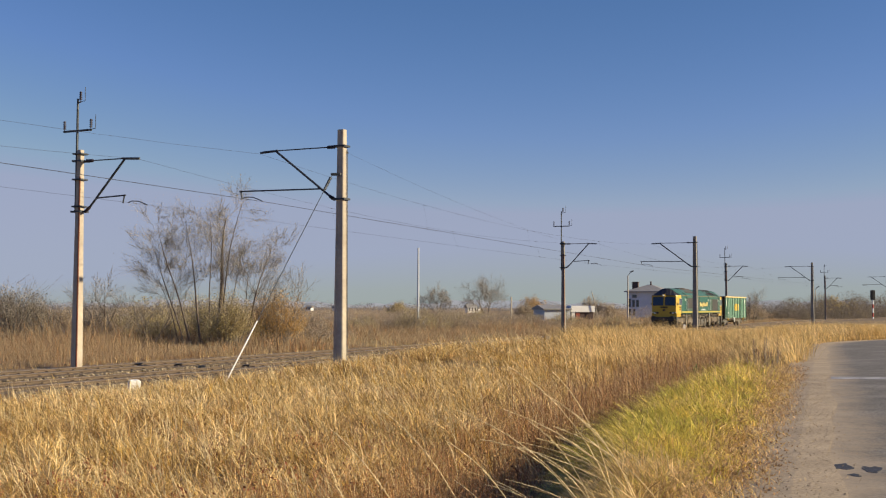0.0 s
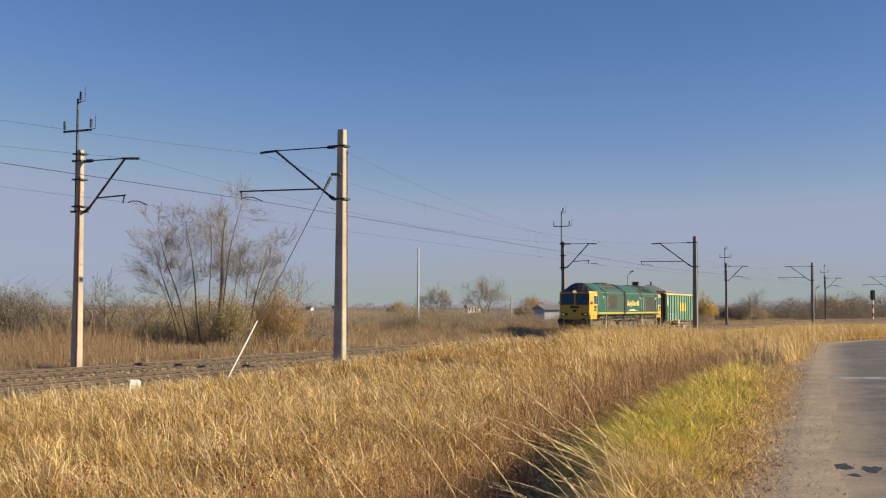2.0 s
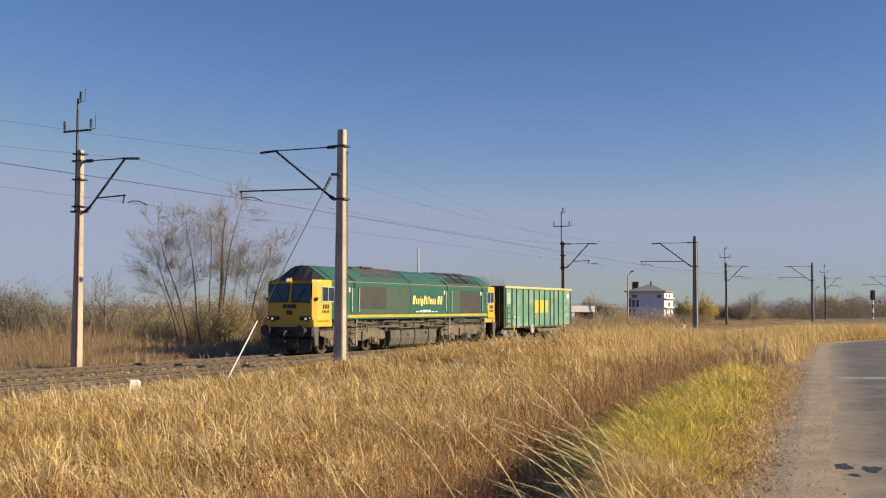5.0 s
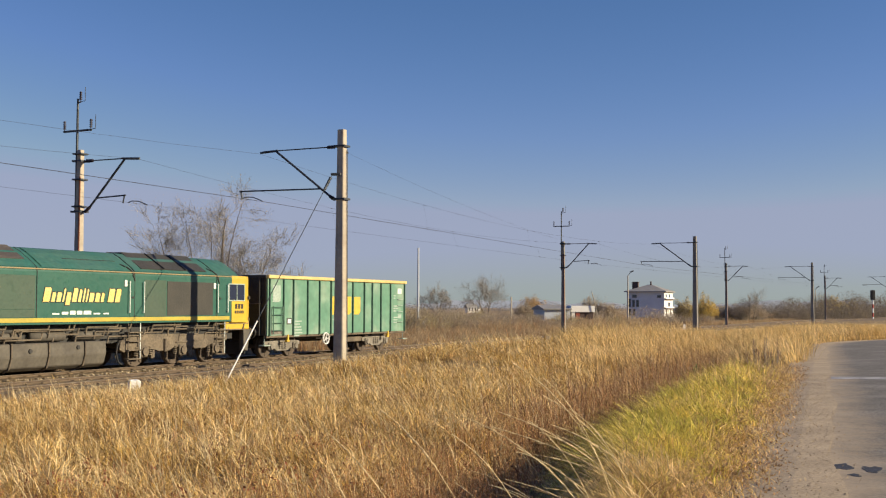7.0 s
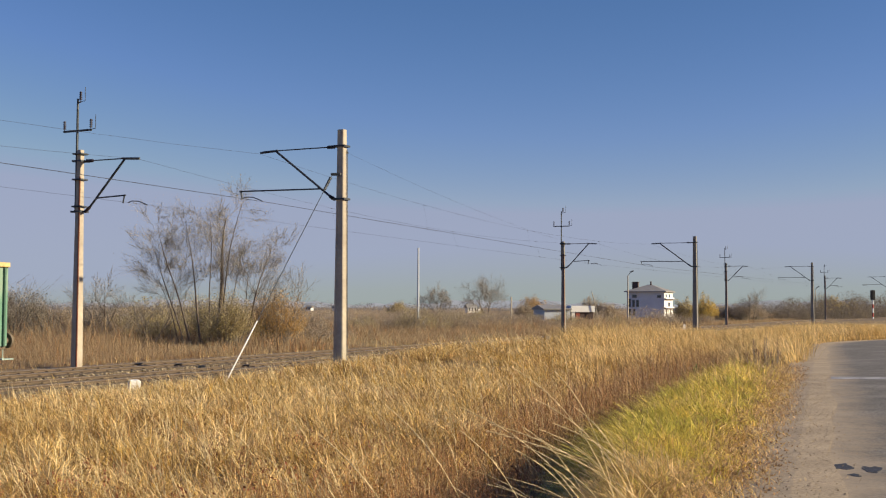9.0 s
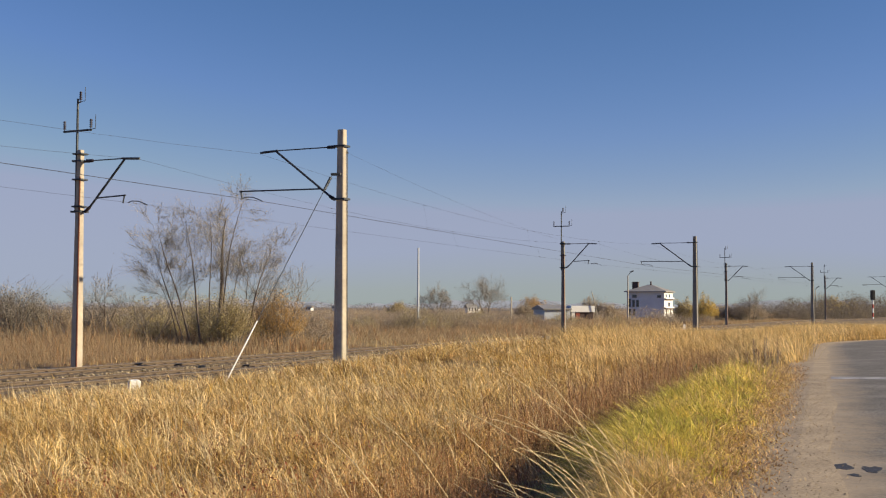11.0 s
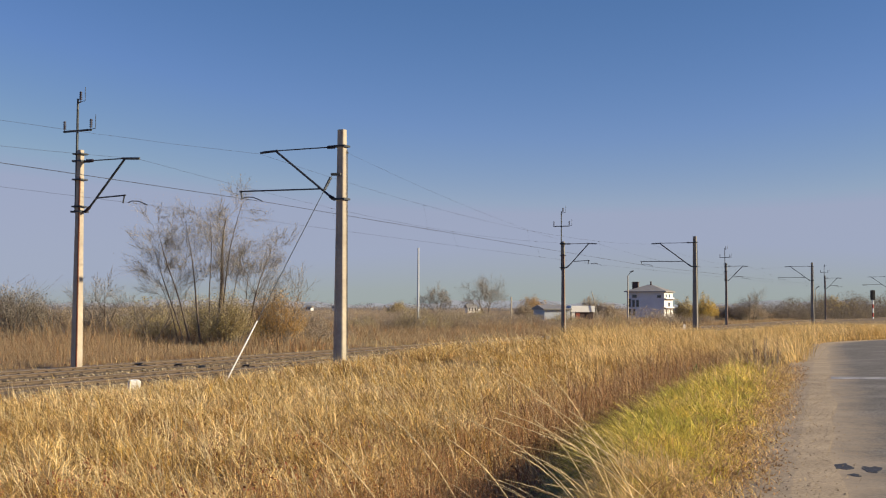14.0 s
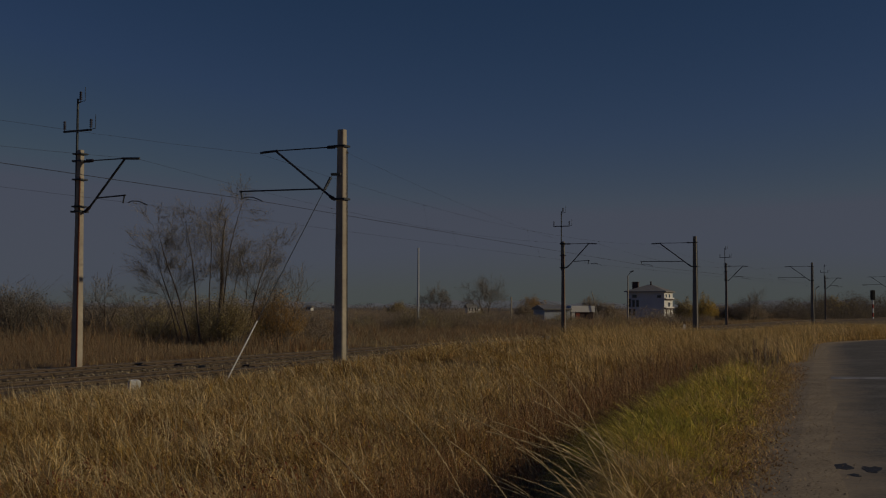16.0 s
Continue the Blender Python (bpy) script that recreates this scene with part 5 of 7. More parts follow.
BARK = mat("grey_brown_bark", (0.20, 0.16, 0.12), (0.13, 0.10, 0.08), 0.9, s1=3, s2=20, bump=0.4)
TWIG = mat("grey_brown_twigs", (0.29, 0.255, 0.21), (0.37, 0.325, 0.27), 0.9, s1=1, s2=5, spread=0.4, leafy=True)
OLIVE = mat("faded_olive_leaves", (0.54, 0.44, 0.22), (0.44, 0.36, 0.19), 0.8, s1=0.6, s2=4, thin=0.5, spread=0.22, leafy=True)
ORANGE = mat("orange_autumn_leaves", (0.62, 0.41, 0.16), (0.52, 0.33, 0.13), 0.8, s1=0.7, s2=4, thin=0.45, spread=0.35, leafy=True)
GOLD = mat("golden_autumn_leaves", (0.66, 0.48, 0.14), (0.50, 0.38, 0.13), 0.8, s1=0.7, s2=4, spread=0.5, leafy=True)
BROWN_LEAF = mat("brown_scrub_leaves", (0.54, 0.43, 0.29), (0.44, 0.35, 0.25), 0.9, s1=0.5, s2=4, thin=0.5, spread=0.22, leafy=True)
DARK_WOOD = mat("dark_leafless_wood", (0.25, 0.21, 0.16), (0.20, 0.17, 0.13), 0.95, s1=0.1, s2=1.0, thin=0.5, spread=0.22, leafy=True)
# Pale grey base colour holds the haze in front of the far trees.
GREY_WOOD = mat("haze_paled_wood", (0.31, 0.30, 0.30), (0.36, 0.34, 0.33), 0.95, s1=0.05, s2=0.6, thin=0.5, spread=0.22, leafy=True)

GEN = np.random.default_rng(12)


def scatter(count, r0, r1, a0, a1):
    """Random places on the plan in a sector round the road's edge, r0 to r1 metres out."""
    r = np.sqrt(r0 * r0 + GEN.random(count) * (r1 * r1 - r0 * r0))
    a = np.radians(a0 + (a1 - a0) * GEN.random(count))
    return r * np.sin(a), r * np.cos(a)


def tufted(x, y, per, spread):
    """Each place becomes a tuft of blades that lean outwards."""
    n = len(x) * per
    dx, dy = GEN.normal(0, 1, n) * spread, GEN.normal(0, 1, n) * spread
    return np.repeat(x, per) + dx, np.repeat(y, per) + dy, dx / spread, dy / spread


def across(x, y):
    return x * M_AW.x + y * M_AW.y - TRACK_D


def from_road(x, y):
    e = x * ROAD_LEFT.x + y * ROAD_LEFT.y
    s = x * ROAD_DIR.x + y * ROAD_DIR.y
    c = np.array(ROAD_DIR * 52 - ROAD_LEFT * 24)
    bend = np.hypot(x - c[0], y - c[1]) - 24
    return np.where(s > 52, bend, e)


def ditch_side(x, y):
    """Distance from the road, measured so that the ditch keeps one value although it swings nearer to the road at the front."""
    e = from_road(x, y)
    return e + 0.95 * (1 - smooth(np.hypot(x, y), 9, 15)) * smooth(e, 0.6, 1.4)


def along_road(x, y):
    return x * ROAD_DIR.x + y * ROAD_DIR.y


def blades(name, x, y, h, w, material, label, lean=0.35, wind=0.2, category="grass", curl=0.6, out=None, z0=None):
    """Bent tapering blades of grass."""
    n = len(x)
    z = land(x, y) if z0 is None else z0
    az = GEN.random(n) * 2 * np.pi
    lean = np.where(GEN.random(n) < 0.3, 1.8 * lean, 0.8 * lean)
    lx = np.cos(az) * lean * GEN.random(n) - wind * (0.2 + GEN.random(n))
    ly = np.sin(az) * lean * GEN.random(n)
    if out is not None:
        lx, ly = lx + out[0] * 0.3, ly + out[1] * 0.3
    face = GEN.random(n) * np.pi
    wx, wy = np.cos(face) * w / 2, np.sin(face) * w / 2
    V = np.empty((n, 5, 3), dtype=np.float32)
    m = 0.55
    for k, (sg, f) in enumerate(((-1, 0), (1, 0), (-0.8, m), (0.8, m), (0, 1))):
        b = f * f * curl + f * (1 - curl)
        V[:, k, 0] = x + wx * sg + lx * h * b
        V[:, k, 1] = y + wy * sg + ly * h * b
        V[:, k, 2] = z - 0.03 + h * f * (1 - 0.22 * f * np.clip(np.hypot(lx, ly), 0, 1.5))
    i = np.arange(n)[:, None] * 5
    T = np.concatenate([i + np.array([[0, 1, 3]]), i + np.array([[0, 3, 2]]), i + np.array([[2, 3, 4]])], 1).reshape(-1, 3)
    return tagged(tri_mesh(name, V.reshape(-1, 3), T, material), label, category, kind="stuff")


def fronds(name, x, y, size, per, w, material, label):
    """Tussocks of long blades that rise, arch over and droop, combed by the wind."""
    n = len(x) * per
    bx, by, L = np.repeat(x, per), np.repeat(y, per), np.repeat(size, per) * (0.55 + 0.6 * GEN.random(len(x) * per))
    a = GEN.random(n) * 2 * np.pi
    dx, dy = np.cos(a) - 0.75, np.sin(a) - 0.35
    k = np.hypot(dx, dy) + 1e-6
    dx, dy = dx / k, dy / k
    bx, by = bx + GEN.normal(0, 0.05, n), by + GEN.normal(0, 0.05, n)
    z = land(bx, by) - 0.03
    reach, rise = 0.30 + 0.5 * GEN.random(n), 0.75 + 0.25 * GEN.random(n)
    droop = 0.25 + 0.45 * GEN.random(n)
    face = a + np.pi / 2 + GEN.normal(0, 0.5, n)
    ww = w * (0.55 + 0.9 * GEN.random(n))
    V = np.empty((n, 9, 3), dtype=np.float32)
    for j, u in enumerate((0.0, 0.35, 0.65, 0.88, 1.0)):
        f = u ** 1.7 * reach * L
        px, py, pz = bx + dx * f, by + dy * f, z + L * (rise * u * (1 - 0.18 * u) - droop * u ** 3)
        hw = ww * (0.5 - 0.28 * u)
        for sg, q in (((0, 8),) if j == 4 else ((-1, 2 * j), (1, 2 * j + 1))):
            V[:, q, 0], V[:, q, 1], V[:, q, 2] = px + sg * hw * np.cos(face), py + sg * hw * np.sin(face), pz
    i = np.arange(n)[:, None] * 9
    T = np.concatenate([i + np.array([t]) for j in range(3) for t in ((2 * j, 2 * j + 1, 2 * j + 3), (2 * j, 2 * j + 3, 2 * j + 2))] + [i + np.array([(6, 7, 8)])], 1).reshape(-1, 3)
    return tagged(tri_mesh(name, V.reshape(-1, 3), T, material), label, "grass", kind="stuff")


def leaf_tris(P, size):
    """Small leaves, each two triangles folded along the middle, at the places P."""
    n = len(P)
    d1, d2 = GEN.normal(0, 1, (n, 3)), GEN.normal(0, 1, (n, 3))
    d1 /= np.linalg.norm(d1, axis=1)[:, None]
    d2 -= (d2 * d1).sum(1)[:, None] * d1
    d2 /= np.linalg.norm(d2, axis=1)[:, None]
    s = (size * (0.6 + 0.8 * GEN.random(n)))[:, None]
    fold = np.cross(d1, d2) * s * 0.12
    V = np.stack([P - d1 * s, P + d2 * s * 0.45 + fold, P + d1 * s, P - d2 * s * 0.45 + fold], 1)
    i = np.arange(n)[:, None] * 4
    T = np.concatenate([i + np.array([[0, 1, 2]]), i + np.array([[0, 2, 3]])], 1).reshape(-1, 3)
    return V.reshape(-1, 3), T


def patchy(x, y, s, k=0.0):
    return 0.5 + 0.5 * wave(x, y, s, k)


def blotch(x, y, k=0.0):
    """Uneven patches at several sizes, 0 to 1."""
    return np.clip(0.42 * patchy(x, y, 0.8, k) + 0.33 * patchy(x, y, 2.1, k + 2) + 0.35 * patchy(x, y, 4.7, k + 5), 0, 1)


def field_grass():
    for r0, r1, cnt, per, w, hs in ((5.5, 12, 5200, 22, 0.0095, 0.40), (12, 22, 6600, 20, 0.013, 0.44), (22, 42, 14000, 14, 0.017, 0.48), (42, 110, 21000, 8, 0.030, 0.52)):
        x, y = scatter(cnt, r0, r1, -29, 27)
        n, e = across(x, y), ditch_side(x, y)
        p = blotch(x, y)
        ditch = np.exp(-((e - 3.7) / 0.8) ** 2) * (1 - smooth(along_road(x, y), 40, 50))
        rust = rust_patch(x, y)
        keep = (n < -6.4) & (e > 2.9) & (GEN.random(cnt) < (0.10 + 1.25 * p * p + 0.15 * p) * (1 - 0.55 * ditch) * (1 - 0.80 * rust))
        for half in (0, 1):
            mine = keep & ((GEN.random(cnt) < 0.25) == bool(half))
            tx, ty, ox, oy = tufted(x[mine], y[mine], per, 0.075 + 0.0025 * r1)
            q = np.repeat(np.clip(p[mine] + GEN.normal(0, 0.28, mine.sum()), -0.2, 1.5), per)
            nn = np.repeat(n[mine], per)
            h = hs * (0.35 + 0.75 * GEN.random(len(tx)) ** 1.3) * (0.65 + 0.6 * q) * (0.42 + 0.58 * np.maximum(smooth(-nn, 6.5, 10.5), smooth(tx * D_AL.x + ty * D_AL.y, 31, 38)))
            blades("dry_grass", tx, ty, h, w * (0.6 + 0.8 * GEN.random(len(tx))), OCHRE if half else STRAW, "ochre tufts of dry grass" if half else "golden dry autumn grass over the field", 1.15, 0.25, "grass", 0.75, (ox * 2.0, oy * 2.0))
    # pale clumps of bent-over grass
    for r0, r1, cnt, w in ((5.5, 13, 800, 0.012), (13, 26, 1500, 0.017), (26, 50, 2200, 0.022)):
        x, y = scatter(cnt, r0, r1, -29, 24)
        n, e = across(x, y), ditch_side(x, y)
        keep = (n < -7.5) & (e > 5.0) & (GEN.random(cnt) < 1.3 * blotch(x, y, 12) ** 2) & (GEN.random(cnt) > rust_patch(x, y))
        tx, ty, ox, oy = tufted(x[keep], y[keep], 22, 0.10)
        blades("bent_grass", tx, ty, 0.26 + 0.34 * GEN.random(len(tx)), w * (0.6 + 0.7 * GEN.random(len(tx))), STRAW, "pale clumps of bent dry grass", 0.9, 0.35, "grass", 0.85, (ox * 1.6, oy * 1.6))
    # loose arching tussocks, some pale, some ochre
    for r0, r1, cnt, per, w in ((6, 13, 900, 22, 0.006), (13, 26, 1700, 17, 0.010)):
        x, y = scatter(cnt, r0, r1, -27, 10)
        keep = (across(x, y) < -8.5) & (ditch_side(x, y) > 5.2) & (GEN.random(cnt) < 0.3 + 0.8 * blotch(x, y, 31)) & (GEN.random(cnt) > 0.8 * rust_patch(x, y))
        x, y = x[keep], y[keep]
        size = 0.32 + 0.34 * GEN.random(len(x))
        some = GEN.random(len(x)) < 0.3
        for sel, m, lab in ((some, OCHRE, "ochre arching grass tussocks in the field"), (~some, STRAW, "pale arching grass tussocks in the field")):
            fronds("field_tussock", x[sel], y[sel], size[sel], per, w, m, lab)
    # loose seed stems standing over the grass
    for r0, r1, cnt, w in ((6, 14, 2600, 0.006), (14, 30, 6000, 0.010), (30, 70, 9000, 0.02)):
        x, y = scatter(cnt, r0, r1, -29, 26)
        n, e = across(x, y), from_road(x, y)
        keep = (n < -7.5) & (e > 3.2) & (GEN.random(cnt) < 0.2 + blotch(x, y, 3))
        x, y = x[keep], y[keep]
        blades("seed_stems", x, y, 0.40 + 0.38 * GEN.random(len(x)), w, STALK, "pale dry seed stems above the grass", 0.4, 0.5)


def rust_patch(x, y):
    near = np.exp(-(((x + 0.9) / 1.9) ** 2 + ((y - 9.6) / 2.4) ** 2))
    second = 0.7 * np.exp(-(((x + 3.6) / 0.9) ** 2 + ((y - 10.5) / 1.6) ** 2))
    third = 0.75 * np.exp(-(((x - 0.6) / 1.5) ** 2 + ((y - 14.5) / 3.0) ** 2))
    wide = 0.8 * np.clip(3.2 * (patchy(x, y, 0.55, 8) * 0.55 + patchy(x, y, 1.7, 4) * 0.45 - 0.66), 0, 1) * (1 - smooth(y, 26, 40))
    return np.clip(near * 0.85 + 0.8 * second + 0.5 * third + wide, 0, 1)


def weeds():
    for r0, r1, cnt, w in ((5.5, 13, 26000, 0.014), (13, 26, 26000, 0.022), (26, 48, 22000, 0.035)):
        x, y = scatter(cnt, r0, r1, -29, 24)
        n, e = across(x, y), ditch_side(x, y)
        s = along_road(x, y)
        ditch = np.exp(-((e - 4.1) / 1.0) ** 2) * smooth(s, 7, 10) * (1 - smooth(s, 42, 50))
        keep = (n < -8) & (e > 2.6) & (GEN.random(cnt) < np.clip(rust_patch(x, y) + 0.45 * ditch + 1.5 * np.clip(blotch(x, y, 7) - 0.50, 0, 1), 0, 1))
        x, y = x[keep], y[keep]
        h = (0.18 + 0.30 * GEN.random(len(x)) ** 1.4) * (1 + 1.1 * ditch[keep])
        blades("russet_weeds", x, y, h, w * 0.5, RUSSET, "russet dead weeds among the grass", 0.8, 0.1, "weeds", 0.3)
        # their curled leaves
        k = 3
        P = np.stack([np.repeat(x, k), np.repeat(y, k), np.repeat(land(x, y), k)], 1)
        P += GEN.normal(0, 1, P.shape) * np.array([0.06, 0.06, 0.0])
        P[:, 2] += np.repeat(h, k) * (0.35 + 0.6 * GEN.random(len(P)))
        V, T = leaf_tris(P, np.full(len(P), w * 0.85))
        tagged(tri_mesh("curled_leaves", V, T, RUSSET), "curled russet weed leaves", "weeds", kind="stuff")
    x, y = scatter(420, 7, 16, -26, 10)
    keep = (across(x, y) < -9) & (from_road(x, y) > 4) & (blotch(x, y, 9) > 0.55)
    x, y = x[keep], y[keep]
    k = 9
    P = np.stack([np.repeat(x, k), np.repeat(y, k), np.repeat(land(x, y), k)], 1) + GEN.normal(0, 1, (len(x) * k, 3)) * np.array([0.05, 0.05, 0.05])
    P[:, 2] += 0.28
    V, T = leaf_tris(P, np.full(len(P), 0.02))
    tagged(tri_mesh("red_leaves", V, T, RED_LEAF), "small dull red leaves in the grass", "weeds", kind="stuff")


def verge():
    for r0, r1, cnt, per, w in ((6, 15, 5000, 10, 0.010), (15, 32, 5500, 9, 0.015), (32, 62, 7000, 7, 0.028)):
        x, y = scatter(cnt, r0, r1, -2, 26)
        e, s = from_road(x, y), along_road(x, y)
        keep = (e > 0.2) & (ditch_side(x, y) < 2.75) & (GEN.random(cnt) < np.clip((e - 0.1) / 0.75, 0.03, 1) * (0.15 + 1.2 * blotch(x, y, 4) ** 1.5))
        x, y, e = x[keep], y[keep], e[keep]
        tx, ty, ox, oy = tufted(x, y, per, 0.07)
        ee = np.repeat(e, per)
        h = (0.08 + 0.46 * smooth(ee, 0.5, 2.0)) * (0.5 + 0.7 * GEN.random(len(tx)))
        green = smooth(ee, 1.0, 1.6) * smooth(along_road(tx, ty), 10.5, 13.5) * (1 - smooth(along_road(tx, ty), 27, 33))
        pick = GEN.random(len(tx)) < 0.06 + 0.80 * green
        for sel, m, lab in ((pick, VERGE, "yellow-green grass on the road verge"), (~pick, STRAW, "straw-coloured grass on the road verge")):
            blades("verge_grass", tx[sel], ty[sel], h[sel], w * (0.6 + 1.5 * GEN.random(sel.sum()) ** 2), m, lab, 1.15, 0.45, "grass", 0.75, (ox[sel] * 1.4, oy[sel] * 1.4))
    # soft mound of long arching grass, yellow-green in the middle
    for r0, r1, cnt, per, w in ((7, 14, 1500, 46, 0.0065), (14, 30, 3400, 34, 0.010)):
        x, y = scatter(cnt, r0, r1, 3, 22)
        e, s = from_road(x, y), along_road(x, y)
        d = ditch_side(x, y)
        keep = (e > 0.95) & (d < 3.1) & (s < 27) & (GEN.random(cnt) < smooth(e, 0.8, 1.5) * (0.35 + 0.8 * blotch(x, y, 14)))
        x, y, s, e = x[keep], y[keep], s[keep], e[keep]
        size = (0.55 + 0.45 * GEN.random(len(x))) * (0.55 + 0.45 * smooth(e, 1.0, 1.9)) * (1 - 0.35 * smooth(s, 20, 27))
        green = smooth(s, 10.5, 13.0) * (1 - smooth(s, 21, 26)) * smooth(blotch(x, y, 21), 0.16, 0.42)
        pick = GEN.random(len(x)) < 0.10 + 0.85 * green
        for sel, m, lab in ((pick, VERGE, "yellow-green arching grass tussocks on the verge"), (~pick, STRAW, "straw-coloured arching grass tussocks on the verge")):
            fronds("arching_grass", x[sel], y[sel], size[sel], per, w, m, lab)
    # fallen leaves at the edge of the gravel
    x, y = scatter(48000, 6, 34, 8, 22)
    e = from_road(x, y)
    keep = (e > 0.12 + 0.45 * GEN.random(len(x))) & (e < 1.7) & (GEN.random(len(x)) < 0.3 + 0.8 * blotch(x, y, 6) ** 2)
    x, y = x[keep], y[keep]
    P = np.stack([x, y, -0.03 + 0.11 * GEN.random(len(x)) * smooth(e[keep], 0.2, 0.9)], 1)
    V, T = leaf_tris(P, 0.012 + 0.014 * GEN.random(len(P)))
    tagged(tri_mesh("fallen_leaves", V, T, LITTER), "brown fallen leaves along the road edge", "leaves", kind="stuff")
    # flattened straw and dead leaves creeping over the shoulder
    x, y = scatter(52000, 6, 30, 8, 23)
    e = from_road(x, y)
    keep = (e > 0.22 + 0.5 * blotch(x, y, 8)) & (e < 1.6) & (GEN.random(len(x)) < 0.25 + 0.6 * smooth(e, 0.3, 1.1))
    x, y, e = x[keep], y[keep], e[keep]
    for k, (m, lab) in enumerate(((STRAW, "flattened straw over the gravel shoulder"), (OCHRE, "flattened ochre grass over the gravel shoulder"))):
        sel = (GEN.random(len(x)) < 0.35) == bool(k)
        n = sel.sum()
        blades("flattened_grass", x[sel], y[sel], 0.05 + 0.10 * GEN.random(n), 0.007 + 0.005 * GEN.random(n), m, lab, 2.6, 0.9, "grass", 0.5, z0=land(x[sel], y[sel]) + 0.03)
    # gravel and stones on the shoulder
    x, y = scatter(26000, 6.5, 30, 12, 24)
    e = from_road(x, y)
    keep = (e < 0.9) & (e > -0.9 * GEN.random(len(x)) ** 3 - 0.05)
    x, y = x[keep], y[keep]
    P = np.stack([x, y, -0.004 - 0.05 * smooth(e[keep], 0.2, 1.0)], 1)
    V, T = leaf_tris(P, 0.005 + 0.011 * GEN.random(len(P)) ** 3)
    tagged(tri_mesh("loose_stones", V, T, GRAVEL), "loose small stones on the shoulder", "gravel", kind="stuff")
    # dark dead weeds standing in the ditch
    for r0, r1, cnt, w, size in ((8, 20, 7000, 0.009, 0.010), (20, 46, 22000, 0.014, 0.016)):
        x, y = scatter(cnt, r0, r1, -2, 23)
        e, s = ditch_side(x, y), along_road(x, y)
        keep = (e > 2.7) & (e < 4.7 + 1.6 * blotch(x, y, 5)) & (s > 9) & (GEN.random(cnt) < 0.25 + 1.4 * blotch(x, y, 1) ** 1.5)
        x, y, s = x[keep], y[keep], s[keep]
        h = (0.40 + 0.55 * GEN.random(len(x)) ** 1.5) * (0.65 + 0.5 * smooth(s, 14, 26)) * (0.75 + 0.5 * blotch(x, y, 17))
        for half in (0, 1):
            sel = (GEN.random(len(x)) < 0.35) == bool(half)
            m, lab = (RUSSET, "russet dead weeds standing in the ditch") if half else (UMBER, "dark umber dead weeds standing in the ditch")
            blades("dead_weeds", x[sel], y[sel], h[sel], w * (0.5 + 0.8 * GEN.random(sel.sum())), m, lab, 0.4, 0.10, "weeds", 0.3)
            k = 4
            P = np.stack([np.repeat(x[sel], k), np.repeat(y[sel], k), np.repeat(land(x[sel], y[sel]), k)], 1) + GEN.normal(0, 1, (sel.sum() * k, 3)) * np.array([0.07, 0.07, 0.03])
            P[:, 2] += np.repeat(h[sel], k) * (0.30 + 0.68 * GEN.random(len(P)))
            V, T = leaf_tris(P, np.full(len(P), size))
            tagged(tri_mesh("withered_leaves", V, T, m), "withered leaves and seed heads of the ditch weeds", "weeds", kind="stuff")
    # tall pale grass at the bend
    x, y = scatter(10500, 36, 78, 6, 26)
    e, n = from_road(x, y), across(x, y)
    keep = (e > 0.7) & (n < -9) & (GEN.random(len(x)) < (0.25 + 1.1 * blotch(x, y, 2) ** 1.5) * (1 - smooth(e, 5, 17)))
    tx, ty, ox, oy = tufted(x[keep], y[keep], 14, 0.20)
    tall = np.repeat(0.55 + 0.6 * GEN.random(keep.sum()), 14)
    blades("tall_grass", tx, ty, tall * (0.5 + 0.65 * GEN.random(len(tx))), 0.008 + 0.010 * GEN.random(len(tx)), STRAW, "tall golden grass at the bend of the road", 0.55, 0.5, "grass", 0.75, (ox * 0.9, oy * 0.9))


def shoulder_stones():
    """Pale loose stones along the camera side of each track; their paleness imitates a sunlit edge."""
    for n0 in (-1.62, NEAR_N - 1.62):
        cnt = 4800
        a, n = 2 + 75 * GEN.random(cnt), n0 + GEN.normal(0, 0.065, cnt)
        P = np.array([tuple(line_at(p, q, -0.075 - 0.30 * abs(q - n0))) for p, q in zip(a, n)])
        V, T = leaf_tris(P, 0.025 + 0.03 * GEN.random(cnt))
        tagged(tri_mesh("ballast_stones", V, T, PALE_STONE), "loose ballast stones made pale for the sunlit track edge", "ballast", kind="stuff")


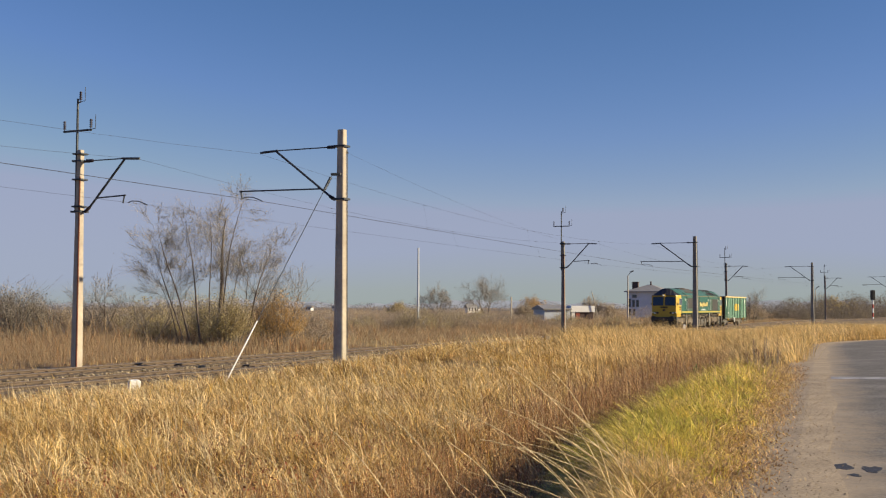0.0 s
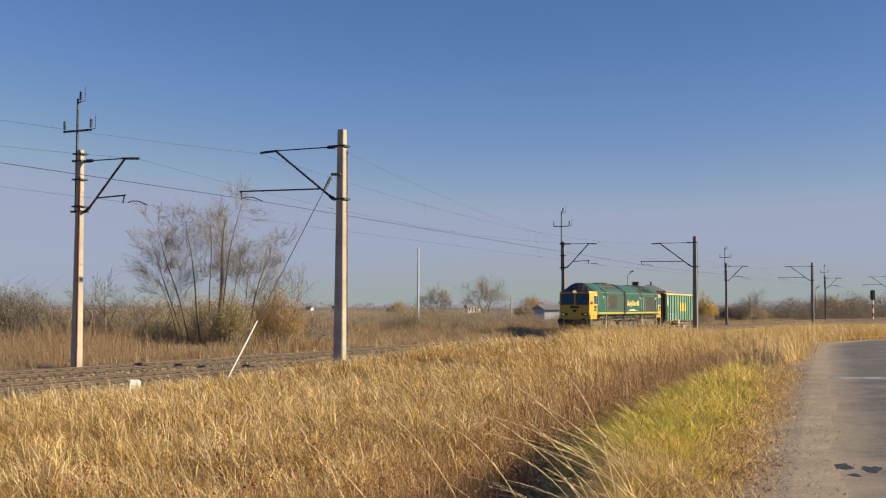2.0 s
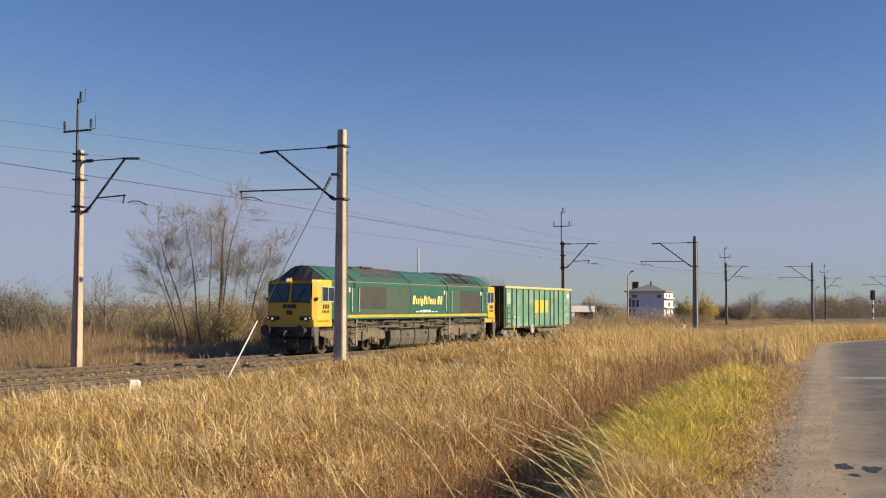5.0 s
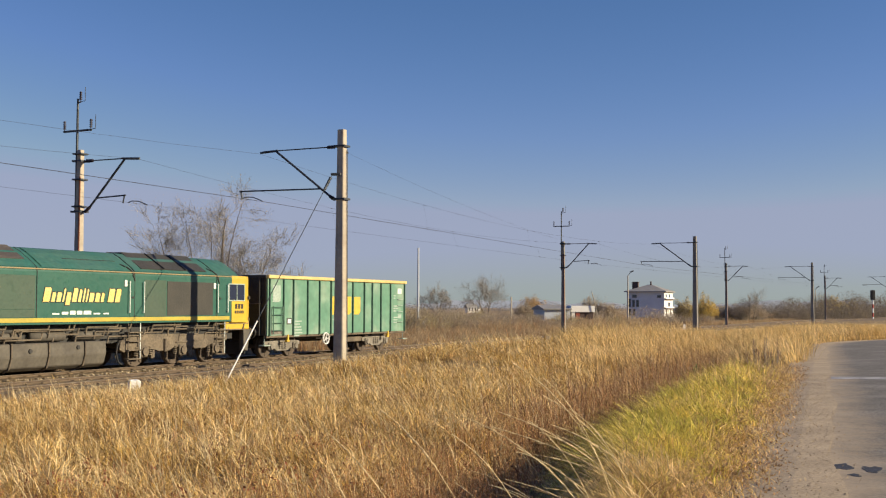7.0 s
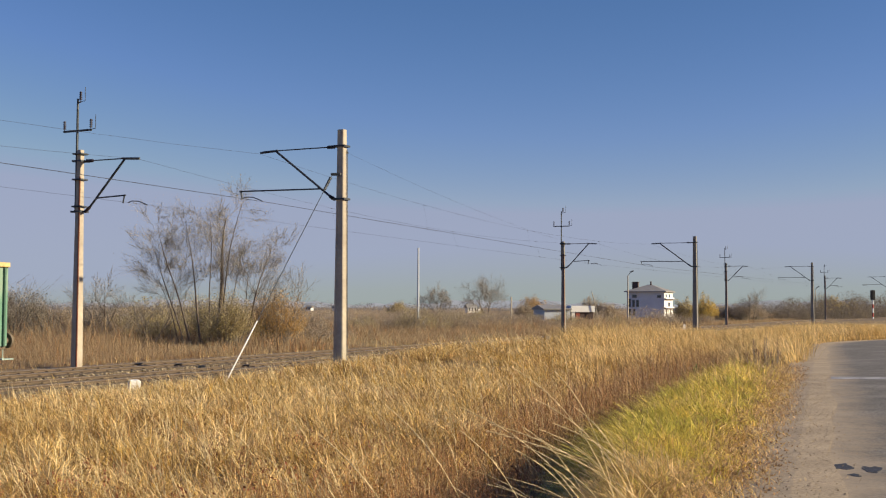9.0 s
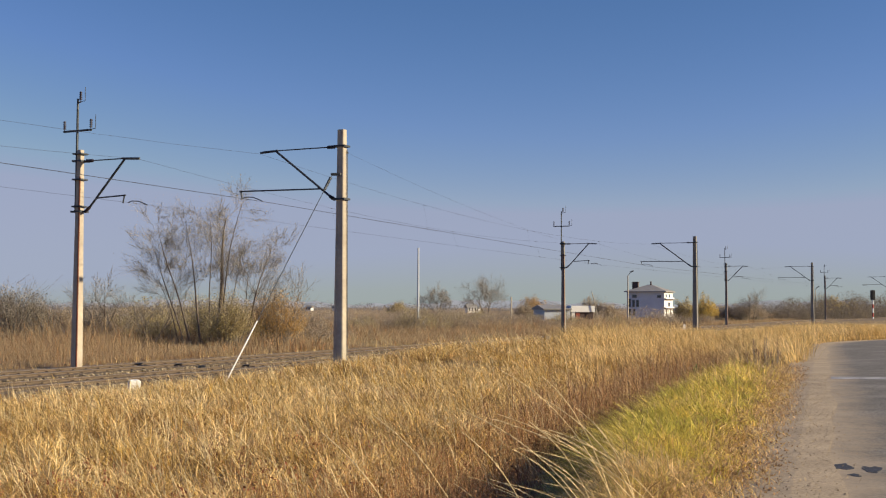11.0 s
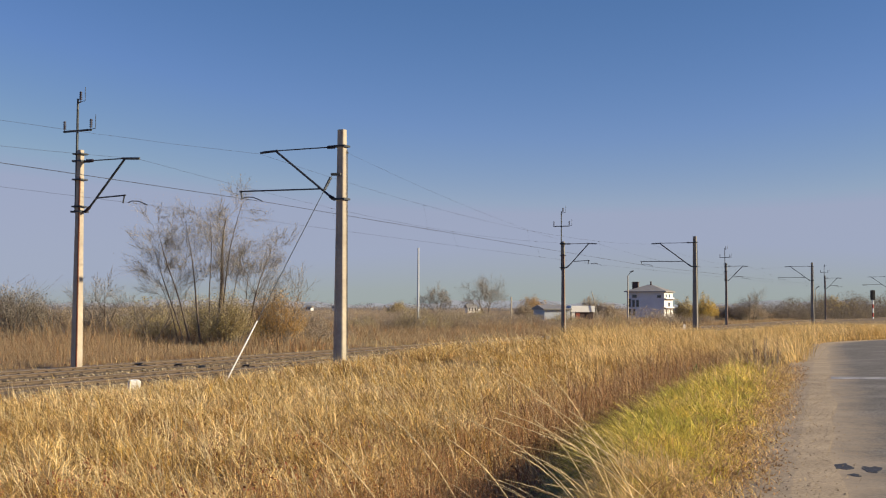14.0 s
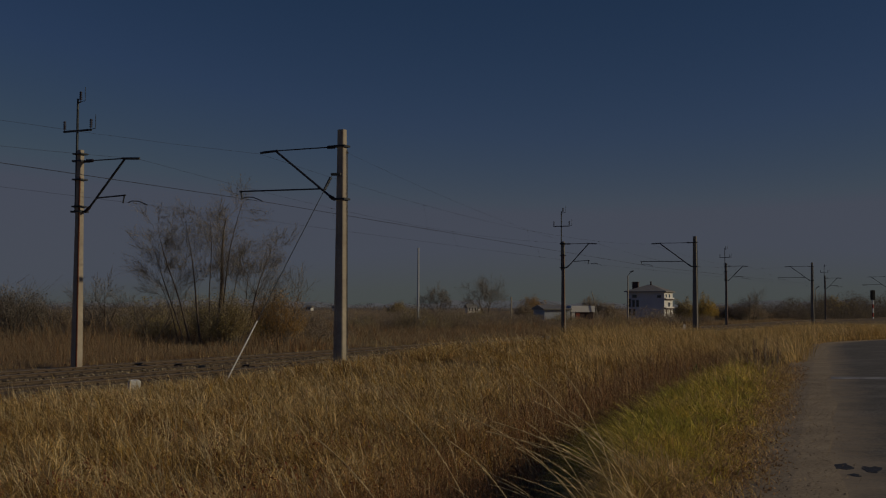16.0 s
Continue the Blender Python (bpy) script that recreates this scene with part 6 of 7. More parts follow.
def brush_beyond():
    for a0, a1, cnt, w in ((-8, 45, 84000, 0.013), (45, 120, 42000, 0.034), (120, 330, 24000, 0.08)):
        a = a0 + (a1 - a0) * GEN.random(cnt)
        n = 4.2 + 40 * GEN.random(cnt) ** 1.7
        q = patchy(a, n, 0.5) * 0.6 + patchy(a, n, 1.6, 3) * 0.4
        h = (0.45 + 0.85 * GEN.random(cnt)) * (0.35 + 1.25 * q * q) * (1 + (0.95 - 0.65 * smooth(a, 48, 62)) * smooth(n, 8, 18)) * (1 - 0.3 * smooth(a, 100, 160)) * (0.55 + 0.45 * smooth(n, 4, 8))
        p = np.outer(a, np.array(D_AL)) + np.outer(n + TRACK_D, np.array(M_AW))
        dark = GEN.random(cnt) < 0.14
        for sel, m in ((~dark, BRUSH), (dark, RUSSET)):
            blades("brush", p[sel, 0], p[sel, 1], h[sel], w * (0.5 + GEN.random(sel.sum())), m, "tall brown dead brush beyond the railway", 0.95, 0.06, "brush", 0.45)
        # withered leaves and seed heads on the stems
        some = GEN.random(cnt) < (0.5 if a1 < 50 else 0.25)
        P = np.stack([p[some, 0], p[some, 1], land(p[some, 0], p[some, 1]) + h[some] * (0.45 + 0.5 * GEN.random(some.sum()))], 1) + GEN.normal(0, 1, (some.sum(), 3)) * np.array([0.16, 0.16, 0.06])
        V, T = leaf_tris(P, np.full(len(P), 0.016 + 0.6 * w))
        tagged(tri_mesh("brush_leaves", V, T, BRUSH), "withered leaves and seed heads of the dead brush", "brush", kind="stuff")
    cnt = 9000
    a = -5 + 110 * GEN.random(cnt)
    n = -6.6 + 11 * GEN.random(cnt)
    keep = (np.abs(n) > 1.9) & (np.abs(n - NEAR_N) > 1.9) & (GEN.random(cnt) < patchy(a, n, 0.9))
    a, n = a[keep], n[keep]
    p = np.outer(a, np.array(D_AL)) + np.outer(n + TRACK_D, np.array(M_AW))
    blades("track_weeds", p[:, 0], p[:, 1], 0.15 + 0.25 * GEN.random(len(a)), 0.012 + 0.01 * GEN.random(len(a)), STRAW, "thin dry weeds beside the tracks", 0.5, 0.2, "weeds")


# ---- trees and shrubs ----
def tubes(segs, sides=5):
    """Tapered tubes for (p, q, r1, r2) segments."""
    P = np.array([s[0] for s in segs], dtype=float)
    Q = np.array([s[1] for s in segs], dtype=float)
    r1, r2 = np.array([s[2] for s in segs]), np.array([s[3] for s in segs])
    d = Q - P
    d /= np.linalg.norm(d, axis=1)[:, None] + 1e-9
    up = np.where(np.abs(d[:, 2:3]) > 0.9, np.array([[1.0, 0, 0]]), np.array([[0, 0, 1.0]]))
    u = np.cross(d, up)
    u /= np.linalg.norm(u, axis=1)[:, None]
    v = np.cross(d, u)
    rows = []
    for c, r in ((P, r1), (Q, r2)):
        for k in range(sides):
            a = 2 * math.pi * k / sides
            rows.append(c + (u * math.cos(a) + v * math.sin(a)) * r[:, None])
    V = np.stack(rows, 1)
    i = np.arange(len(segs))[:, None] * (2 * sides)
    T = []
    for k in range(sides):
        j = (k + 1) % sides
        T += [i + np.array([[k, j, sides + j]]), i + np.array([[k, sides + j, sides + k]])]
    return V.reshape(-1, 3), np.concatenate(T, 1).reshape(-1, 3)


def grow(rnd, p, d, length, r, level, depth, out, tips, spread, droop=0.0, bare=1):
    """One limb and, further up it, its side limbs."""
    steps = 4 if level < 2 else 3
    for k in range(steps):
        d = (d + Vector((rnd.gauss(0, 1), rnd.gauss(0, 1), rnd.gauss(0, 0.6))) * 0.13 + Vector((0, 0, 0.06 - droop * level))).normalized()
        q = p + d * (length / steps)
        r2 = r * 0.84
        out.append((p, q, r, r2, level))
        p, r = q, r2
        if level < depth and (k >= bare if level == 0 else k > 0 or level > 1):
            for _ in range(2 if level < 3 else 1):
                ax = d.cross(Vector((rnd.gauss(0, 1), rnd.gauss(0, 1), rnd.gauss(0, 1)))).normalized()
                nd = (Matrix.Rotation(radians(rnd.uniform(*spread)), 3, ax) @ d).normalized()
                grow(rnd, p, nd, length * rnd.uniform(0.48, 0.68), r * 0.55, level + 1, depth, out, tips, spread, droop, bare)
    tips.append(p)


def tree(x, y, h, seed, label, stems=1, depth=3, leaves=0, leaf_mat=None, leaf=0.05, spread=(22, 50), lean=0.25, width=0.10, name="tree", bare=1):
    rnd = random.Random(seed)
    z = float(land(x, y))
    t = thing(name, label, "tree", pose(x, y, z - 0.05))
    out, tips = [], []
    for k in range(stems):
        a = 2 * math.pi * k / stems + rnd.random()
        tilt = lean * (0.3 + rnd.random()) if stems > 1 else lean * 0.2
        d = Vector((math.cos(a) * tilt, math.sin(a) * tilt, 1)).normalized()
        grow(rnd, Vector((math.cos(a), math.sin(a), 0)) * 0.15 * (stems > 1), d, h * (0.52 if k == 0 and stems < 4 else rnd.uniform(0.38, 0.52)), width * (1 if k == 0 else 0.7), 0, depth, out, tips, spread, 0.0, bare)
    top = max(q.z for _, q, _, _, _ in out)
    f = h / top
    out = [(p * f, q * f, r, r2, l) for p, q, r, r2, l in out]
    tips = [p * f for p in tips]
    runs, group_of = [], []
    for s in out:
        if s[4] == 0 and (not group_of or (s[0] - group_of[-1]).length > 1e-4 * h):
            runs.append([])
        if s[4] == 0:
            group_of.append(s[1])
        if s[4] < 2:
            runs[-1].append(s[:4])
    thin = [s[:4] for s in out if s[4] >= 2]
    for run in runs:
        V, T = tubes(run, 6)
        tr = tri_mesh("trunk" if len(runs) == 1 else "stem", V, T, BARK)
        tr.parent, tr["label"] = t, "grey-brown trunk and limbs"
    V, T = tubes([(p, q, max(a, 0.012 * width / 0.1), max(b, 0.009 * width / 0.1)) for p, q, a, b in thin], 3)
    tw = tri_mesh("crown", V, T, TWIG)
    tw.parent, tw["label"] = t, "open crown of bare twigs"
    if leaves:
        base = np.array(tips)
        P = base[GEN.integers(0, len(base), leaves)] + GEN.normal(0, 1, (leaves, 3)) * 0.03 * h
        V, T = leaf_tris(P, np.full(leaves, leaf))
        lv = tri_mesh("foliage", V, T, leaf_mat)
        lv.parent, lv["label"] = t, "last withered leaves"
    return t


def shrub(x, y, w, h, seed, material, label, twigs=500, leaves=2500, leaf=0.06, name="shrub", twig=0.02, top=1.0):
    """Many thin stems fanning from the ground with leaves in uneven clumps."""
    g = np.random.default_rng(seed)
    t = thing(name, label, "shrub", pose(x, y, float(land(x, y)) - 0.05))
    segs = []
    ends = []
    for k in range(twigs):
        a = g.random() * 2 * math.pi
        rr = math.sqrt(g.random())
        b = Vector((math.cos(a) * rr * w * 0.22, math.sin(a) * rr * w * 0.22, 0))
        el = (1 - 0.55 * rr * rr) * h * (0.55 + 0.45 * g.random()) * top
        e = Vector((math.cos(a) * rr * w * 0.5, math.sin(a) * rr * w * 0.5, el))
        m = b.lerp(e, 0.55) + Vector((g.normal(0, 0.05 * w), g.normal(0, 0.05 * w), 0.08 * h))
        segs += [(b, m, twig, twig * 0.7), (m, e, twig * 0.7, twig * 0.3)]
        ends += [e, m.lerp(e, 0.5)]
        for _ in range(2):
            s = m.lerp(e, g.random())
            q = s + Vector((g.normal(0, 0.09 * w), g.normal(0, 0.09 * w), abs(g.normal(0, 0.12 * h))))
            segs.append((s, q, twig * 0.5, twig * 0.25))
            ends.append(q)
    V, T = tubes(segs, 3)
    st = tri_mesh("branchwork", V, T, TWIG)
    st.parent, st["label"] = t, "thin bare stems"
    if leaves:
        E = np.array(ends)
        clump = E[g.integers(0, len(E), max(8, leaves // 40))]
        P = clump[g.integers(0, len(clump), leaves)] + g.normal(0, 1, (leaves, 3)) * np.array([0.05 * w, 0.05 * w, 0.035 * h])
        P[:, 2] = np.maximum(P[:, 2] * (0.4 + 0.6 * g.random(leaves) ** 0.45), 0.05)
        V, T = leaf_tris(P, np.full(leaves, leaf))
        lv = tri_mesh("foliage", V, T, material)
        lv.parent, lv["label"] = t, "autumn leaves in loose clumps"
    return t


def locust(x, y):
    """A tall multi-stemmed tree: slim stems fanning up from one foot, fine twigs only in their upper halves."""
    rnd = random.Random(77)
    t = thing("tree", "tall bare multi-stemmed tree with fine pale twigs", "tree", pose(x, y, float(land(x, y)) - 0.05))
    thick, thin, tips = [], [], []
    for b, tip, h, r in ((0.0, 0.35, 7.4, 0.16), (0.1, 1.5, 8.1, 0.05), (-0.35, -0.5, 7.6, 0.04), (-0.9, -2.0, 7.3, 0.06), (-1.4, -3.1, 6.7, 0.055), (-1.9, -4.2, 5.9, 0.05), (-2.2, -3.4, 4.4, 0.035), (0.45, 1.2, 5.6, 0.04), (1.6, 3.0, 5.7, 0.055), (1.4, 1.9, 4.6, 0.035)):
        depth_lean, bend = rnd.uniform(-1.3, 1.3), rnd.uniform(0.9, 1.35)
        at = lambda u: Vector((b + (tip - b) * u ** bend + 0.13 * math.sin(6 * u + b * 9) * u, depth_lean * u + 0.12 * math.sin(5 * u + b * 5), h * u))
        n = 10
        for k in range(n):
            u, v = k / n, (k + 1) / n
            thick.append((at(u), at(v), 1.2 * r * (1 - 0.82 * u), 1.2 * r * (1 - 0.82 * v)))
            if u < 0.36:
                continue
            for _ in range(1 if u < 0.5 else 3):
                side = Vector((rnd.gauss(0, 1) + 0.25 * tip / 3, rnd.gauss(0, 1), abs(rnd.gauss(0.75, 0.5)))).normalized()
                out = []
                grow(rnd, at(rnd.uniform(u, v)), side, (2.3 - 1.2 * u) * rnd.uniform(0.6, 1.15), r * 0.32, 1, 3, out, tips, (16, 42), 0.0, 0)
                thin += out
    for k in range(0, len(thick), 10):
        V, T = tubes(thick[k:k + 10], 7)
        stem = tri_mesh("stem", V, T, BARK)
        stem.parent, stem["label"] = t, "slim grey-brown stem"
    V, T = tubes([(p, q, max(a * 0.5, 0.006), max(c * 0.45, 0.004)) for p, q, a, c, _ in thin], 3)
    crown = tri_mesh("crown", V, T, TWIG)
    crown.parent, crown["label"] = t, "open crown of fine bare twigs"
    base = np.array([p for p in tips if p.z > 4.2])
    P = base[GEN.integers(0, len(base), 8500)] + GEN.normal(0, 1, (8500, 3)) * 0.26
    V, T = leaf_tris(P, np.full(len(P), 0.03))
    pods = tri_mesh("foliage", V, T, OLIVE)
    pods.parent, pods["label"] = t, "last withered olive leaves and pods"
    return t


field_grass()
weeds()
verge()
shoulder_stones()
brush_beyond()

# beside the line on the far side
locust(-12.96, 65)
tree(-19.0, 63, 4.6, 5, "small bare tree in the brush", stems=2, depth=3, lean=0.3, width=0.06)
tree(-16.6, 64, 4.2, 8, "thin bare sapling in the brush", stems=3, depth=3, lean=0.4, width=0.045)
tree(-9.3, 66, 5.2, 13, "slender bare tree beside an orange bush", stems=3, depth=3, lean=0.4, width=0.05)
tree(-21.5, 70, 3.6, 15, "low bare tree in the brush", stems=3, depth=3, lean=0.5, width=0.05)
shrub(-9.35, 64, 3.0, 3.9, 2, ORANGE, "orange-brown autumn bush beside the railway", 180, 12500, 0.036)
shrub(-11.7, 62.3, 2.8, 3.4, 3, OLIVE, "yellow-olive autumn bush beside the railway", 150, 11500, 0.04)
for k, (x, y, w, h, m) in enumerate(((-27, 72, 5.5, 4.1, DARK_WOOD), (-30.5, 76, 5, 4.0, DARK_WOOD), (-24, 75, 4, 2.8, BROWN_LEAF), (-34, 78, 6, 3.6, BROWN_LEAF), (-16.8, 79, 5.5, 3.9, OLIVE), (-18.6, 72, 5.5, 3.1, OLIVE), (-13.4, 67.5, 4.0, 3.0, OLIVE), (-21, 68, 3.5, 2.1, BROWN_LEAF), (-17.5, 69, 3.5, 2.2, OLIVE), (-38, 80, 6, 3.4, BROWN_LEAF))):
    shrub(x, y, w, h, 40 + k, m, "faded olive shrub in the brush" if m is OLIVE else "dense dark leafless shrub in the brush" if m is DARK_WOOD else "dense brown leafless shrub in the brush", 280 if m is DARK_WOOD else 150, 5200 if m is OLIVE else 4400, 0.052)
for k, (x, y, w, h, m) in enumerate(((-2.4, 95, 3.6, 2.8, OLIVE), (-0.6, 100, 3.4, 2.2, OLIVE), (-4.0, 100, 3.2, 1.9, BROWN_LEAF), (1.6, 104, 4.5, 2.0, BROWN_LEAF), (5.0, 112, 6, 2.1, BROWN_LEAF), (-7, 110, 5, 1.7, BROWN_LEAF), (9, 125, 6, 2.0, BROWN_LEAF))):
    shrub(x, y, w, h, 60 + k, m, "low scrubby bush beyond the railway", 130, 2800, 0.044, twig=0.015)

rb = random.Random(29)
for k in range(22):
    a, n = rb.uniform(38, 170), rb.uniform(9, 46)
    q = line_at(a, n)
    m = rb.choice((BROWN_LEAF, BROWN_LEAF, OLIVE)) if q.x > -12 else BROWN_LEAF
    shrub(q.x, q.y, rb.uniform(2.5, 5.0), rb.uniform(1.4, 2.5), 200 + k, m, "low brown scrub bush in the dead brush" if m is BROWN_LEAF else "low olive scrub bush in the dead brush", 100, 2500, 0.042, twig=0.014)
LEAF_GREEN = mat("fresh_green_leaves", (0.16, 0.26, 0.07), (0.11, 0.19, 0.055), 0.7, s1=2, s2=8, spread=0.4, leafy=True)
shrub(7.9, 33, 1.1, 0.75, 301, LEAF_GREEN, "small green weed clump on the ditch bank", 60, 700, 0.035, twig=0.006)
for k, (x, y, h) in enumerate(((8.7, 31.5, 1.0), (9.2, 32.2, 1.05), (8.3, 30.6, 0.8), (7.3, 34, 1.0), (6.9, 35, 0.95), (6.6, 36, 1.0), (9.7, 33, 0.85))):
    shrub(x, y, 0.35, h, 310 + k, DEAD, "dark dead dock plant on the verge", 14, 260, 0.022, name="dock_plant", twig=0.007)

# farther trees
tree(-1.2, 255, 8.2, 31, "distant bare round-crowned tree", stems=6, depth=3, lean=0.6, width=0.11, leaves=8000, leaf_mat=TWIG, leaf=0.05, spread=(25, 55))
tree(9.2, 240, 9.6, 33, "distant tall bare tree", stems=5, depth=3, lean=0.5, width=0.12, leaves=9000, leaf_mat=TWIG, leaf=0.05, spread=(25, 55))
for k, (x, y, w, h, m, lab) in enumerate((
        (20.9, 262, 6.0, 5.6, ORANGE, "distant orange autumn tree near a low building"), (30.6, 232, 5.2, 5.4, BROWN_LEAF, "distant brown leafless tree"), (35.0, 240, 4.5, 3.8, BROWN_LEAF, "distant brown leafless bush by the fields"),
        (37.9, 176, 3.6, 4.2, OLIVE, "olive-green bush by the white house"), (39.4, 170, 3.6, 4.6, GOLD, "yellowing willow bush by the white house"),
        (46.5, 190, 4.5, 3.4, BROWN_LEAF, "brown bush in the fields"), (49.5, 188, 5, 3.9, BROWN_LEAF, "brown twiggy bush in the fields"), (53, 192, 5, 3.2, BROWN_LEAF, "brown bush in the fields"),
        (17.2, 235, 5, 3.4, BROWN_LEAF, "dark distant bush by a low building"), (24, 240, 5, 3.0, BROWN_LEAF, "dark distant bush by a low building"),
        (-12, 300, 6, 4.2, OLIVE, "distant round olive tree beyond the scrub"), (89.5, 262, 7, 6.4, GOLD, "distant golden poplar clump"), (95, 268, 7, 5.4, GOLD, "distant golden autumn tree beside a wood"))):
    shrub(x, y, w, h, 80 + k, m, lab, 90 if m in (ORANGE, GOLD, OLIVE) else 150, 6400, 0.085 if m in (ORANGE, GOLD, OLIVE) else 0.066, "far_tree", twig=0.03)
tree(50.5, 186, 6.4, 36, "distant bare twiggy tree", stems=3, depth=3, lean=0.3, width=0.09)


def copse(name, places, label, material, leaf):
    """A far wood or hedge of many overlapping crowns, one piece."""
    Vs, Ts, off = [], [], 0
    for x, y, w, h, cnt in places:
        a = GEN.random(cnt) * 2 * np.pi
        r = np.sqrt(GEN.random(cnt))
        zz = GEN.random(cnt) ** 0.8
        P = np.stack([x + np.cos(a) * r * w * 0.5, y + np.sin(a) * r * w * 0.5, -0.7 + h * zz * np.sqrt(np.clip(1.02 - r * r, 0, 1))], 1)
        V, T = leaf_tris(P, np.full(cnt, leaf))
        Vs.append(V)
        Ts.append(T + off)
        off += len(V)
    return tagged(tri_mesh(name, np.concatenate(Vs), np.concatenate(Ts), material), label, "wood", kind="stuff")


rw = random.Random(3)
dark = [(62 + 46 * u + rw.uniform(-2, 2), 215 + 40 * u + rw.uniform(-8, 8), rw.uniform(6, 10), rw.uniform(3.8, 5.6) * (0.8 + 0.6 * u), 3000) for u in [k / 22 for k in range(23)]]
copse("dark_wood", dark, "dark leafless wood beyond the railway bend", DARK_WOOD, 0.09)
scrub = [(rw.uniform(-90, 60), rw.uniform(190, 330), rw.uniform(5, 11), rw.uniform(1.4, 2.8), 700) for k in range(80)]
copse("field_scrub", scrub, "low brown scrub scattered over distant fields", BROWN_LEAF, 0.10)
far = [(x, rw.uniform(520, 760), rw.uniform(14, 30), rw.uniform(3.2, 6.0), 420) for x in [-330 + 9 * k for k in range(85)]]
copse("far_wood", far, "far line of bare trees, haze put into their grey", GREY_WOOD, 0.34)

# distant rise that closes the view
HAZE = bpy.data.materials.new("hills_with_haze_glow")
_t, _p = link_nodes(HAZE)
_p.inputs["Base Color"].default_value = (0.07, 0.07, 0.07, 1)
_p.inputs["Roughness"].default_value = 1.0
# Haze over the rise is imitated by a weak grey-blue glow.
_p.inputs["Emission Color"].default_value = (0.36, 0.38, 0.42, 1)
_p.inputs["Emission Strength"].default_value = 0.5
bm = B()
lo, hi = [], []
for k in range(241):
    a = radians(-60 + 0.5 * k)
    r = 1900.0
    lo.append(bm.verts.new((r * math.sin(a), r * math.cos(a), -6)))
    hi.append(bm.verts.new((r * math.sin(a), r * math.cos(a) + 40, 9 + 4 * math.sin(k * 0.21) + 2.0 * math.sin(k * 0.83 + 1) + 1.6 * math.sin(k * 2.3) + rw.uniform(-0.8, 0.8))))
for k in range(240):
    bm.faces.new((lo[k], lo[k + 1], hi[k + 1], hi[k]))
tagged(finish(bm, "backdrop", HAZE), "far wooded rise on the horizon, haze put in as a glow", "hills", kind="structure")


# ---- tall grass stalks that sway in the foreground ----
STALKS = []


def stalk(base, tip, seed):
    """A long pale grass stem arching to its plume."""
    rnd = random.Random(seed)
    b, e = Vector(base), Vector(tip)
    rel = e - b
    mid = Vector((rel.x * 0.28, rel.y * 0.3, rel.z * 0.72))
    pt = lambda u: mid * (2 * u * (1 - u)) + rel * (u * u)
    t = thing("grass_stalk", "long pale dry grass stalk bending in the wind", "grass stalk", Matrix.Translation(b), "tall stalks in the foreground")
    V, T = tubes([(pt(k / 9), pt((k + 1) / 9), 0.0042 * (1 - 0.06 * k), 0.0042 * (1 - 0.06 * (k + 1))) for k in range(9)], 4)
    s = tri_mesh("stem", V, T, STALK)
    s.parent = t
    segs = []
    for k in range(46):
        u = 0.66 + 0.34 * k / 45
        p = pt(u)
        d = (pt(min(1, u + 0.02)) - pt(u - 0.02)).normalized()
        q = p + (d * rnd.uniform(0.02, 0.05) + Vector((rnd.gauss(0, 1), rnd.gauss(0, 1), rnd.gauss(0, 1))) * 0.009 * (1.3 - u))
        segs.append((p, q, 0.0034, 0.001))
    V, T = tubes(segs, 3)
    s = tri_mesh("plume", V, T, STALK)
    s.parent, s["label"] = t, "pale feathery plume"
    STALKS.append((t, seed * 1.37, rnd.uniform(2.0, 4.5), Matrix.Translation(b)))


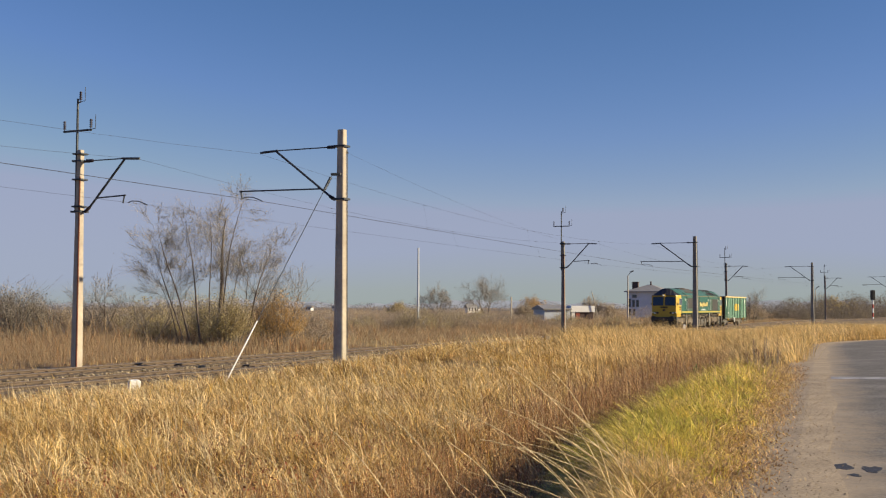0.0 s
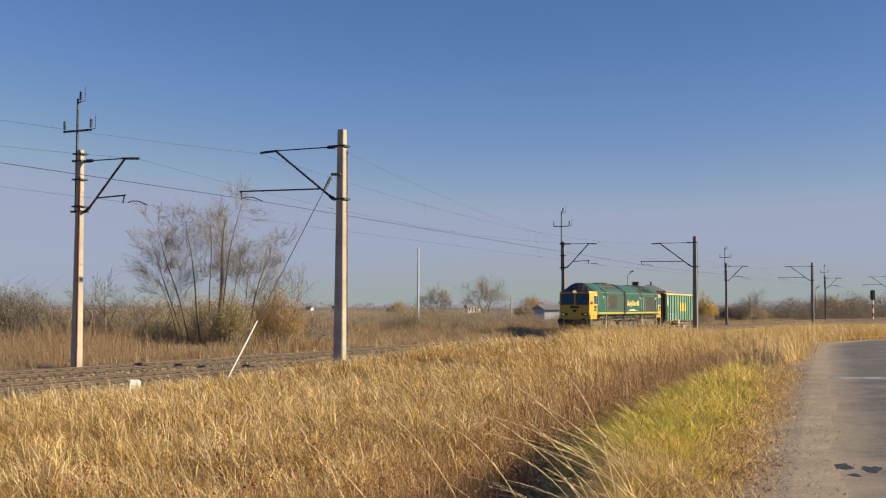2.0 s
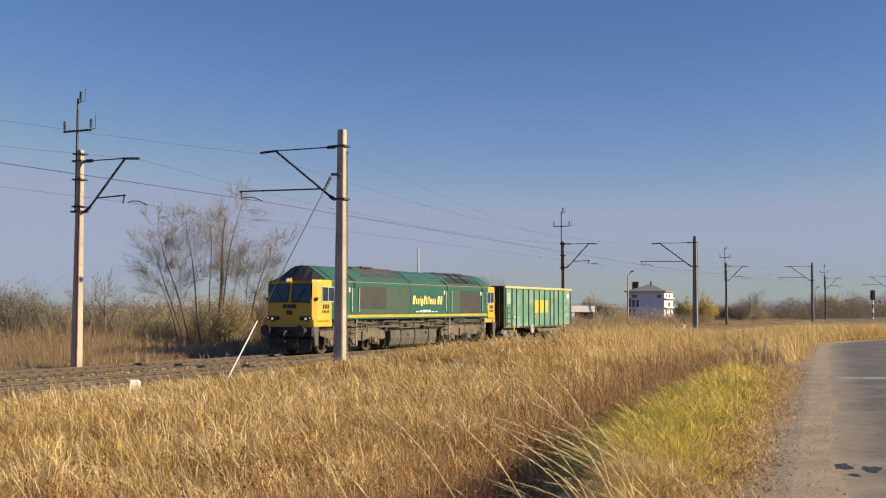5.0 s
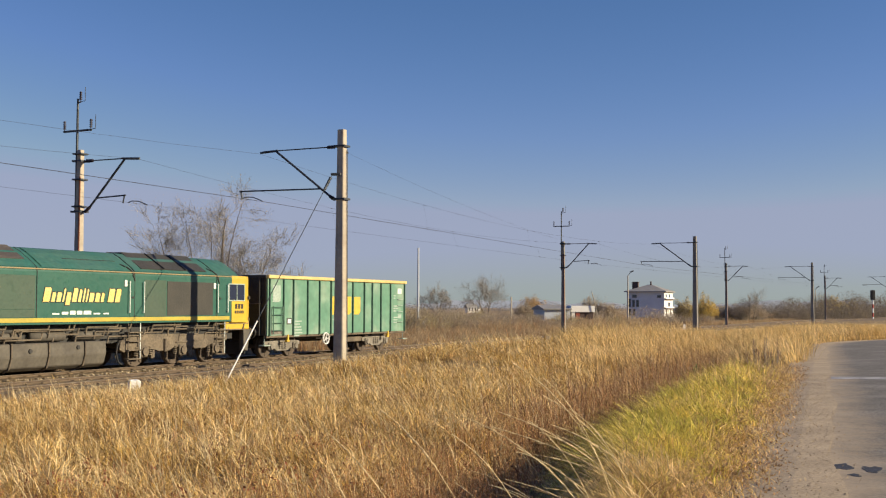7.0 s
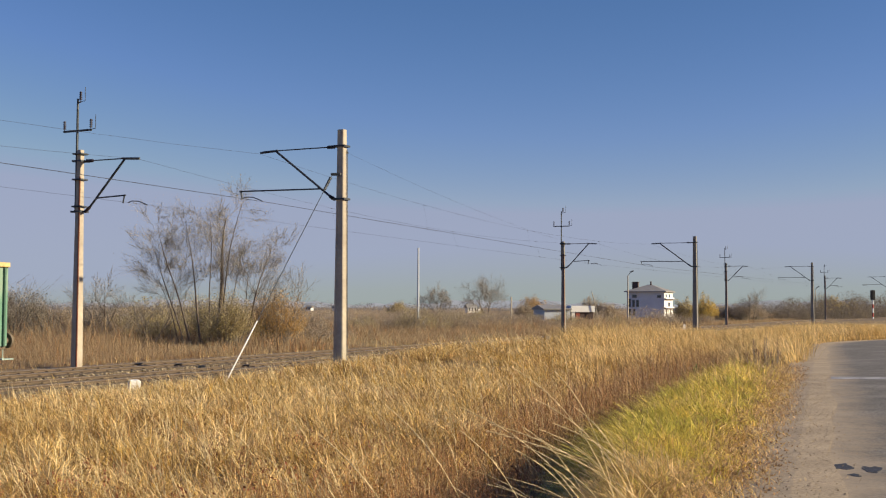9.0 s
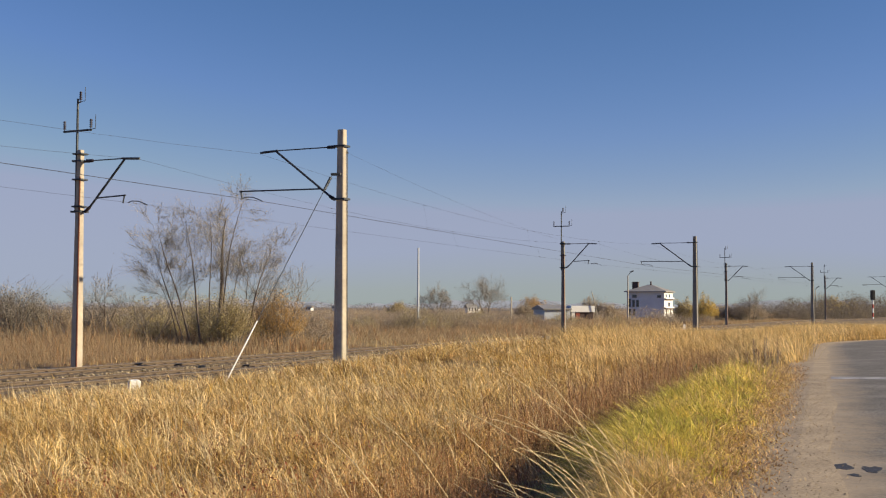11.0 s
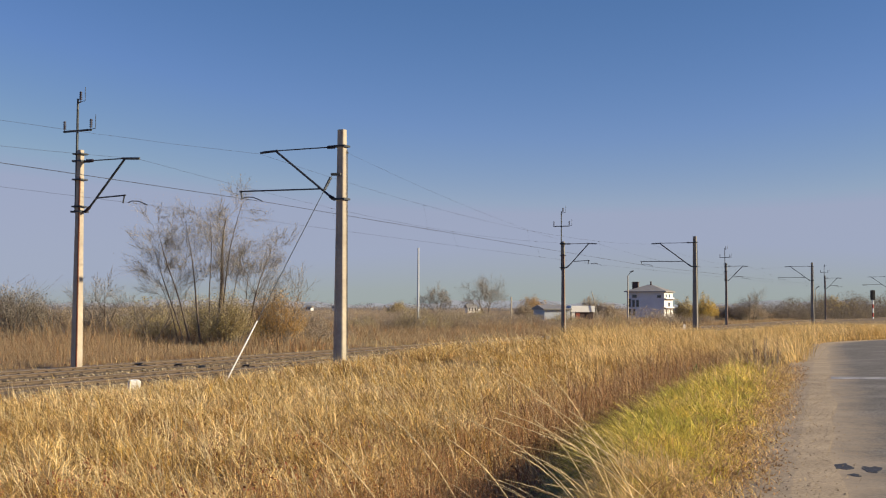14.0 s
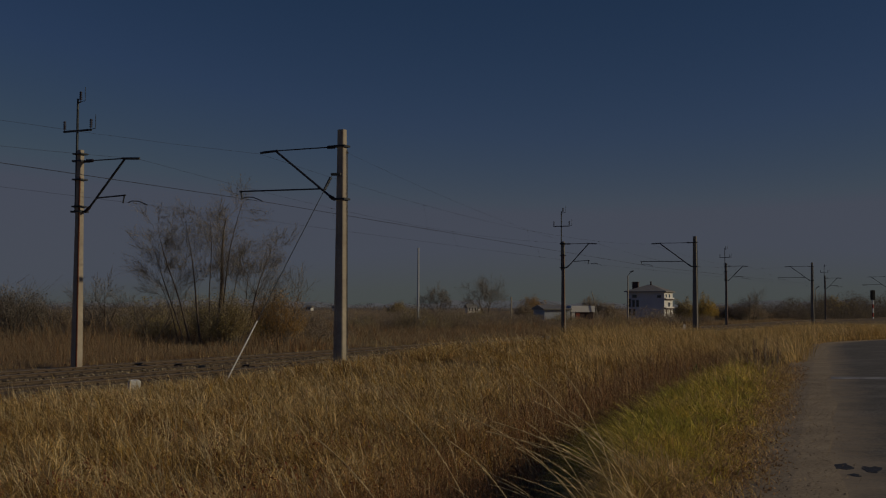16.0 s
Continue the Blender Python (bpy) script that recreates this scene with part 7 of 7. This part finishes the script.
rs = random.Random(17)
for k, (b, e) in enumerate((((0.10, 7.0), (-0.76, 7.0, 0.84)), ((0.45, 7.5), (-0.38, 7.5, 0.97)), ((1.2, 8.0), (0.12, 8.0, 0.92)), ((1.75, 8.0), (0.34, 8.0, 0.80)), ((1.62, 8.2), (0.42, 8.2, 0.86)), ((1.45, 9.0), (0.50, 9.0, 1.15)),
                            ((1.5, 9.6), (0.95, 9.6, 1.08)), ((0.75, 7.6), (0.10, 7.6, 0.78)), ((-0.25, 6.9), (-0.62, 6.9, 0.55)), ((1.6, 8.8), (0.75, 8.8, 0.93)), ((1.8, 8.6), (0.85, 8.6, 0.75)), ((1.35, 8.3), (0.60, 8.3, 0.62)))):
    stalk((b[0], b[1], float(land(*b)) - 0.03), e, k + 1)
for k in range(30):
    x, y = rs.uniform(0.3, 2.2), rs.uniform(7.2, 12.0)
    if from_road(np.array(x), np.array(y)) < 1.3:
        continue
    z = float(land(x, y)) - 0.03
    L = rs.uniform(0.7, 1.25)
    an = radians(rs.uniform(25, 62))
    stalk((x, y, z), (x - L * math.cos(an), y + rs.uniform(-0.3, 0.2), z + L * math.sin(an)), 20 + k)


def train_place(t):
    """How far along the line the front buffers stand at t seconds."""
    if t < 7:
        return 105.05 - 13.08 * t + 0.0555 * t * t
    u = t - 7
    return 16.21 - 12.36 * u - 0.15 * u * u if u < 2 else -9.11 - 12.9 * (u - 2)


def motions():
    """The train runs past from right to left; its wheels roll; the tall stalks sway."""
    times = [0.5 * k for k in range(33)]
    walk(LOCO, [(t, LINE @ Matrix.Translation((train_place(t), 0, 0))) for t in times])
    walk(GONDOLA, [(t, LINE @ Matrix.Translation((train_place(t) + 21.02, 0, 0))) for t in times])
    fine = [k / 30 for k in range(481)]
    for wheels, r in ((LOCO_WHEELS, 0.53), (WAGON_WHEELS, 0.46)):
        for w in wheels:
            x, y, z = w.location
            walk(w, [(t, pose(x, y, z, 0, math.degrees((train_place(t) - train_place(0)) / r), 0)) for t in fine])
    for st, phase, swing, rest in STALKS:
        rows = []
        for k in range(33):
            t = 0.5 * k
            g = math.sin(1.9 * t + phase) * 0.6 + math.sin(3.3 * t + 2 * phase) * 0.4
            rows.append((t, rest @ pose(0, 0, 0, 1.2 * swing * math.sin(2.3 * t + phase * 3), swing * g, 0)))
        walk(st, rows)


motions()
